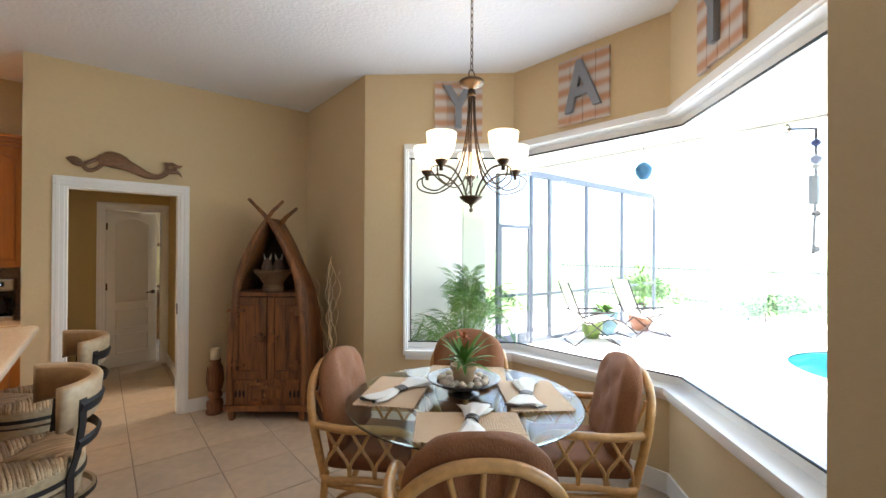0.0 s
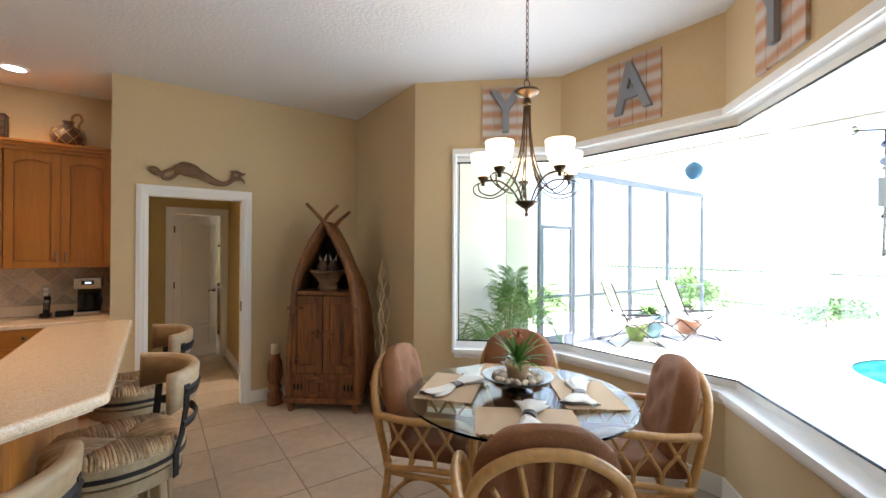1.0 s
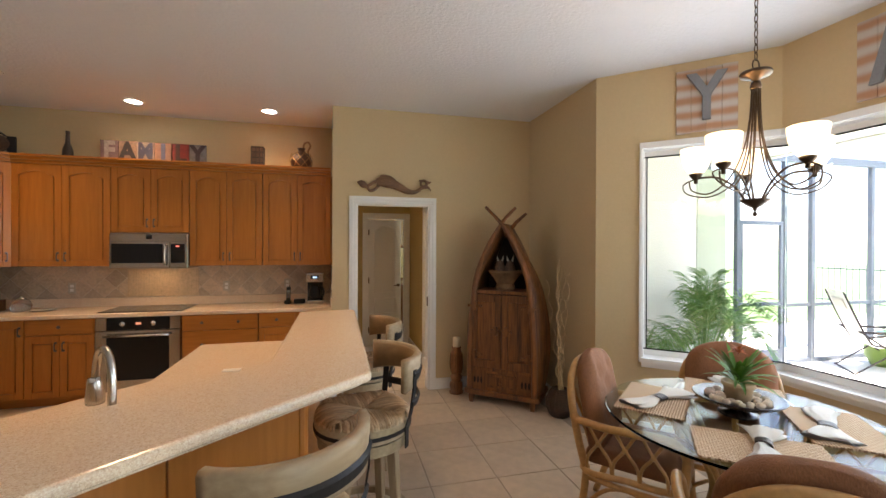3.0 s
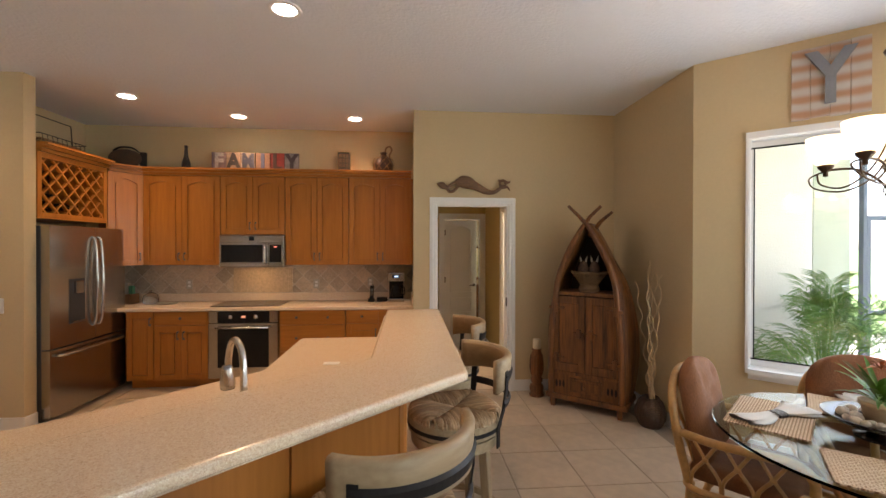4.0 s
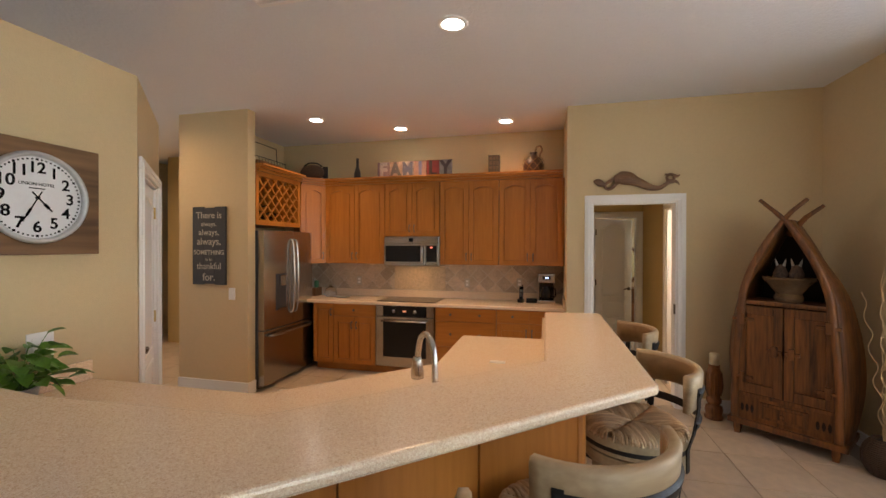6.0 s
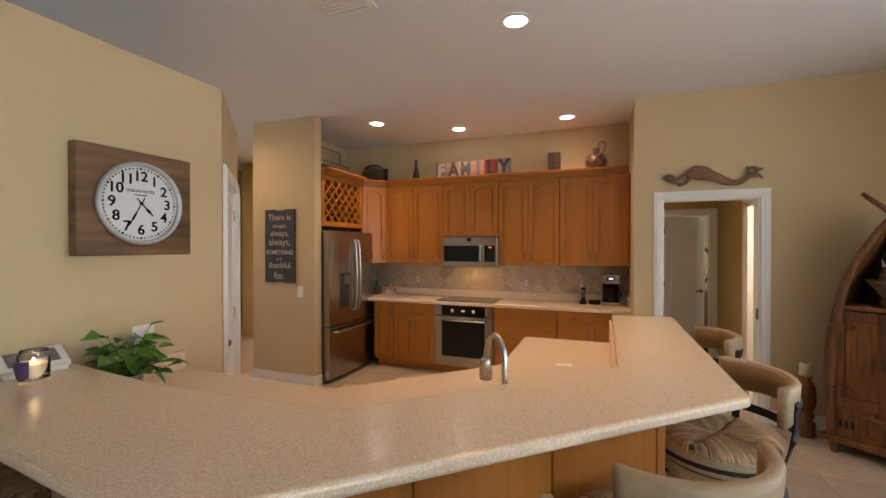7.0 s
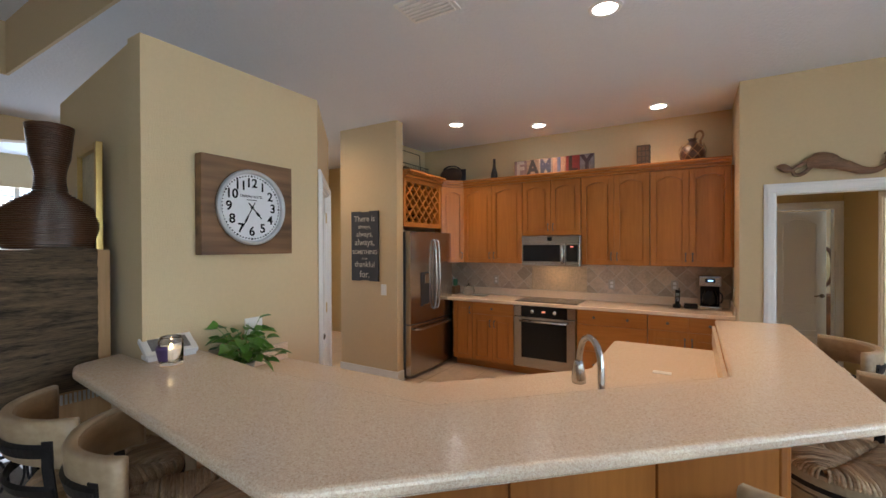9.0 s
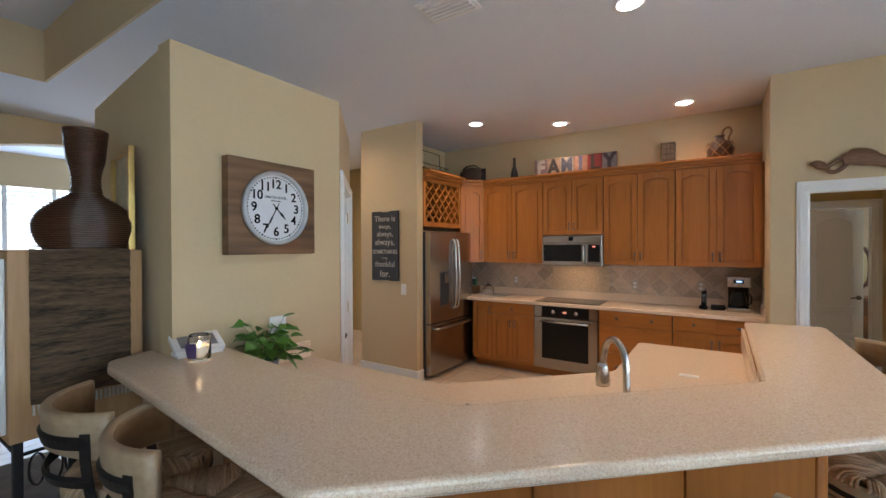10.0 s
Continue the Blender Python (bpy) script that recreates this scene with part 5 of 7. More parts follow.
part("jar", lathe([(0, 0), (0.038, 0.001), (0.040, 0.01), (0.040, 0.09), (0.034, 0.098), (0.036, 0.104), (0.033, 0.104), (0.032, 0.097), (0.037, 0.088), (0.037, 0.012), (0, 0.008)], 28), M_GLASS, cd, "", True)
# emission in the wax stands in for flame light soaking through it
part("wax", lathe([(0, 0.009), (0.0355, 0.010), (0.0355, 0.060), (0, 0.058)], 24), glow_mat("glowing_wax", (1.0, 0.62, 0.28), 0.05), cd, "candle wax with the flame's glow set in its material")
part("wrap", arc_slab(0.0405, 0.0409, 50, 0.02, 0.075), mat("purple_label", (0.10, 0.06, 0.16), 0.5), cd, "purple paper label")
part("flame", lathe([(0, 0.061), (0.0035, 0.066), (0.002, 0.074), (0, 0.079)], 10), glow_mat("flame", (1.0, 0.65, 0.25), 12), cd)


def leaf_blade(bm, base, way, up, length, width, droop=0.25, n=5):
    """A folded leaf: two strips that taper, bent down along its length."""
    way, up = Vector(way).normalized(), Vector(up)
    side = way.cross(up).normalized()
    rows = []
    for i in range(n + 1):
        t = i / n
        w = width * math.sin(math.pi * min(1, 0.12 + 0.88 * t)) ** 0.8 * (1 - 0.15 * t)
        p = Vector(base) + way * length * t - Vector((0, 0, 1)) * droop * length * t * t
        f = Vector((0, 0, 1)) * w * 0.25
        rows.append((bm.verts.new(p - side * w * 0.5 + f), bm.verts.new(p), bm.verts.new(p + side * w * 0.5 + f)))
    for a, b in zip(rows, rows[1:]):
        bm.faces.new((a[0], a[1], b[1], b[0]))
        bm.faces.new((a[1], a[2], b[2], b[1]))


rng = random.Random(5)
po = thing("potted_pothos", "bushy green pothos in a grey pot on the worktop", "potted plant", pose(-2.27, 0.93, 0.911) @ Matrix.Diagonal((0.84, 0.84, 0.74, 1)))
part("pot", lathe([(0, 0), (0.06, 0.0), (0.075, 0.10), (0.08, 0.115), (0.073, 0.115), (0.066, 0.10), (0, 0.095)], 28), mat("grey_zinc_pot", (0.36, 0.37, 0.38), 0.4, 0.5, var=0.15, scale=20), po, "", True)
lf, st = bmesh.new(), bmesh.new()
for i in range(85):
    a, el = rng.uniform(0, 6.28), rng.uniform(0.05, 1.3)
    r = rng.uniform(0.05, 0.20) * (1.1 - 0.4 * el / 1.3)
    tip = Vector((r * math.cos(a) * 1.15, r * math.sin(a) * 0.95, 0.10 + rng.uniform(0.03, 0.20) * (0.35 + el)))
    tube(smooth_path([(0.02 * math.cos(a), 0.02 * math.sin(a), 0.09), tip * 0.6 + Vector((0, 0, 0.06)), tip], 3), 0.0018, 4, st)
    leaf_blade(lf, tip, (math.cos(a), math.sin(a), rng.uniform(-0.5, 0.5)), (rng.uniform(-0.7, 0.7), rng.uniform(-0.7, 0.7), 1), rng.uniform(0.075, 0.115), rng.uniform(0.062, 0.085), 0.22)
part("leaves", lf, M_LEAF, po, "", True)
part("stems", st, M_LEAF, po)

# ---- clock wall ----
ck = thing("wall_clock", "round white dial clock on a square dark wooden board", "clock", pose(-2.398, 1.035, 1.812, 0, 0, 90) @ Matrix.Scale(1.09, 4))
part("board", bx((-0.250, -0.055, -0.236), (0.250, -0.001, 0.236), 0.004), wood_mat("stained_board", (0.040, 0.018, 0.008), (0.27, 0.145, 0.065), 0.5, "X", 2.6), ck)
turn = pose(0, 0, 0, 90, 0, 0)
part("rim", lathe([(0.168, 0.055), (0.185, 0.055), (0.190, 0.068), (0.184, 0.084), (0.172, 0.084), (0.168, 0.066)], 56, m=turn), mat("pale_galvanised", (0.55, 0.56, 0.58), 0.4, 0.5, var=0.12, scale=14), ck, "galvanised metal rim", True)
part("dial", lathe([(0, 0.056), (0.169, 0.056), (0.169, 0.060), (0, 0.060)], 56, m=turn), mat("white_dial", (0.74, 0.74, 0.76), 0.5, var=0.03), ck, "white dial")
for k in range(12):
    a = radians(90 - 30 * (k + 1))
    letters("numeral", str(k + 1), 0.064, 0.0012, M_BLACK, ck, pose(0.122 * math.cos(a), -0.0612, 0.122 * math.sin(a)), 0.0012)
tk = bmesh.new()
for k in range(60):
    a = radians(6 * k)
    s = 0.0032 if k % 5 else 0.0048
    box(tk, (-s, -0.0008, -s), (s, 0.0008, s), m=Matrix.Translation((0.158 * math.cos(a), -0.0612, 0.158 * math.sin(a))))
tagged(part("minute_marks", tk, M_BLACK, ck), kind="stuff")
letters("dial_text", "UNION HOTEL", 0.019, 0.0008, M_BLACK, ck, pose(0, -0.0612, 0.055))
part("dial_line", bx((-0.028, -0.0616, 0.036), (0.028, -0.0604, 0.040)), M_CHALK, ck)
for ang, L, w in ((-47, 0.075, 0.0055), (-118, 0.115, 0.004)):
    a = radians(ang)
    h_ = bx((-0.03, -0.0012, -w / 2), (L, 0.0012, w / 2), 0, m=Matrix.Translation((0, -0.0665, 0)) @ Matrix.Rotation(-a, 4, "Y"))
    box(h_, (L * 0.45, -0.0012, -w * 1.1), (L * 0.75, 0.0012, w * 1.1), 0, m=Matrix.Translation((0, -0.0665, 0)) @ Matrix.Rotation(-a, 4, "Y"))
    part("pointer", h_, M_BLACK, ck)
part("hub", lathe([(0, 0.060), (0.007, 0.060), (0.007, 0.069), (0, 0.070)], 14, m=turn), M_BLACK, ck)
t = thing("wall_socket", "white power socket plate on the clock wall", "socket", pose(-2.399, 1.085, 1.135, 0, 0, 90))
part("plate", bx((-0.055, -0.006, -0.058), (0.055, 0, 0.058), 0.003), M_WHITE, t)
part("outlet_face", bx((-0.035, -0.009, -0.035), (-0.005, -0.006, 0.035), 0.003), M_WHITE, t)
part("outlet_face", bx((0.005, -0.009, -0.035), (0.035, -0.006, 0.035), 0.003), M_WHITE, t)

# thankful sign
sg = thing("word_sign", "charcoal plank sign with cream hand-painted words", "sign", pose(-3.68, 3.488, 1.60))
for k in range(3):
    part("plank", bx((-0.215 + 0.1435 * k, -0.022, -0.425 + 0.008 * (k % 2)), (-0.0735 + 0.1435 * k, -0.001, 0.425 - 0.010 * (k % 2)), 0.003), M_CHALK, sg)
for txt, size, z, bold in (("There is", 0.100, 0.33, 0), ("always,", 0.072, 0.235, 0), ("always,", 0.094, 0.145, 0), ("always,", 0.112, 0.045, 0), ("SOMETHING", 0.070, -0.075, 0.001), ("to be", 0.040, -0.150, 0), ("thankful", 0.100, -0.225, 0), ("for.", 0.115, -0.345, 0.001)):
    letters("painted_words", txt, size, 0.0008, M_CREAM, sg, pose(0, -0.0232, z), bold)

# ---- living side ----
am = thing("tall_cabinet", "pine cabinet on iron legs, striped rug on its side", "cabinet", pose(-2.68, 0.03, 0))
part("case", bx((-1.0, 0.0, 0.78), (0, 0.48, 1.585), 0.006), M_PINE, am)
part("front_door", bx((-0.96, -0.022, 0.82), (-0.50, -0.001, 1.55), 0.005), M_WHITE, am, "white painted door")
part("front_door", bx((-0.49, -0.022, 0.82), (-0.03, -0.001, 1.55), 0.005), M_WHITE, am, "white painted door")
for z in (0.92, 1.45):
    part("hinge", bx((-0.045, -0.032, z - 0.035), (-0.02, -0.0225, z + 0.035), 0.003), M_IRON, am, "black iron hinge")
rug = bmesh.new()
n, mrow = 14, 34
for i in range(mrow + 1):
    z = 1.592 - 0.66 * i / mrow
    row = [rug.verts.new((0.010 + 0.0035 * math.sin(i * 1.7 + k * 0.4) + 0.0025 * (i % 2), 0.065 + 0.36 * k / n, z - 0.008 * math.sin(k * 0.5))) for k in range(n + 1)]
    if i:
        for k in range(n):
            rug.faces.new((prev[k], prev[k + 1], row[k + 1], row[k]))
    prev = row
r = bmesh.ops.extrude_face_region(rug, geom=rug.faces[:])
bmesh.ops.translate(rug, vec=(-0.008, 0, 0), verts=[g for g in r["geom"] if isinstance(g, bmesh.types.BMVert)])
bmesh.ops.recalc_face_normals(rug, faces=rug.faces[:])
M_RUG = wood_mat("striped_rug", (0.006, 0.004, 0.0025), (0.17, 0.108, 0.057), 0.95, "Y", 34.0, bump=1.0)
part("hanging_rug", rug, M_RUG, am, "handwoven brown and grey striped rug")
fg = bmesh.new()
for k in range(22):
    box(fg, (0.004, 0.07 + 0.0165 * k, 0.885), (0.012, 0.078 + 0.0165 * k, 0.93))
tagged(part("fringe", fg, M_CREAM, am), kind="stuff")
for x in (-0.97, -0.03):
    for y in (0.03, 0.45):
        part("leg", bx((x - 0.016, y - 0.016, 0), (x + 0.016, y + 0.016, 0.779), 0.003), M_IRON, am, "black iron leg")
for z in (0.30, 0.72):
    part("rail", tube([(-0.03, 0.03, z), (-0.03, 0.45, z)], 0.008, 8), M_IRON, am)
    part("rail", tube([(-0.97, 0.03, z), (-0.03, 0.03, z)], 0.008, 8), M_IRON, am)
for k in range(6):
    y = 0.09 + 0.06 * k
    part("scroll", tube([(-0.03 + 0.002, y + 0.026 * math.cos(a_), 0.64 + 0.07 * math.sin(a_)) for a_ in [2 * math.pi * i / 12 for i in range(12)]], 0.005, 6, closed=True), M_IRON, am)
ar = thing("area_rug", "flat braided grey and brown rug on the tiles", "rug", pose(-3.95, -0.15, 0))
part("pile", prism(round_corners([(-0.65, -0.75), (0.65, -0.75), (0.65, 0.75), (-0.65, 0.75)], [0.04] * 4), 0.001, 0.011, 0.003), wave_mat("braided_wool", (0.030, 0.026, 0.022), (0.20, 0.17, 0.14), 22, "X", 0.95, 0.8, 1.5, 2.0, 0.4, 0.004), ar)


def vase_radius(z):
    if z < 0.105:
        return 0.20 * math.sqrt(1 - ((z - 0.105) / 0.17) ** 2)
    if z < 0.245:
        return 0.057 + 0.143 * (1 - ((z - 0.105) / 0.15) ** 2) ** 1.05
    return 0.066 - 0.012 * math.sin(math.pi * min(1, (z - 0.25) / 0.16)) + 0.022 * ((z - 0.25) / 0.295) ** 1.6


def coils(z0, z1, start, end):
    """The turned profile of stacked coils between two heights."""
    out = list(start)
    n_ = round((z1 - z0) / 0.0095)
    for i in range(n_):
        z = z0 + (z1 - z0) * i / n_
        r_ = vase_radius(z + 0.004)
        out += [(r_ - 0.004, z), (r_ + 0.002, z + 0.0025), (r_ + 0.002, z + 0.007)]
    return out + list(end)


M_COIL = mat("dark_coil", (0.085, 0.036, 0.018), 0.32, var=0.45, scale=7, fine=40, stretch=(1, 1, 8))
vz = thing("coiled_vase", "large dark brown coiled rattan vase on the cabinet", "vase", pose(-2.90, 0.352, 1.588) @ Matrix.Diagonal((1.02, 1.02, 1.07, 1)))
part("belly", lathe(coils(0.0, 0.26, [(0, 0), (0.14, 0)], [(0.045, 0.26), (0, 0.26)]), 56), M_COIL, vz)
part("neck", lathe(coils(0.261, 0.545, [(0.03, 0.261)], [(0.078, 0.545), (0.06, 0.50), (0.03, 0.40), (0, 0.40)]), 48), M_COIL, vz)
part("rim", tube([(0.084 * math.cos(a_), 0.084 * math.sin(a_), 0.550) for a_ in [2 * math.pi * i / 40 for i in range(40)]], 0.0065, 8, closed=True), M_COIL, vz, "", True)
pic = thing("framed_picture", "framed beige print on the living room wall", "picture", pose(-2.95, 0.535, 1.80, 0, 0, -7))
for lo, hi in (((-0.20, -0.03, -0.32), (-0.165, -0.001, 0.32)), ((0.165, -0.03, -0.32), (0.20, -0.001, 0.32)), ((-0.165, -0.03, 0.285), (0.165, -0.001, 0.32)), ((-0.165, -0.03, -0.32), (0.165, -0.001, -0.285))):
    part("frame_bar", bx(lo, hi, 0.004), M_BRASS, pic)
part("print", bx((-0.165, -0.008, -0.285), (0.165, -0.002, 0.285)), mat("beige_print", (0.50, 0.44, 0.33), 0.4, var=0.3, scale=8), pic)

# shuttered window of the living room
ws = thing("window_2", "white shuttered living room window", "window", pose(-9.5, 0.6, 0), kind="structure")
part("window_sill", bx((0.001, -0.05, 0.56), (0.10, 2.45, 0.60), 0.004), M_WHITE, ws)
for k in range(5):
    part("stile", bx((0.0, 0.0 + 0.585 * k, 0.60), (0.05, 0.06 + 0.585 * k, 2.55), 0.004), M_WHITE, ws)
for k in range(4):
    for j in range(26):
        part("louvre", bx((0.0, -0.255, -0.004), (0.062, 0.255, 0.004), 0, m=Matrix.Translation((0.005, 0.03 + 0.2925 + 0.585 * k, 0.66 + 0.072 * j)) @ Matrix.Rotation(radians(-35), 4, "Y")), M_WHITE, ws)


# ---- breakfast nook ----
TX, TY, TR, TZ = 2.10, 1.30, 0.62, 0.75
M_TINT = glass_mat("table_glass", (0.84, 0.94, 0.90), ior=1.12)
tb = thing("round_table", "round glass-topped rattan pedestal dining table", "table", pose(TX, TY, 0))
tg = part("tabletop", lathe([(0, TZ - 0.014), (TR - 0.006, TZ - 0.014), (TR, TZ - 0.009), (TR, TZ - 0.005), (TR - 0.005, TZ), (0, TZ)], 72), M_TINT, tb, "clear greenish glass top")
part("top_ring", tube([(0.30 * math.cos(a), 0.30 * math.sin(a), TZ - 0.03) for a in [2 * math.pi * i / 36 for i in range(36)]], 0.015, 10, closed=True), M_RATTAN, tb, "", True)
part("foot_ring", tube([(0.27 * math.cos(a), 0.27 * math.sin(a), 0.03) for a in [2 * math.pi * i / 36 for i in range(36)]], 0.018, 10, closed=True), M_RATTAN, tb, "", True)
for k in range(8):
    a = 2 * math.pi * k / 8
    c, s = math.cos(a), math.sin(a)
    part("stave", tube(smooth_path([(0.27 * c, 0.27 * s, 0.03), (0.13 * c, 0.13 * s, 0.28), (0.13 * c, 0.13 * s, 0.46), (0.30 * c, 0.30 * s, TZ - 0.03)], 6), 0.016, 10), M_RATTAN, tb, "", True)


def cushion_back(w, h, t, n=16, mrow=18):
    """A padded back with an arched head and six buttoned hollows; front towards +y."""
    bm = bmesh.new()
    btn = [(-0.1, 0.22), (0.1, 0.22), (0.0, 0.33), (-0.1, 0.42), (0.1, 0.42), (0.0, 0.14)]
    rows = {1: [], -1: []}
    for side in (1, -1):
        for j in range(mrow + 1):
            row = []
            v = 1 - (1 - j / mrow) ** 1.8
            for i in range(n + 1):
                u = 2 * i / n - 1
                z = h * v
                half = w / 2 * (1.0 if v < 0.58 else max(0.0, 1 - ((v - 0.58) / 0.42) ** 2.8) ** 0.5)
                half = max(half, 0.012)
                x = half * u
                edge = min(1 - abs(u), (1 - v) * 1.6, v * 2.0)
                puff = t * (0.25 + 0.75 * min(1, edge / 0.28) ** 0.6)
                if side > 0:
                    for bx_, bz in btn:
                        d = math.hypot(x - bx_, z - bz)
                        puff -= 0.028 * math.exp(-(d / 0.035) ** 2)
                row.append(bm.verts.new((x, side * puff * (0.75 if side > 0 else 0.35), z)))
            rows[side].append(row)
    for side in (1, -1):
        r = rows[side]
        for j in range(mrow):
            for i in range(n):
                f = (r[j][i], r[j][i + 1], r[j + 1][i + 1], r[j + 1][i])
                bm.faces.new(f if side < 0 else f[::-1])
    a, b = rows[1], rows[-1]
    loop = [(0, i) for i in range(n + 1)] + [(j, n) for j in range(1, mrow + 1)] + [(mrow, i) for i in range(n - 1, -1, -1)] + [(j, 0) for j in range(mrow - 1, 0, -1)]
    for (j0, i0), (j1, i1) in zip(loop, loop[1:] + loop[:1]):
        bm.faces.new((a[j0][i0], a[j1][i1], b[j1][i1], b[j0][i0]))
    bmesh.ops.recalc_face_normals(bm, faces=bm.faces[:])
    return bm


def make_chair(m):
    """A rattan armchair that faces +y; its seat's middle stands over the origin."""
    t = thing("rattan_armchair", "honey rattan armchair with rust corduroy cushions", "chair", m, "chairs round the table")
    R1 = 0.0185
    lean = lambda z: -0.215 - 0.20 * max(0, z - 0.42)
    # seat frame
    sf = tube(smooth_path([(-0.25, -0.22, 0.40), (0.25, -0.22, 0.40), (0.27, 0.0, 0.40), (0.24, 0.23, 0.40), (0.0, 0.25, 0.40), (-0.24, 0.23, 0.40), (-0.27, 0.0, 0.40)], 5, True), 0.017, 10, closed=True)
    part("seat_frame", sf, M_RATTAN, t, "", True)
    part("lower_rail", tube(smooth_path([(-0.25, -0.22, 0.355), (-0.27, 0.0, 0.355), (-0.24, 0.23, 0.355), (0.0, 0.25, 0.355), (0.24, 0.23, 0.355), (0.27, 0.0, 0.355), (0.25, -0.22, 0.355)], 5), 0.015, 10), M_RATTAN, t, "", True)
    sc = bx((-0.235, -0.215, 0.415), (0.235, 0.235, 0.505), 0.04, 4)
    part("seat_cushion", sc, M_RUST, t, "rust corduroy seat cushion", True)
    bc = part("back_cushion", cushion_back(0.49, 0.525, 0.10), M_RUST, t, "buttoned rust corduroy back cushion", True)
    bc.matrix_basis = pose(0, -0.165, 0.465, 11, 0, 0)
    for x, z in ((-0.1, 0.22), (0.1, 0.22), (0.0, 0.33), (-0.1, 0.42), (0.1, 0.42)):
        part("button", lathe([(0, 0), (0.010, 0.001), (0.008, 0.006), (0, 0.008)], 10, m=pose(x, 0.040, z, -90, 0, 0)), M_RUST, bc)
    # hooped back
    hp = [(-0.255, -0.20, 0.38), (-0.262, lean(0.55), 0.55), (-0.262, lean(0.70), 0.70), (-0.225, lean(0.82), 0.82), (-0.12, lean(0.895), 0.895), (0, lean(0.915), 0.915)]
    hp += [(-x, y, z) for x, y, z in hp[-2::-1]]
    part("back_hoop", tube(smooth_path(hp, 6), 0.021, 12), M_RATTAN, t, "", True)
    for k in range(-3, 4):
        x1 = 0.245 * math.sin(k * 0.42)
        z1 = 0.56 + 0.345 * math.cos(k * 0.42) - (0.02 if abs(k) == 3 else 0)
        p = smooth_path([(k * 0.03, -0.215, 0.41), (k * 0.045, lean(0.58) - 0.004, 0.58), (x1 * 0.8, lean(0.76) - 0.004, 0.56 + (z1 - 0.56) * 0.72), (x1, lean(z1), z1)], 5)
        part("back_spoke", tube(p, 0.0095, 8), M_RATTAN, t, "", True)
    for s in (-1, 1):
        # arm: from the hoop forwards and down to the front leg
        arm = [(s * 0.262, lean(0.66), 0.655), (s * 0.292, -0.10, 0.652), (s * 0.305, 0.06, 0.662), (s * 0.292, 0.20, 0.655), (s * 0.268, 0.262, 0.60), (s * 0.255, 0.262, 0.50), (s * 0.25, 0.245, 0.36)]
        part("arm", tube(smooth_path(arm, 6), 0.0205, 12), M_RATTAN, t, "", True)
        for y0 in (-0.13, 0.0, 0.13):
            for d in (-1, 1):
                lp = smooth_path([(s * 0.272, y0 + d * 0.062, 0.405), (s * 0.280, y0 + d * 0.055, 0.48), (s * 0.288, y0 + d * 0.005, 0.555), (s * 0.296, y0 - d * 0.045, 0.64)], 5)
                part("lattice_loop", tube(lp, 0.0085, 8), M_RATTAN, t, "", True)
            part("binding", lathe([(0.014, -0.012), (0.0155, 0), (0.014, 0.012)], 10, m=Matrix.Translation((s * 0.289, y0, 0.562)) @ Matrix.Rotation(radians(90), 4, "X")), M_RATTAN, t)
        part("front_leg", tube(smooth_path([(s * 0.25, 0.245, 0.42), (s * 0.252, 0.25, 0.22), (s * 0.262, 0.275, 0.0)], 5), 0.0195, 12), M_RATTAN, t, "", True)
        part("rear_leg", tube(smooth_path([(s * 0.255, -0.20, 0.42), (s * 0.258, -0.22, 0.22), (s * 0.275, -0.29, 0.0)], 5), 0.0195, 12), M_RATTAN, t, "", True)
        part("brace", tube(smooth_path([(s * 0.252, 0.24, 0.17), (s * 0.256, 0.12, 0.30), (s * 0.26, 0.0, 0.345), (s * 0.258, -0.12, 0.30), (s * 0.26, -0.225, 0.17)], 5), 0.011, 8), M_RATTAN, t, "", True)
        part("arm_binding", lathe([(0.024, -0.022), (0.026, 0), (0.024, 0.022)], 12, m=Matrix.Translation((s * 0.264, lean(0.66) + 0.005, 0.655)) @ Matrix.Rotation(radians(20), 4, "X")), M_RATTAN, t)
    part("stretcher", tube(smooth_path([(-0.252, 0.245, 0.19), (-0.1, 0.25, 0.30), (0.1, 0.25, 0.30), (0.252, 0.245, 0.19)], 5), 0.011, 8), M_RATTAN, t, "", True)
    return t


def chair_pose(ang, dist, twist=0):
    a = radians(ang)
    return pose(TX + dist * math.cos(a), TY + dist * math.sin(a), 0, 0, 0, ang + 90 + twist)


first_chair = make_chair(chair_pose(131, 0.47))
for ang, dist, tw in ((45, 0.47, 0), (-37, 0.62, -6), (-130, 0.73, 3)):
    copy_thing(first_chair, chair_pose(ang, dist, tw))


def make_mat(m):
    t = thing("placemat", "plaited straw placemat with scalloped edge on the table", "placemat", m, "placemats on the table")
    pts = []
    w, d = 0.235, 0.155
    for (a, b), nseg in ((((-w, -d), (w, -d)), 14), (((w, -d), (w, d)), 9), (((w, d), (-w, d)), 14), (((-w, d), (-w, -d)), 9)):
        for i in range(nseg):
            for f, k in ((0.0, 0.0), (0.25, 0.0045), (0.5, 0.006), (0.75, 0.0045)):
                tt = (i + f) / nseg
                ex, ey = b[0] - a[0], b[1] - a[1]
                L = math.hypot(ex, ey)
                pts.append((a[0] + ex * tt + ey / L * k, a[1] + ey * tt - ex / L * k))
    part("weave", prism(pts, 0.001, 0.008), M_MAT, t)
    return t


def make_napkin(m):
    t = thing("napkin", "white linen napkin gathered in a dark beaded ring", "napkin", m, "napkins on the placemats")
    bm = bmesh.new()
    rows = []
    N, K = 16, 22
    for i in range(N + 1):
        u = i / N
        y = -0.15 + 0.28 * u
        waist = abs(u - 0.55)
        w = 0.017 + 0.044 * min(1, waist / 0.45) ** 1.1 * (1.25 if u > 0.55 else 0.7)
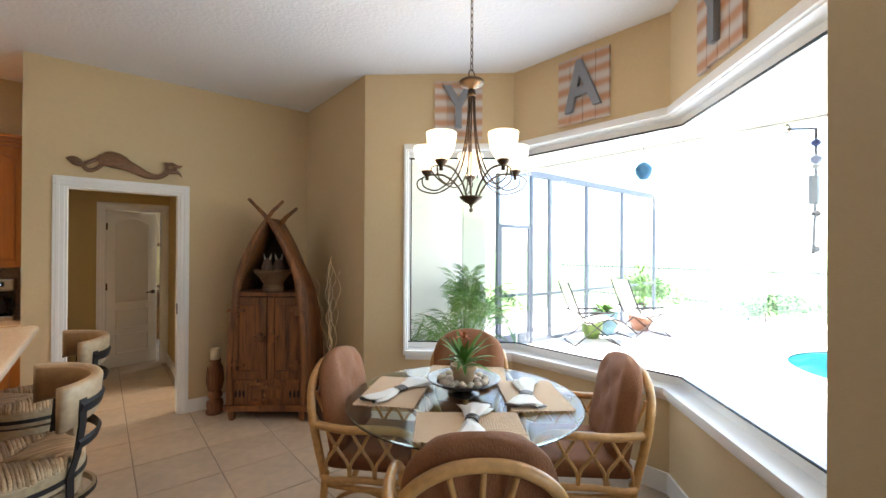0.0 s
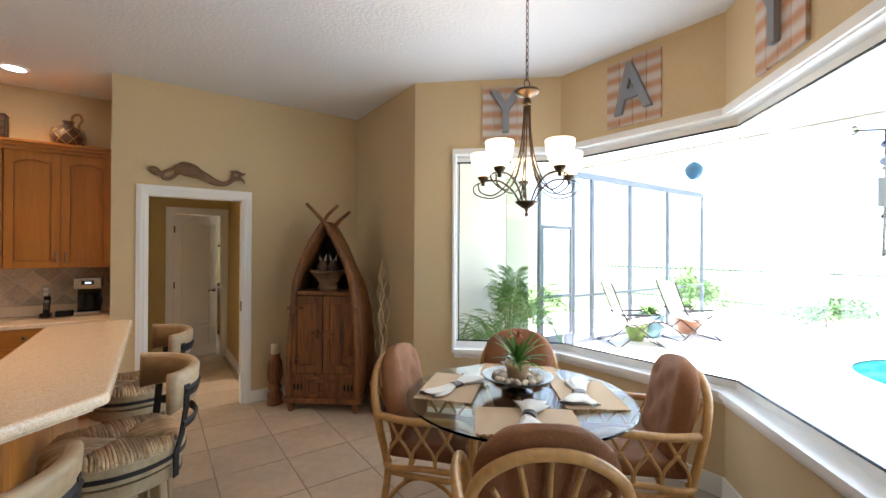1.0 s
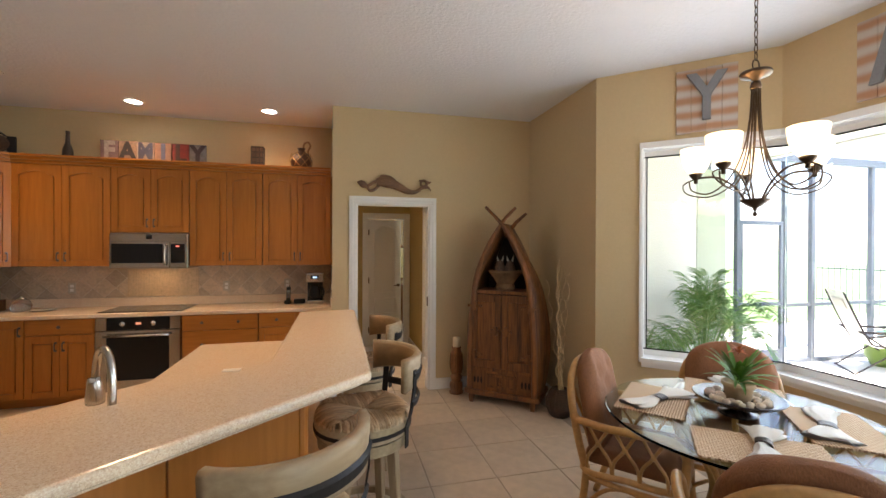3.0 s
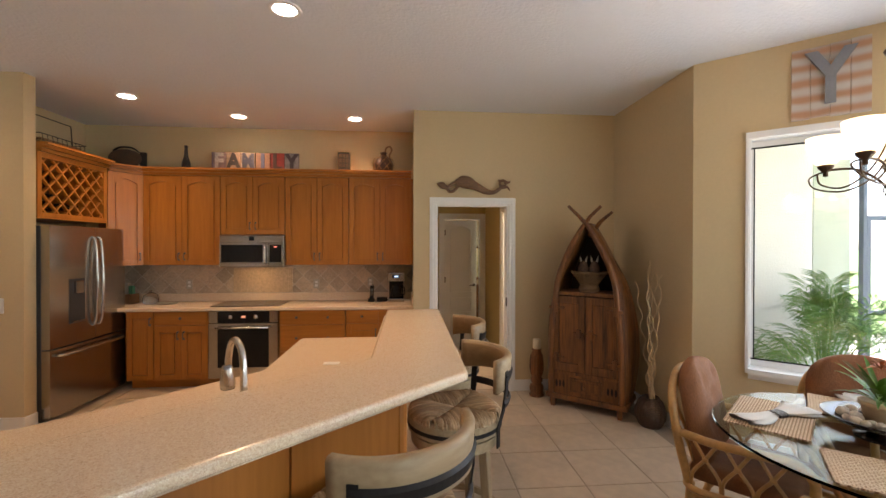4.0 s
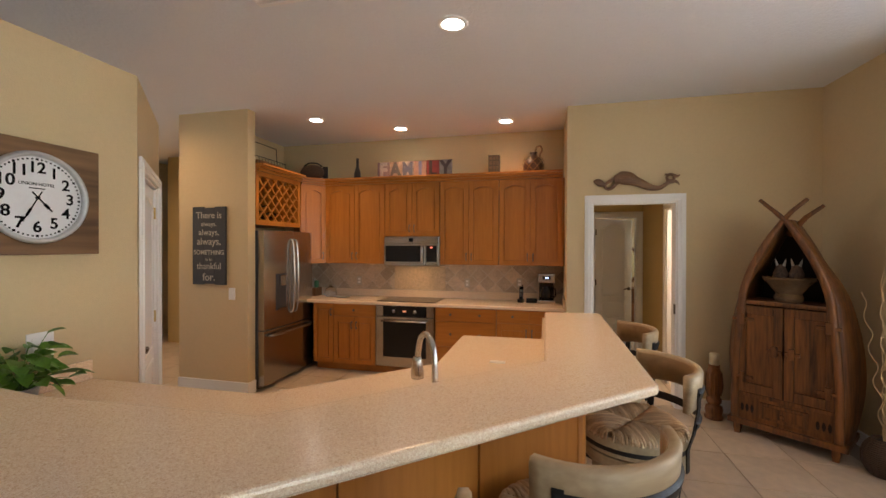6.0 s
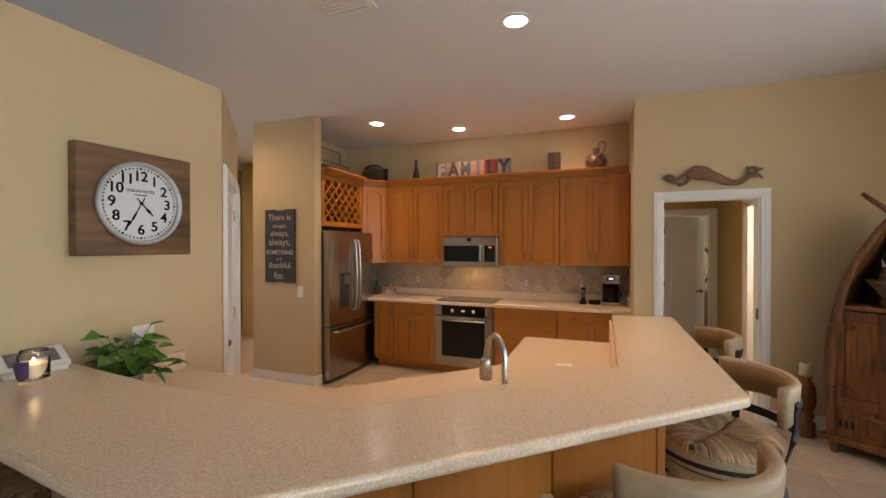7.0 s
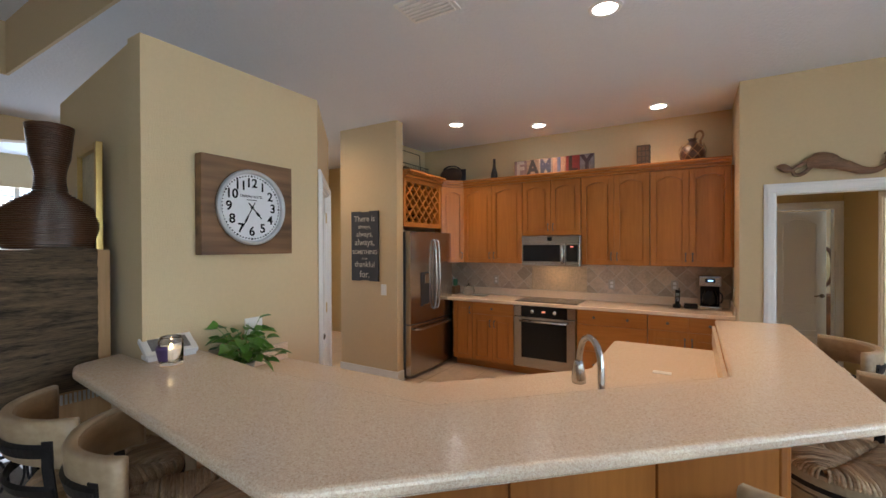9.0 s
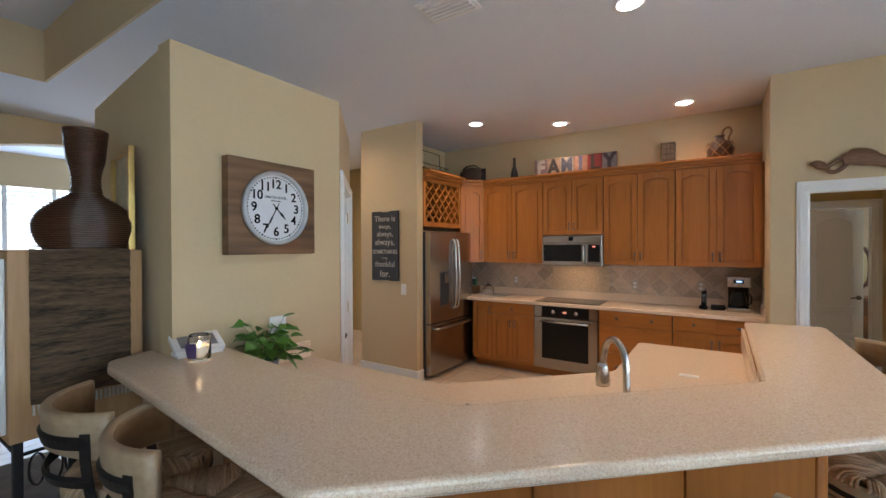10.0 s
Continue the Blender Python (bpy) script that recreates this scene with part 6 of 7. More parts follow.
        hgt = 0.015 + 0.007 * min(1, waist / 0.4)
        row = []
        for k in range(K):
            a = 2 * math.pi * k / K
            ripple = 1 + 0.22 * math.sin(6 * a + 1.3 + 2 * u) * min(1, waist / 0.15) + 0.07 * math.sin(9 * a + 7 * u)
            row.append(bm.verts.new((w * ripple * math.cos(a) + 0.008 * math.sin(9 * u), y + 0.012 * math.sin(3 * a + u * 4), max(0.001, hgt + hgt * ripple * math.sin(a)))))
        rows.append(row)
    for a, b in zip(rows, rows[1:]):
        for k in range(K):
            bm.faces.new((a[k], a[(k + 1) % K], b[(k + 1) % K], b[k]))
    bm.faces.new(rows[0][::-1])
    bm.faces.new(rows[-1])
    bmesh.ops.recalc_face_normals(bm, faces=bm.faces[:])
    part("cloth", bm, M_CLOTH, t, "", True)
    rg = bmesh.new()
    for j in range(4):
        tube([(0.024 * math.cos(a), -0.008 + 0.010 * j, 0.019 + 0.021 * math.sin(a)) for a in [2 * math.pi * i / 20 for i in range(20)]], 0.005, 6, rg, closed=True)
    part("ring", rg, mat("dark_pewter", (0.10, 0.085, 0.075), 0.35, 0.8, var=0.3, scale=60), t, "dark pewter napkin ring", True)
    return t


first_mat = first_nap = None
for ang, dist, nap_turn, side in ((-129, 0.40, -10, 0.02), (131, 0.38, 62, 0.0), (-37, 0.37, 75, -0.02), (45, 0.40, 20, 0.03)):
    a = radians(ang)
    mm = pose(TX + dist * math.cos(a), TY + dist * math.sin(a), TZ + 0.0015, 0, 0, ang + 90)
    nm = pose(TX + (dist - 0.02) * math.cos(a) + side, TY + (dist - 0.02) * math.sin(a), TZ + 0.0105, 0, 0, ang + 90 + nap_turn) @ Matrix.Diagonal((1.12, 1.22, 0.72, 1))
    if first_mat is None:
        first_mat, first_nap = make_mat(mm), make_napkin(nm)
    else:
        copy_thing(first_mat, mm)
        copy_thing(first_nap, nm)

# centrepiece
bo = thing("footed_bowl", "shallow dark wooden footed bowl on the table", "bowl", pose(2.12, 1.325, TZ + 0.001))
part("dish", lathe([(0, 0.045), (0.07, 0.047), (0.14, 0.060), (0.195, 0.088), (0.200, 0.094), (0.192, 0.096), (0.13, 0.072), (0.06, 0.060), (0, 0.058)], 48), mat("ebony_lacquer", (0.022, 0.013, 0.010), 0.22, var=0.3, scale=10), bo, "", True)
part("foot", lathe([(0, 0), (0.085, 0), (0.088, 0.010), (0.05, 0.02), (0.038, 0.045), (0, 0.046)], 32), mat("ebony_foot", (0.022, 0.013, 0.010), 0.25, var=0.3, scale=10), bo, "", True)
rng = random.Random(11)
M_STONE = mat("river_pebble", (0.70, 0.58, 0.46), 0.6, var=0.3, scale=25, fine=90, random_tint=0.25)
k = 0
for ring_r, cnt in ((0.080, 11), (0.122, 16)):
    for i in range(cnt):
        a = 2 * math.pi * (i + rng.uniform(-0.25, 0.25)) / cnt
        s = rng.uniform(0.016, 0.025)
        z = 0.066 + (0.010 if ring_r > 0.1 else 0.004) + (0.016 if ring_r > 0.14 else 0) + s * 0.65
        bm = bmesh.new()
        bmesh.ops.create_icosphere(bm, subdivisions=2, radius=s)
        for v in bm.verts:
            v.co *= 1 + 0.16 * noise.noise(v.co * 60 + Vector((k, 0, 0)))
            v.co.z *= 0.75
        o = link("pebble", bm, M_STONE, True)
        o.matrix_basis = pose(2.12 + ring_r * math.cos(a), 1.325 + ring_r * math.sin(a), TZ + z - 0.004, 0, 0, rng.uniform(0, 360))
        tagged(o, "pale tan rounded pebble lying in the dark bowl", "pebble", "pebbles in the bowl")
        k += 1
br = thing("bromeliad", "green bromeliad with orange bloom in a clay pot", "potted plant", pose(2.12, 1.325, TZ + 0.060) @ Matrix.Scale(1.18, 4))
part("pot", lathe([(0, 0), (0.042, 0), (0.055, 0.07), (0.062, 0.072), (0.062, 0.088), (0.054, 0.088), (0.050, 0.078), (0, 0.075)], 28), mat("pale_clay", (0.62, 0.44, 0.26), 0.7, var=0.12, scale=14), br, "pale clay pot", True)
lf = bmesh.new()
for i in range(46):
    a, lay = rng.uniform(0, 6.28), i / 46
    leaf_blade(lf, (0.008 * math.cos(a), 0.008 * math.sin(a), 0.08 + 0.03 * lay), (math.cos(a), math.sin(a), 0.45 + 1.5 * lay), (0, 0, 1), rng.uniform(0.14, 0.21), rng.uniform(0.016, 0.023), 0.42 * (1 - lay) + 0.12, 6)
part("leaves", lf, M_LEAF, br, "", True)
fl = bmesh.new()
for i in range(22):
    a, e = rng.uniform(0, 6.28), rng.uniform(0.1, 1.6)
    leaf_blade(fl, (0, 0, 0.205 + 0.02 * (i / 22)), (math.cos(a), math.sin(a), e), (0, 0, 1), rng.uniform(0.035, 0.06), 0.011, 0.3, 3)
part("bloom", fl, mat("orange_bract", (0.55, 0.16, 0.04), 0.5, var=0.25, scale=60), br, "orange bloom", True)

# ---- chandelier ----
CX, CY = 2.01, 1.155
ch = thing("chandelier", "dark bronze five-arm chandelier with glowing alabaster shades", "chandelier", pose(CX, CY, 1.8) @ Matrix.Diagonal((0.89, 0.89, 0.94, 1)) @ pose(0, 0, -1.8))
part("bottom_dish", lathe([(0, 1.745), (0.008, 1.75), (0.010, 1.762), (0.030, 1.772), (0.062, 1.795), (0.066, 1.805), (0.055, 1.806), (0, 1.80)], 28), M_BRONZE, ch, "", True)
part("finial", lathe([(0, 1.72), (0.010, 1.727), (0.011, 1.737), (0.006, 1.745), (0, 1.746)], 14), M_BRONZE, ch, "", True)
part("top_dish", lathe([(0, 2.375), (0.018, 2.378), (0.024, 2.388), (0.066, 2.400), (0.072, 2.412), (0.068, 2.420), (0.03, 2.425), (0, 2.430)], 32), M_BRONZE, ch, "", True)
part("collar", lathe([(0, 2.335), (0.022, 2.335), (0.026, 2.345), (0.020, 2.372), (0, 2.376)], 20), M_BRONZE, ch, "", True)
part("loop", tube([(0.022 * math.cos(a), 0, 2.452 + 0.028 * math.sin(a)) for a in [2 * math.pi * i / 16 for i in range(16)]], 0.0035, 6, closed=True), M_BRONZE, ch)
M_SHADE = glow_mat("alabaster_shade", (1.0, 0.80, 0.48), 0.6)
for k in range(5):
    a = radians(120 + 72 * k)
    c, s = math.cos(a), math.sin(a)
    P = lambda r, z, d=0.0: (r * c - d * s, r * s + d * c, z)
    part("hanger", tube(smooth_path([P(0.016, 2.34), P(0.024, 2.20), P(0.05, 2.05), P(0.11, 1.92), P(0.20, 1.85), P(0.285, 1.87), P(0.30, 1.92)], 7), 0.0042, 7), M_BRONZE, ch, "", True)
    part("hanger", tube(smooth_path([P(0.014, 2.34, 0.012), P(0.02, 2.20, 0.012), P(0.04, 2.02, 0.015), P(0.09, 1.89, 0.02), P(0.19, 1.83, 0.03), P(0.30, 1.85, 0.02), P(0.335, 1.90, -0.01), P(0.30, 1.925, -0.015), P(0.26, 1.93, 0.0)], 7), 0.0038, 7), M_BRONZE, ch, "", True)
    part("arm", tube(smooth_path([P(0.04, 1.80), P(0.085, 1.87), P(0.16, 1.925), P(0.235, 1.935), P(0.268, 1.93)], 7), 0.0055, 8), M_BRONZE, ch, "", True)
    m = Matrix.Translation((0.268 * c, 0.268 * s, 0))
    part("cup", lathe([(0, 1.905), (0.011, 1.908), (0.010, 1.925), (0.030, 1.945), (0.034, 1.957), (0.028, 1.960), (0, 1.958)], 20, m=m), M_BRONZE, ch, "", True)
    part("shade", lathe([(0.024, 1.961), (0.040, 1.966), (0.060, 1.995), (0.072, 2.035), (0.078, 2.085), (0.076, 2.088), (0.069, 2.038), (0.056, 1.999), (0.036, 1.972), (0.020, 1.966)], 28, m=m), M_SHADE, ch, "glowing cream alabaster glass shade", True)
    d = bpy.data.lights.new("chandelier_bulb", "POINT")
    d.energy, d.color, d.shadow_soft_size = 0.4, WARM, 0.03
    o = new("chandelier_bulb", d)
    o.location = (CX + 0.2385 * c, CY + 0.2385 * s, 2.092)
for i in range(18):
    z0 = 2.478 + 0.0365 * i
    pts = [(0.008 * math.cos(a), 0.0, 0.022 * math.sin(a)) for a in [2 * math.pi * j / 12 for j in range(12)]]
    rot = Matrix.Rotation(radians(90 * (i % 2)), 4, "Z")
    part("chain_link", tube([rot @ Vector(p) + Vector((0, 0, z0 + 0.018)) for p in pts], 0.0028, 5, closed=True), M_BRONZE, ch)
part("canopy", lathe([(0, 3.13), (0.02, 3.125), (0.055, 3.135), (0.062, 3.144), (0, 3.1445)], 24), M_BRONZE, ch, "", True)


# ---- letters on the bay ----
def stripe_board(m, ch_, label, tilt=0):
    t = thing("letter_plaque", label, "wall letter", m, "letter plaques above the window")
    rngb = random.Random(ch_ + label)
    wv = wave_mat("washed_stripes", (0.47, 0.26, 0.155), (0.56, 0.52, 0.49), 3.0, "Z", 0.8, 0.1, 1.6, 2.0, 0.2)
    for k in range(4):
        part("board", bx((-0.205 + 0.103 * k, -0.022, -0.25 + rngb.uniform(-0.006, 0.006)), (-0.105 + 0.103 * k, -0.001, 0.25 + rngb.uniform(-0.006, 0.006)), 0.003), wv, t)
    letters("letter", ch_, 0.50, 0.016, M_GALV, t, pose(0, -0.040, 0.0) @ Matrix.Rotation(radians(tilt), 4, "Y") @ Matrix.Diagonal((0.77, 1, 1, 1)), 0.012, "grey galvanised metal letter")
    return t


def on_bay(i, s, z):
    """A pose on a side of the bay, s metres along it, facing into the room."""
    p, q = Vector(BAY[i]), Vector(BAY[i + 1])
    e = (q - p).normalized()
    return pose(p.x + e.x * s, p.y + e.y * s, z, 0, 0, math.degrees(math.atan2(e.y, e.x)))


stripe_board(on_bay(0, 0.815, 2.745), "Y", "grey metal letter Y on a coral striped plank plaque")
stripe_board(on_bay(1, 0.655, 2.745), "A", "grey metal letter A on a coral striped plank plaque", -4)
stripe_board(on_bay(2, 0.585, 2.745), "Y", "grey metal letter Y on a coral striped plank plaque")

# ---- boat cabinet ----
BC = pose(1.755, 3.55, 0, 0, 0, -39)
bt = thing("boat_cabinet", "dark teak cabinet shaped like an upended boat with crossed prow", "cabinet", BC)
half = lambda z: 0.352 if z < 0.45 else (0.352 - 0.050 * ((z - 0.45) / 0.70) ** 1.4 if z < 1.15 else max(0.004, 0.302 * (1 - ((z - 1.15) / 0.70) ** 1.55)))
depth = lambda z: 0.40 if z < 0.5 else max(0.05, 0.40 - 0.10 * ((z - 0.5) / 1.3) ** 1.5)
# curved side ribs, thick boards that follow the hull
for s in (-1, 1):
    bm = bmesh.new()
    rows = []
    for i in range(25):
        z = 0.10 + 1.72 * i / 24
        h0, d0 = half(z), depth(z)
        w_ = 0.045
        bulge = 0.10 * math.sin(math.pi * min(1, z / 1.5))
        rows.append([bm.verts.new((s * x, y, z)) for x, y in ((h0, -0.012), (h0 + 0.005 + bulge, d0 * 0.5), (h0 * 0.9, d0), (max(h0 - w_, 0.0) * 0.9, d0), (max(h0 + bulge - w_, 0.0), d0 * 0.5), (max(h0 - w_, 0.0), -0.012))])
    for a, b in zip(rows, rows[1:]):
        for k in range(6):
            bm.faces.new((a[k], a[(k + 1) % 6], b[(k + 1) % 6], b[k]))
    bm.faces.new(rows[0][::-1])
    bm.faces.new(rows[-1])
    bmesh.ops.recalc_face_normals(bm, faces=bm.faces[:])
    part("hull_side", bm, M_DARKWOOD, bt, "", True)
    # front stem strips that cross at the prow
    pth = [(s * (half(z) - 0.018), -0.016, z) for z in [0.14 + 1.66 * i / 30 for i in range(31)]] + [(-s * 0.05, -0.03 - 0.02 * (s > 0), 1.88), (-s * 0.15, -0.045 - 0.02 * (s > 0), 1.985 if s > 0 else 1.97)]
    part("stem", tube(pth, lambda u: 0.030 if u < 0.85 else 0.030 - 0.016 * (u - 0.85) / 0.15, 8), M_DARKWOOD, bt, "", True)
part("rear_stem", tube([(-0.02, 0.20, 1.70), (0.10, 0.16, 1.84), (0.21, 0.14, 1.925)], lambda u: 0.026 - 0.012 * u, 8), M_DARKWOOD, bt, "", True)
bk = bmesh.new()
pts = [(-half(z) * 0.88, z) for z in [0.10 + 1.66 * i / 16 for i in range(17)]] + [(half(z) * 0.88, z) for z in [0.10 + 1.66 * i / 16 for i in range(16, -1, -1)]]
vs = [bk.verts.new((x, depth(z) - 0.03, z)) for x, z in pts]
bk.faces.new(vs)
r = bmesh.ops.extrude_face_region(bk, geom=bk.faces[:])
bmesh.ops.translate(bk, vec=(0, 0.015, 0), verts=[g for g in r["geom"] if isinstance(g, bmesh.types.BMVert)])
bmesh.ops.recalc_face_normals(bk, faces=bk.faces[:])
# back board far darker than the teak round it
part("back_board", bk, mat("dark_inside", (0.02, 0.011, 0.007), 0.8, var=0.3, scale=6), bt, "nearly black inside board")
part("shelf", bx((-0.295, -0.018, 1.115), (0.295, 0.33, 1.150), 0.006), M_DARKWOOD, bt)
part("plinth", bx((-0.385, -0.035, 0.085), (0.385, 0.40, 0.135), 0.008), M_DARKWOOD, bt)
for x in (-0.345, 0.285):
    for y in (-0.03, 0.33):
        part("foot", lathe([(0, 0), (0.026, 0), (0.036, 0.05), (0.036, 0.086), (0, 0.086)], 4, m=Matrix.Translation((x + 0.03, y + 0.03, 0)) @ Matrix.Rotation(radians(45), 4, "Z")), M_DARKWOOD, bt)
part("front_frame", bx((-0.335, -0.004, 0.135), (0.335, 0.012, 0.345), 0.004), M_DARKWOOD, bt)
part("mid_rail", bx((-0.335, -0.012, 0.335), (0.335, 0.012, 0.365), 0.005), M_DARKWOOD, bt)
dr = part("drawer", bx((-0.155, -0.022, 0.175), (0.155, -0.003, 0.310), 0.006), M_DARKWOOD, bt)
part("drawer_panel", bx((-0.125, -0.028, 0.200), (0.125, -0.021, 0.285), 0.005), M_DARKWOOD, dr)
part("drawer_knob", lathe([(0, 0), (0.008, 0), (0.008, 0.012), (0.017, 0.02), (0.014, 0.03), (0, 0.032)], 14, m=pose(0, -0.027, 0.243, 90, 0, 0)), M_DARKWOOD, dr, "", True)
for s in (-1, 1):
    for dx in (-0.035, 0.0, 0.035):
        part("carved_notch", lathe([(0, 0), (0.012, 0.004), (0, 0.006)], 8, m=pose(s * 0.245 + dx, -0.0045, 0.235, 90, 0, 0) @ Matrix.Diagonal((1, 3.0, 1, 1)) @ Matrix.Rotation(radians(s * dx * 300), 4, "Z")), mat("dark_notch", (0.015, 0.008, 0.005), 0.8), bt)
    x0, x1 = (-0.318, -0.004) if s < 0 else (0.004, 0.318)
    dd = bmesh.new()
    z0, z1 = 0.368, 1.105
    st_ = 0.062
    for lo, hi in (((x0, -0.020, z0), (x0 + st_, 0.006, z1)), ((x1 - st_, -0.020, z0), (x1, 0.006, z1)), ((x0 + st_, -0.019, z0), (x1 - st_, 0.006, z0 + 0.08)), ((x0 + st_, -0.019, z1 - 0.07), (x1 - st_, 0.006, z1))):
        box(dd, lo, hi, 0.005)
    o = part("door", dd, M_DARKWOOD, bt)
    part("door_panel", bx((x0 + st_ + 0.001, -0.008, z0 + 0.081), (x1 - st_ - 0.001, 0.004, z1 - 0.071), 0.006), M_DARKWOOD, o)
    for z in (0.50, 0.99):
        xh = x0 + 0.045 if s < 0 else x1 - 0.045
        hb_ = bx((xh - 0.075, -0.042, z - 0.013), (xh + 0.075, -0.018, z + 0.013), 0.006)
        box(hb_, (xh - 0.02, -0.046, z - 0.045), (xh + 0.02, -0.018, z + 0.045), 0.007)
        part("wooden_hinge", hb_, M_DARKWOOD, o, "chunky carved wooden hinge")
    lb = bx((s * 0.012 if s > 0 else -0.11, -0.048, 0.735), (0.11 if s > 0 else -0.012, -0.020, 0.762), 0.006)
    box(lb, (s * 0.055 - 0.022, -0.052, 0.705), (s * 0.055 + 0.022, -0.020, 0.792), 0.008)
    part("latch", lb, M_DARKWOOD, o, "carved wooden latch")
fb = thing("fan_basket", "flared straw basket standing on the cabinet's shelf", "basket", BC @ pose(0, 0.12, 1.151) @ Matrix.Diagonal((1, 1, 0.9, 1)))
part("foot", lathe([(0, 0), (0.085, 0), (0.10, 0.035), (0.085, 0.07), (0, 0.07)], 28), M_STRAW, fb)
fbm = bmesh.new()
for i in range(60):
    a = 2 * math.pi * i / 60
    c, s = math.cos(a), math.sin(a)
    k = 1 + 0.05 * math.sin(i * 2.3)
    tube([(0.075 * c, 0.06 * s, 0.065), (0.12 * c, 0.09 * s, 0.14), (0.17 * c * k, 0.125 * s * k, 0.215 + 0.012 * math.sin(i * 1.7))], 0.0055, 5, fbm)
tagged(part("straw_flare", fbm, M_STRAW, fb), kind="stuff")
part("rim", tube([(0.16 * math.cos(a), 0.118 * math.sin(a), 0.205) for a in [2 * math.pi * i / 30 for i in range(30)]], 0.012, 6, closed=True), M_STRAW, fb)
for x in (-0.055, 0.05):
    rb = thing("small_owl_figure", "small brown feathered figure with pale tufts in the basket", "figurine", BC @ pose(x, 0.12, 1.151 + 0.17), "figures in the basket")
    part("torso", lathe([(0, 0), (0.045, 0.01), (0.052, 0.06), (0.035, 0.10), (0.03, 0.12), (0, 0.135)], 16), mat("brown_feather", (0.12, 0.075, 0.05), 0.9, var=0.5, scale=40), rb, "", True)
    for s in (-1, 1):
        part("tuft", lathe([(0.012, 0), (0.008, 0.04), (0, 0.075)], 8, m=pose(s * 0.02, 0, 0.115, 0, s * 14, 0)), M_CREAM, rb)

# candle stand, twig vase, carved wall figure
cs = thing("candle_stand", "turned reddish wooden floor candlestick with cream candle", "candlestick", pose(1.425, 4.03, 0))
part("stem", lathe([(0, 0), (0.075, 0), (0.078, 0.02), (0.062, 0.035), (0.074, 0.075), (0.068, 0.115), (0.045, 0.13), (0.062, 0.155), (0.062, 0.185), (0.048, 0.20), (0.066, 0.27), (0.068, 0.36), (0.058, 0.44), (0.045, 0.475), (0.05, 0.49), (0.05, 0.50), (0, 0.50)], 28), M_DARKWOOD, cs, "", True)
for i in range(14):
    a = 2 * math.pi * i / 14
    part("carved_rib", tube(smooth_path([(0.052 * math.cos(a), 0.052 * math.sin(a), 0.215), (0.070 * math.cos(a), 0.070 * math.sin(a), 0.30), (0.062 * math.cos(a), 0.062 * math.sin(a), 0.43)], 4), 0.006, 5), M_DARKWOOD, cs)
part("candle", lathe([(0, 0.50), (0.040, 0.501), (0.040, 0.598), (0.036, 0.604), (0, 0.600)], 24), M_WAX, cs, "cream pillar candle", True)
tv = thing("twig_basket", "dark wicker floor basket holding tall curly pale twigs", "basket", pose(2.205, 3.21, 0) @ Matrix.Diagonal((0.82, 0.82, 0.98, 1)))
part("basket", lathe([(0, 0), (0.105, 0.0), (0.145, 0.08), (0.150, 0.14), (0.120, 0.215), (0.085, 0.245), (0.090, 0.262), (0.075, 0.262), (0.07, 0.24), (0, 0.20)], 32), M_WICKER, tv, "", True)
for i in range(18):
    a = 2 * math.pi * i / 18
    part("wicker_rib", tube([(r * math.cos(a), r * math.sin(a), z) for r, z in ((0.110, 0.01), (0.149, 0.08), (0.154, 0.14), (0.124, 0.215), (0.09, 0.248))], 0.006, 5), M_WICKER, tv)
M_TWIG = mat("pale_twig", (0.62, 0.45, 0.25), 0.7, var=0.2, scale=20)
rng = random.Random(3)
for i in range(9):
    a = rng.uniform(0, 6.28)
    topr = rng.uniform(0.04, 0.20)
    hgt = rng.uniform(1.15, 1.50)
    ph = rng.uniform(0, 6)
    pth = []
    for j in range(40):
        u = j / 39
        r = 0.02 + (topr - 0.02) * u ** 1.2
        pth.append((r * math.cos(a) + 0.024 * math.sin(ph + u * 30) * (0.4 + u), r * math.sin(a) * 0.8 - 0.02 + 0.024 * math.cos(ph * 1.3 + u * 27) * (0.4 + u), 0.22 + (hgt - 0.22) * u))
    part("twig", tube(pth, lambda u: 0.0058 - 0.0035 * u, 6), M_TWIG, tv, "pale curly twig", True)
fgm = tube(smooth_path([(0.20, 0, 0.035), (0.27, 0, 0.045), (0.36, 0, 0.030), (0.45, 0, -0.005), (0.53, 0, -0.040), (0.61, 0, -0.048), (0.67, 0, -0.020), (0.70, 0, 0.012)], 7), lambda u: 0.028 + 0.030 * math.exp(-((u - 0.20) / 0.17) ** 2) + 0.012 * math.exp(-((u - 0.48) / 0.16) ** 2) - 0.012 * u, 10)
tube(smooth_path([(0.235, 0, 0.075), (0.275, 0, 0.080), (0.345, 0, 0.070), (0.40, 0, 0.050)], 6), lambda u: 0.014 + 0.018 * math.sin(math.pi * u) ** 0.7, 8, fgm)
tube(smooth_path([(0.24, 0, 0.02), (0.18, 0, -0.035), (0.13, 0, -0.045), (0.11, 0, -0.010), (0.15, 0, 0.020), (0.21, 0, 0.050)], 6), 0.0145, 8, fgm)
tube(smooth_path([(0.0, 0, 0.028), (0.035, 0, 0.022), (0.08, 0, 0.002), (0.125, 0, -0.02)], 6), lambda u: 0.006 + 0.026 * math.sin(math.pi * u) ** 1.5, 8, fgm)
tube([(0.715 + 0.034 * math.cos(a), 0, 0.040 + 0.028 * math.sin(a)) for a in [2 * math.pi * i / 18 for i in range(18)]], 0.013, 8, fgm, closed=True)
tube(smooth_path([(0.70, 0, 0.005), (0.765, 0, 0.005), (0.795, 0, -0.030)], 5), lambda u: 0.019 * (1 - u) + 0.003, 8, fgm)
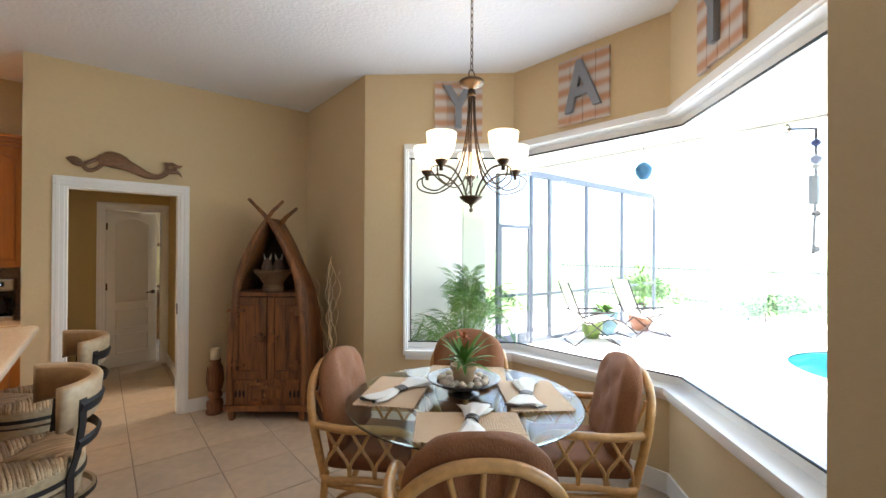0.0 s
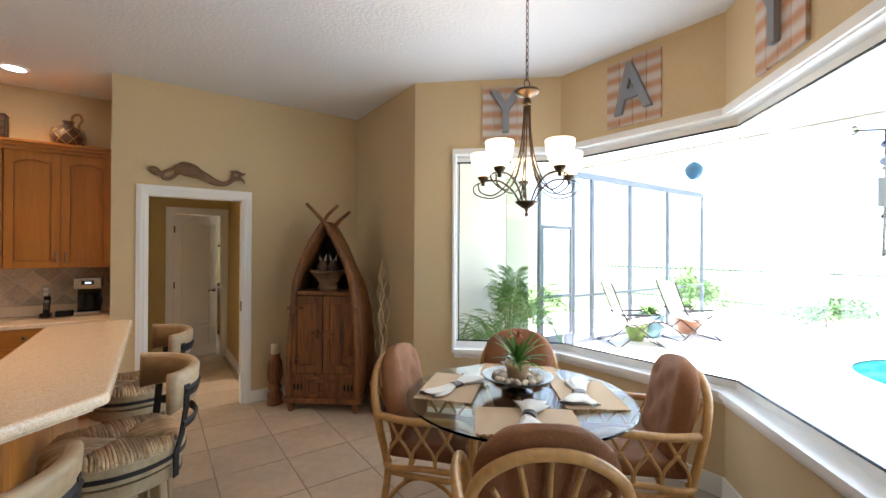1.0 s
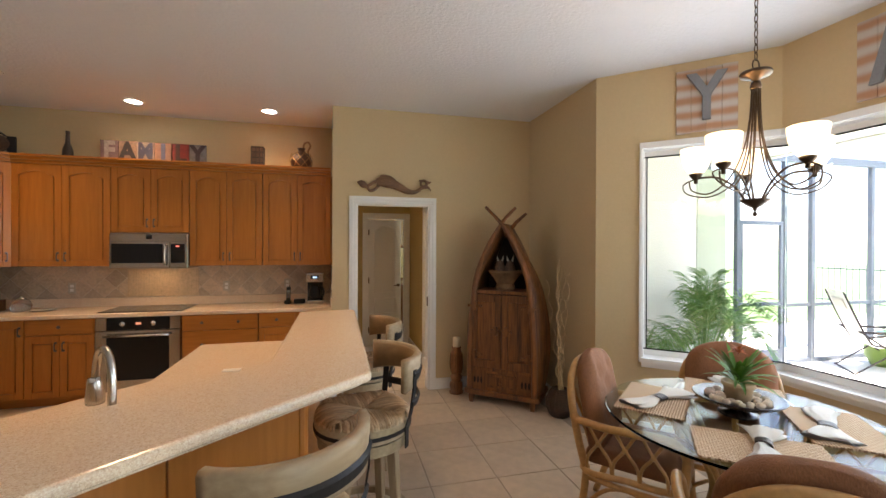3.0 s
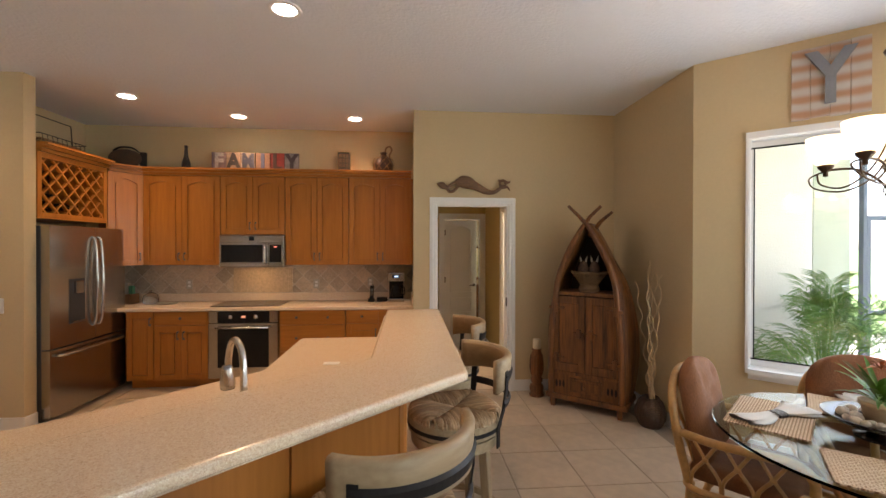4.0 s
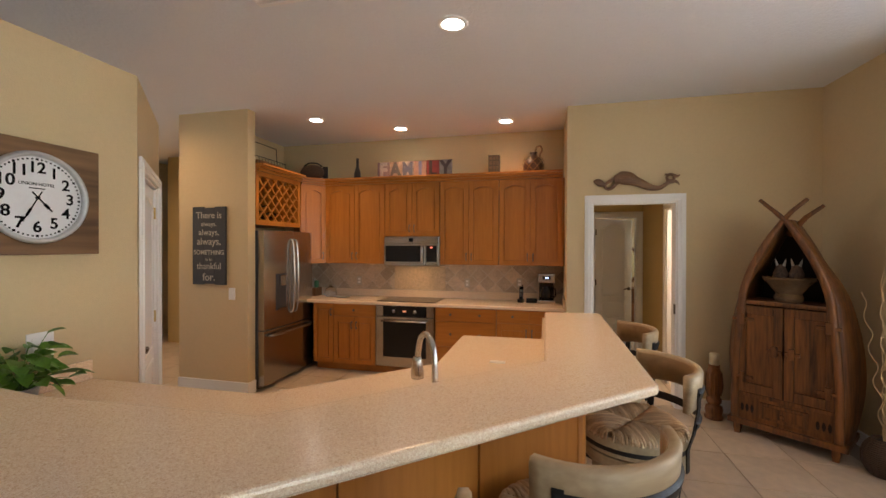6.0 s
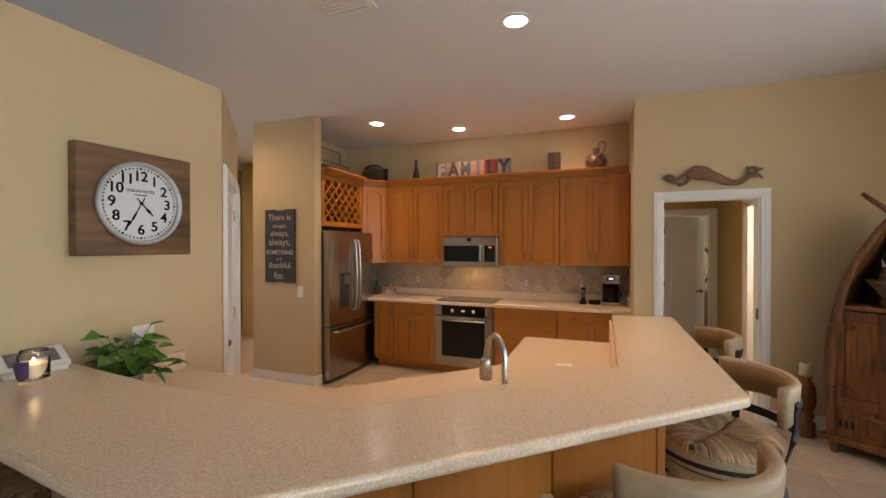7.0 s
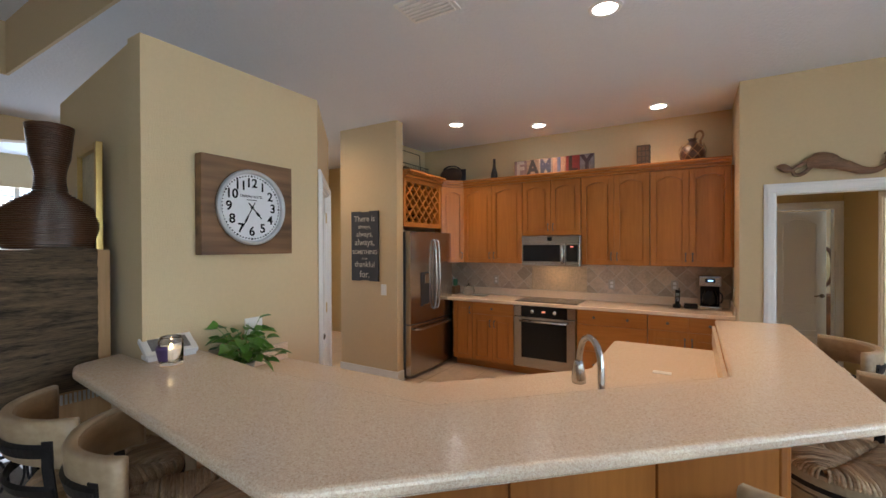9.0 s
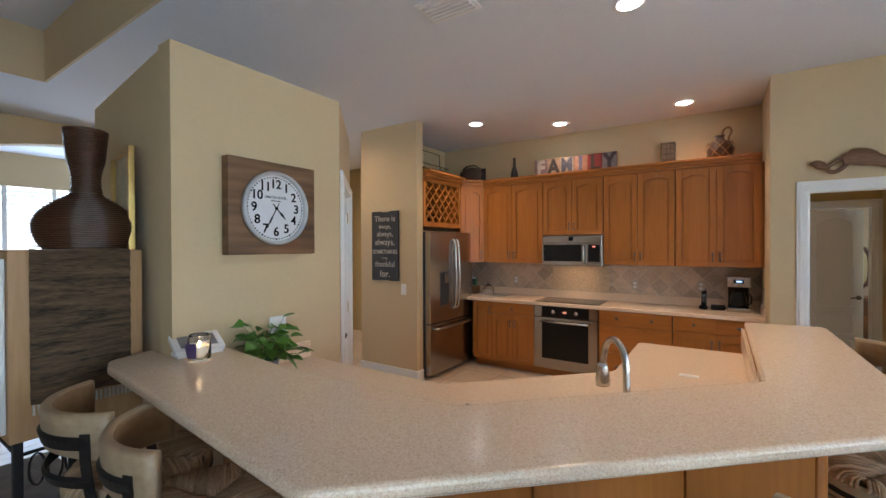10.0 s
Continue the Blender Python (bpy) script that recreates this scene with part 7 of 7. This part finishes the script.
tube(smooth_path([(0.735, 0, 0.055), (0.775, 0, 0.050), (0.800, 0, 0.062)], 5), lambda u: 0.017 * (1 - u) + 0.003, 8, fgm)
tube(smooth_path([(0.700, 0, 0.055), (0.675, 0, 0.068), (0.660, 0, 0.060)], 5), lambda u: 0.013 * (1 - u) + 0.003, 8, fgm)
mf = link("carved_figure", fgm, wood_mat("carved_wood", (0.10, 0.045, 0.02), (0.28, 0.15, 0.075), 0.55, "X", 14.0, bump=0.5), True)
mf.matrix_basis = pose(0.365, DOOR_Y - 0.040, 2.235) @ Matrix.Diagonal((1, 0.55, 1.12, 1))
tagged(mf, "carved brown wooden sea creature plaque above the doorway", "wall carving")

# hall: dresser and mirror seen through the far door
ds = thing("dresser", "dark wooden dresser in the room beyond the hall", "dresser", pose(0.9, 8.0, 0))
part("case", bx((0, 0, 0.04), (1.0, 0.45, 0.82), 0.01), M_DARKWOOD, ds)
for z in (0.10, 0.34, 0.58):
    part("drawer", bx((0.03, -0.015, z), (0.97, 0.002, z + 0.21), 0.006), M_DARKWOOD, ds)
mi = thing("wall_mirror", "dark framed mirror above the dresser", "mirror", pose(1.4, 8.46, 1.25))
op = [(0.24 * math.cos(a) * (1 if math.cos(a) > 0 else 1), 0, 0.36 * math.copysign(abs(math.sin(a)) ** 0.6, math.sin(a))) for a in [2 * math.pi * i / 28 for i in range(28)]]
part("frame", tube(op, 0.025, 8, closed=True), M_DARKWOOD, mi)
mg = bmesh.new()
mg.faces.new([mg.verts.new((x, 0.0, z)) for x, y, z in op])
mm_ = bpy.data.materials.new("mirror_glass")
mm_.use_nodes = True
mm_.node_tree.nodes["Principled BSDF"].inputs["Metallic"].default_value = 1
mm_.node_tree.nodes["Principled BSDF"].inputs["Roughness"].default_value = 0.03
part("glass", mg, mm_, mi)


# ---- outside ----
M_DECK = mat("pale_deck", (0.72, 0.70, 0.66), 0.85, var=0.08, scale=2, fine=60, bump=0.2)
M_LAWN = mat("lawn", (0.20, 0.30, 0.12), 0.95, var=0.3, scale=0.8, fine=40)
M_STUCCO = mat("white_stucco", (0.76, 0.75, 0.70), 0.9, var=0.05, scale=2, fine=60, bump=0.5, bump_scale=60)
M_CAGE = mat("cage_bronze", (0.12, 0.14, 0.17), 0.5, 0.3, var=0.1)
structure("ground", bx((2.62, -300, -0.32), (600, 300, -0.15)), M_LAWN, "green lawn reaching to the horizon", "ground")
pool_c, pool_r = (9.0, 0.0), (1.45, 1.30)
N = 48
ell = [(pool_c[0] + pool_r[0] * math.cos(2 * math.pi * i / N), pool_c[1] + pool_r[1] * math.sin(2 * math.pi * i / N)) for i in range(N)]
dk = bmesh.new()
outer = []
for i in range(N):
    c, s = math.cos(2 * math.pi * i / N), math.sin(2 * math.pi * i / N)
    k = 1.0 / max((c if c > 0 else -c * 4.4 / 3.0) / 4.4, abs(s) / 7.0)
    outer.append((9.0 + k * c, 0.0 + k * s))
vi = [[dk.verts.new((x, y, z)) for x, y in ring] for ring, z in ((ell, -0.55), (ell, -0.10), (outer, -0.10), (outer, -0.16))]
for a, b in zip(vi, vi[1:]):
    for i in range(N):
        dk.faces.new((a[i], a[(i + 1) % N], b[(i + 1) % N], b[i]))
box(dk, (2.63, -6.0, -0.16), (5.99, 6.0, -0.10))
bmesh.ops.recalc_face_normals(dk, faces=dk.faces[:])
structure("patio_deck", dk, M_DECK, "pale concrete patio deck round the pool", "pavement")
structure("pool_water", prism(ell, -0.50, -0.13), mat("pool_water", (0.012, 0.105, 0.12), 0.5, var=0.15, scale=3, bump=0.2, bump_scale=6, spec=0.0), "turquoise pool water", "water")
structure("pool_coping", tube([(x, y, -0.10) for x, y in ell], 0.05, 8, closed=True, flat=0.5), M_STUCCO, "white rounded pool coping", "coping")
structure("wall_stucco", bx((2.53, 3.62, -0.16), (4.18, 3.80, 3.0)), M_STUCCO, "white stucco house wall beside the patio")
structure("wall_stucco_return", bx((4.19, 3.62, -0.16), (4.60, 3.70, 2.5)), mat("pale_green_panel", (0.50, 0.55, 0.44), 0.6, var=0.06), "pale green louvred panel beside the stucco wall")
so = offset_line(BAY, 0.226)
k0, k1 = (2.64 - so[0].x) / (so[1].x - so[0].x), (2.64 - so[3].x) / (so[2].x - so[3].x)
p0, p1 = so[0].lerp(so[1], k0), so[3].lerp(so[2], k1)
structure("soffit", prism([(2.64, -5.5), (5.70, -5.5), (5.70, 5.0), (2.64, 5.0), tuple(p0), tuple(so[1]), tuple(so[2]), tuple(p1)], 2.80, 2.86), M_STUCCO, "pale stucco patio soffit", "soffit")
structure("fascia_beam", bx((5.701, -5.5, 2.78), (5.81, 4.4, 2.93)), M_STUCCO, "white beam at the patio roof's edge", "beam")
cg = thing("screen_cage", "dark metal pool screen enclosure with a door", "screen enclosure", pose(0, 4.36, -0.10))
for x, w_ in ((5.10, 0.09), (5.62, 0.05), (6.49, 0.06), (7.02, 0.07), (8.25, 0.07), (9.7, 0.07), (11.3, 0.07)):
    part("post", bx((x - w_ / 2, -0.03, 0), (x + w_ / 2, 0.03, 3.0), 0.003), M_CAGE, cg)
part("rail", bx((6.5, -0.02, 0.83), (11.3, 0.02, 0.88)), M_CAGE, cg)
part("top_beam", bx((5.0, -0.035, 2.95), (11.3, 0.035, 3.06)), M_CAGE, cg)
part("kick_rail", bx((6.5, -0.02, 0.0), (11.3, 0.02, 0.06)), M_CAGE, cg)
dc = part("screen_door", bx((5.66, -0.02, 2.02), (6.45, 0.02, 2.08)), M_CAGE, cg)
for lo, hi in (((5.66, -0.02, 0.02), (5.71, 0.02, 2.02)), ((6.40, -0.02, 0.02), (6.45, 0.02, 2.02)), ((5.71, -0.02, 0.86), (6.40, 0.02, 0.91)), ((5.71, -0.015, 0.03), (6.40, 0.015, 0.22))):
    part("door_rail", bx(lo, hi), M_CAGE, dc)

rng = random.Random(21)
pl_ = thing("patio_palm", "bushy green areca palm in a pot on the patio", "palm", pose(3.72, 3.08, -0.10))
part("pot", lathe([(0, 0), (0.15, 0), (0.20, 0.30), (0.215, 0.32), (0.19, 0.32), (0.17, 0.27), (0, 0.26)], 24), M_TERRA, pl_, "", True)
fb_, ft = bmesh.new(), bmesh.new()
for i in range(30):
    a = rng.uniform(0, 6.28)
    spread, h_ = rng.uniform(0.40, 0.85), rng.uniform(0.62, 1.22)
    if i < 6:
        spread, h_ = rng.uniform(0.10, 0.35), rng.uniform(1.10, 1.42)
    c, s = math.cos(a), math.sin(a) * 0.55
    pth = smooth_path([(0.04 * c, 0.04 * s, 0.28), (spread * 0.35 * c, spread * 0.35 * s, 0.28 + (h_ - 0.28) * 0.62), (spread * 0.8 * c, spread * 0.8 * s, h_), (spread * 1.15 * c, spread * 1.15 * s, h_ - 0.14)], 7)
    tube(pth, lambda u: 0.007 - 0.005 * u, 5, ft)
    n = len(pth)
    for j in range(int(n * 0.38), n):
        d = (pth[min(j + 1, n - 1)] - pth[j - 1]).normalized()
        side = d.cross(Vector((0, 0, 1))).normalized()
        L = 0.30 * (1 - 0.45 * abs((j / n - 0.65) / 0.35))
        for q in (0.0, 0.5):
            base = pth[j] + d * 0.03 * q
            for sg_ in (-1, 1):
                way = (side * sg_ + d * 0.75 + Vector((0, 0, 0.12))).normalized()
                tip = base + way * L + Vector((0, 0, -0.22 * L))
                w_ = d * 0.006
                mid = base + way * L * 0.5
                v = [fb_.verts.new(q_) for q_ in (base, mid + w_, tip, mid - w_)]
                fb_.faces.new(v)
tagged(part("fronds", fb_, M_PALM, pl_), kind="stuff")
part("stalks", ft, M_PALM, pl_)


def lounger(m):
    t = thing("patio_recliner", "folding metal patio recliner with pale mesh sling", "lounge chair", m, "recliners on the patio")
    for s in (-0.29, 0.29):
        part("side_rail", tube(smooth_path([(-0.50, s, 1.10), (-0.26, s, 0.52), (-0.12, s, 0.40), (0.35, s, 0.46), (0.70, s, 0.22)], 5), 0.012, 8), M_IRON, t)
        part("leg", tube([(-0.30, s, 0.56), (0.42, s, 0.0)], 0.011, 8), M_IRON, t)
        part("leg", tube([(0.30, s, 0.56), (-0.38, s, 0.0)], 0.011, 8), M_IRON, t)
        part("armrest", bx((-0.34, s - 0.025, 0.56), (0.24, s + 0.025, 0.59), 0.008), M_IRON, t)
    for x in (0.42, -0.38):
        part("foot_bar", tube([(x, -0.29, 0.012), (x, 0.29, 0.012)], 0.011, 8), M_IRON, t)
    sl = bmesh.new()
    pth = smooth_path([(-0.50, 0, 1.10), (-0.26, 0, 0.51), (-0.12, 0, 0.37), (0.35, 0, 0.45), (0.70, 0, 0.22)], 5)
    rows = [[sl.verts.new((p.x, y, p.z)) for y in (-0.26, 0.26)] for p in pth]
    for a, b in zip(rows, rows[1:]):
        sl.faces.new((a[0], a[1], b[1], b[0]))
    r = bmesh.ops.extrude_face_region(sl, geom=sl.faces[:])
    bmesh.ops.translate(sl, vec=(0, 0, 0.006), verts=[g for g in r["geom"] if isinstance(g, bmesh.types.BMVert)])
    part("sling", sl, mat("pale_mesh_sling", (0.62, 0.60, 0.53), 0.8, var=0.08), t, "pale mesh sling")
    part("head_pillow", bx((-0.08, -0.17, -0.03), (0.08, 0.17, 0.03), 0.02, m=Matrix.Translation((-0.425, 0, 0.94)) @ Matrix.Rotation(radians(67), 4, "Y")), M_CREAM, t)
    return t


l1 = lounger(pose(7.35, 3.72, -0.10, 0, 0, -38))
copy_thing(l1, pose(8.75, 3.45, -0.10, 0, 0, -30))
for nm, x, y, sc_, colr, lab in (("bowl_planter", 8.3, 4.0, 1.0, (0.10, 0.20, 0.24), "blue-grey glazed bowl planter with low plants"), ("clay_planter", 9.3, 3.75, 0.9, (0.45, 0.20, 0.11), "terracotta planter with a tall leafy plant"), ("round_pot", 7.78, 3.95, 0.72, (0.16, 0.26, 0.05), "round green glazed pot on the patio")):
    t = thing(nm, lab, "planter", pose(x, y, -0.10))
    part("pot", lathe([(0, 0), (0.16 * sc_, 0), (0.26 * sc_, 0.2 * sc_), (0.27 * sc_, 0.40 * sc_), (0.29 * sc_, 0.43 * sc_), (0.24 * sc_, 0.43 * sc_), (0, 0.38 * sc_)], 24), mat("planter_glaze", colr, 0.4, var=0.15, scale=6), t, "", True)
    if nm != "round_pot":
        lf = bmesh.new()
        for i in range(90):
            a, e = rng.uniform(0, 6.28), rng.uniform(0.2, 1.5)
            z = 0.40 + (rng.uniform(0, 0.9) if nm == "clay_planter" else rng.uniform(0, 0.12))
            leaf_blade(lf, (0.05 * math.cos(a), 0.05 * math.sin(a), z), (math.cos(a), math.sin(a), e), (0, 0, 1), rng.uniform(0.15, 0.34), 0.045, 0.4, 4)
        part("foliage", lf, M_PALM, t, "", True)

# fence, hedge and trees past the deck
fe = thing("yard_fence", "black metal picket fence along the yard", "fence", pose(14.0, 0, -0.15))
for z in (0.25, 1.15):
    part("rail", bx((-0.015, -9, z), (0.015, 9, z + 0.04)), M_CAGE, fe)
for i in range(121):
    part("picket", bx((-0.008, -9 + 0.15 * i, 0.0), (0.008, -8.984 + 0.15 * i, 1.3)), M_CAGE, fe)


def leaf_cloud(bm, centre, radii, count, size, rg):
    for i in range(count):
        while True:
            v = Vector((rg.uniform(-1, 1), rg.uniform(-1, 1), rg.uniform(-1, 1)))
            if 0.35 < v.length < 1:
                break
        p = Vector(centre) + Vector((v.x * radii[0], v.y * radii[1], v.z * radii[2]))
        a = Vector((rg.uniform(-1, 1), rg.uniform(-1, 1), rg.uniform(-0.5, 0.5))).normalized() * size
        b = a.cross(Vector((rg.uniform(-1, 1), rg.uniform(-1, 1), rg.uniform(-1, 1)))).normalized() * size * 0.5
        bm.faces.new([bm.verts.new(q) for q in (p - a, p + b, p + a, p - b)])


M_HEDGE = mat("hedge_leaf", (0.12, 0.22, 0.09), 0.6, var=0.4, scale=2, fine=20)
for i, (x, y, h_) in enumerate(((12.6, -1.5, 1.1), (12.9, 0.4, 1.3), (12.7, 2.4, 0.7), (12.5, -3.6, 1.2), (13.0, 5.4, 1.0))):
    t = thing("garden_shrub", "leafy green shrub at the patio's far edge", "shrub", pose(x, y, -0.15), "shrubs along the fence")
    bm = bmesh.new()
    for k in range(6):
        leaf_cloud(bm, (rng.uniform(-0.3, 0.3), rng.uniform(-0.7, 0.7), h_ * rng.uniform(0.35, 0.75)), (0.4, 0.5, h_ * 0.32), 170, 0.06, rng)
    tagged(part("foliage", bm, M_HEDGE, t), kind="stuff")
    part("stem", tube([(0, 0, 0), (0.03, 0.02, h_ * 0.5)], lambda u: 0.03 - 0.015 * u, 6), M_DARKWOOD, t)
for x, y, h_ in ((18.5, -1.5, 3.4), (17.5, -6.0, 3.8)):
    t = thing("garden_tree", "broad green tree behind the fence", "tree", pose(x, y, -0.15), "trees behind the fence")
    tr = tube(smooth_path([(0, 0, 0), (0.08, 0.05, h_ * 0.3), (-0.05, 0.1, h_ * 0.55)], 5), lambda u: 0.17 - 0.08 * u, 8)
    for k in range(6):
        a = 1.05 * k
        tube(smooth_path([(-0.02, 0.07, h_ * 0.45), (0.5 * math.cos(a), 0.5 * math.sin(a), h_ * 0.62), (1.1 * math.cos(a), 1.1 * math.sin(a), h_ * 0.78)], 4), lambda u: 0.07 - 0.05 * u, 6, tr)
    part("trunk", tr, M_DARKWOOD, t)
    bm = bmesh.new()
    for k in range(13):
        a = rng.uniform(0, 6.28)
        leaf_cloud(bm, (rng.uniform(0.2, 1.4) * math.cos(a), rng.uniform(0.2, 1.4) * math.sin(a), h_ * rng.uniform(0.55, 0.92)), (0.7, 0.7, 0.5), 150, 0.10, rng)
    tagged(part("crown", bm, M_HEDGE, t), kind="stuff")

# hangings outside the bay
ln = thing("hanging_lantern", "blue glass lantern hanging under the soffit", "lantern", pose(5.0, 1.69, 2.39) @ Matrix.Scale(0.78, 4))
part("globe", lathe([(0, -0.13), (0.05, -0.12), (0.10, -0.05), (0.11, 0.02), (0.07, 0.08), (0.02, 0.11), (0, 0.11)], 20), mat("blue_glass", (0.05, 0.20, 0.42), 0.1, var=0.2, scale=9), ln, "", True)
part("cord", tube([(0, 0, 0.10), (0, 0, 0.525)], 0.004, 6), M_CAGE, ln)
wc = thing("wind_chime", "dark hanging chime with blue beads outside the pier", "wind chime", pose(2.92, -0.005, 0))
part("cord", tube([(0, 0, 2.06), (0, 0, 1.8), (0.01, 0.01, 1.53)], 0.005, 6), M_IRON, wc)
part("hook", tube([(0, 0, 2.06), (-0.081, 0.082, 2.06)], 0.004, 6), M_IRON, wc)
part("suction_cup", lathe([(0, 0), (0.022, 0.0), (0.012, 0.012), (0, 0.016)], 16, m=pose(-0.0815, 0.0825, 2.06, 0, 0, -45) @ pose(0, 0, 0, 0, 90, 0)), M_GLASS, wc)
for z, r, c in ((2.00, 0.018, (0.03, 0.06, 0.30)), (1.93, 0.022, (0.03, 0.05, 0.20)), (1.90, 0.014, (0.30, 0.32, 0.36)), (1.70, 0.018, (0.05, 0.03, 0.02)), (1.55, 0.016, (0.05, 0.05, 0.05))):
    part("bead", lathe([(0, -r), (r * 0.8, -r * 0.5), (r, 0), (r * 0.8, r * 0.5), (0, r)], 12, m=Matrix.Translation((0, 0, z))), mat("bead", c, 0.2, var=0.1), wc, "", True)
part("clapper", bx((-0.03, -0.01, 1.74), (0.03, 0.02, 1.86), 0.004), M_CAGE, wc)


# ---- tiled wall behind the worktop ----
def clip(poly, x0, x1, z0, z1):
    """The part of a plan polygon inside a rectangle."""
    for axis, lim, keep in ((0, x0, 1), (0, x1, -1), (1, z0, 1), (1, z1, -1)):
        out = []
        for i in range(len(poly)):
            a, b = poly[i - 1], poly[i]
            ia, ib = (a[axis] - lim) * keep >= 0, (b[axis] - lim) * keep >= 0
            if ia != ib:
                t = (lim - a[axis]) / (b[axis] - a[axis])
                out.append((a[0] + (b[0] - a[0]) * t, a[1] + (b[1] - a[1]) * t))
            if ib:
                out.append(b)
        poly = out
        if len(poly) < 3:
            return []
    return poly


M_SPLASH = mat("tumbled_tile", (0.52, 0.41, 0.30), 0.55, var=0.28, scale=8, fine=45, bump=0.2, bump_scale=40, random_tint=0.22)
M_ACCENT = mat("mosaic_tile", (0.60, 0.45, 0.29), 0.5, var=0.25, scale=30, fine=80, bump=0.2)
SX0, SX1, SZ0, SZ1 = -3.85, 0.108, 1.006, 1.369
YS = KIT_Y - 0.006
splash = structure("backsplash", bx((SX0, YS, SZ0), (SX1, KIT_Y - 0.001, SZ1)), mat("tile_grout", (0.64, 0.57, 0.48), 0.9, var=0.08), "beige grout behind the diagonal wall tiles", "backsplash")
AC = (-2.10, -1.42, 1.03, 1.305)
S = 0.152
r2 = S * math.sqrt(2) / 2
rng = random.Random(9)
i = 0
x = SX0
while x < SX1 + r2:
    row = 0
    z = SZ0 - r2
    while z < SZ1 + r2:
        for dx, dz in ((0, 0), (r2, r2)):
            cx, cz = x + dx, z + dz
            k = r2 - 0.004
            poly = clip([(cx, cz - k), (cx + k, cz), (cx, cz + k), (cx - k, cz)], SX0 + 0.002, SX1 - 0.002, SZ0 + 0.002, SZ1 - 0.002)
            if not poly:
                continue
            if all(AC[0] - 0.03 < p[0] < AC[1] + 0.03 for p in poly) and all(AC[2] - 0.03 < p[1] < AC[3] + 0.03 for p in poly):
                continue
            me = bpy.data.meshes.new("tile")
            n = len(poly)
            yf = YS - 0.006 - rng.uniform(0, 0.0015)
            me.from_pydata([(p[0], yf, p[1]) for p in poly] + [(p[0], YS - 0.0005, p[1]) for p in poly], [], [tuple(range(n))] + [(j, n + j, n + (j + 1) % n, (j + 1) % n) for j in range(n)])
            me.materials.append(M_SPLASH)
            o = new("tile", me)
            o.parent = splash
        z += 2 * r2
    x += 2 * r2
acc = bmesh.new()
m = 0.026
box(acc, (AC[0], YS - 0.009, AC[2]), (AC[1], YS - 0.001, AC[3]))
xx = AC[0]
while xx < AC[1] - 0.01:
    zz = AC[2]
    while zz < AC[3] - 0.01:
        if rng.random() < 0.97:
            box(acc, (xx + 0.002, YS - 0.013 - rng.uniform(0, 0.002), zz + 0.002), (min(xx + m, AC[1]) - 0.002, YS - 0.0085, min(zz + m, AC[3]) - 0.002))
        zz += m
    xx += m
tagged(part("mosaic_panel", acc, M_ACCENT, splash, "small square mosaic panel behind the hob"), kind="stuff")
for lo, hi in (((AC[0] - 0.018, YS - 0.016, AC[2] - 0.018), (AC[1] + 0.018, YS - 0.006, AC[2])), ((AC[0] - 0.018, YS - 0.016, AC[3]), (AC[1] + 0.018, YS - 0.006, AC[3] + 0.018)), ((AC[0] - 0.018, YS - 0.016, AC[2]), (AC[0], YS - 0.006, AC[3])), ((AC[1], YS - 0.016, AC[2]), (AC[1] + 0.018, YS - 0.006, AC[3]))):
    part("border_tile", bx(lo, hi, 0.003), M_ACCENT, splash)

# ---- floor tiles ----
floor_ob = bpy.data.objects["floor"]
PX, PY = 0.470, 0.475
g = 0.0035
tile_bm = bx((-PX / 2 + g, -PY / 2 + g, -0.004), (PX / 2 - g, PY / 2 - g, 0.0), 0.0)
tile_me = bpy.data.meshes.new("floor_tile")
bmesh.ops.bevel(tile_bm, geom=[e for e in tile_bm.edges if all(v.co.z > -0.001 for v in e.verts)], offset=0.002, segments=1, affect="EDGES")
tile_bm.to_mesh(tile_me)
tile_bm.free()
tile_me.materials.append(M_TILE)
rest = bmesh.new()
count = 0
for ix in range(-21, 4):
    for iy in range(-15, 14):
        cx, cy = 0.77 + PX * (ix + 0.5), 2.345 + PY * (iy + 0.5)
        if cx > 2.3 and (cx - 2.50 > min((2.88 - cy) * 1.1, cy + 0.30) or cx > 3.3):
            continue
        near = -3.6 < cx < 3.2 and 0.9 < cy < 5.2 or (0.2 < cx < 1.4 and 5.1 < cy < 6.6) or (-3.2 < cx < 3.2 and -0.3 < cy <= 0.9)
        if near and count < 290:
            o = new("floor_tile", tile_me)
            o.location = (cx, cy, 0)
            o.parent = floor_ob
            count += 1
        else:
            box(rest, (cx - PX / 2 + g, cy - PY / 2 + g, -0.0038), (cx + PX / 2 - g, cy + PY / 2 - g, -0.0002))
tagged(part("far_floor_tiles", rest, M_TILE, floor_ob, "beige ceramic floor tiles further off"), kind="stuff")
structure("floor_bay", prism([(2.361, 4.2), (2.361, -0.3), (3.45, 0.7), (3.4, 2.1), (2.45, 2.95), (2.45, 4.2)], -0.12, -0.0045), M_GROUT, "sandy grout bed in the bay", "floor")
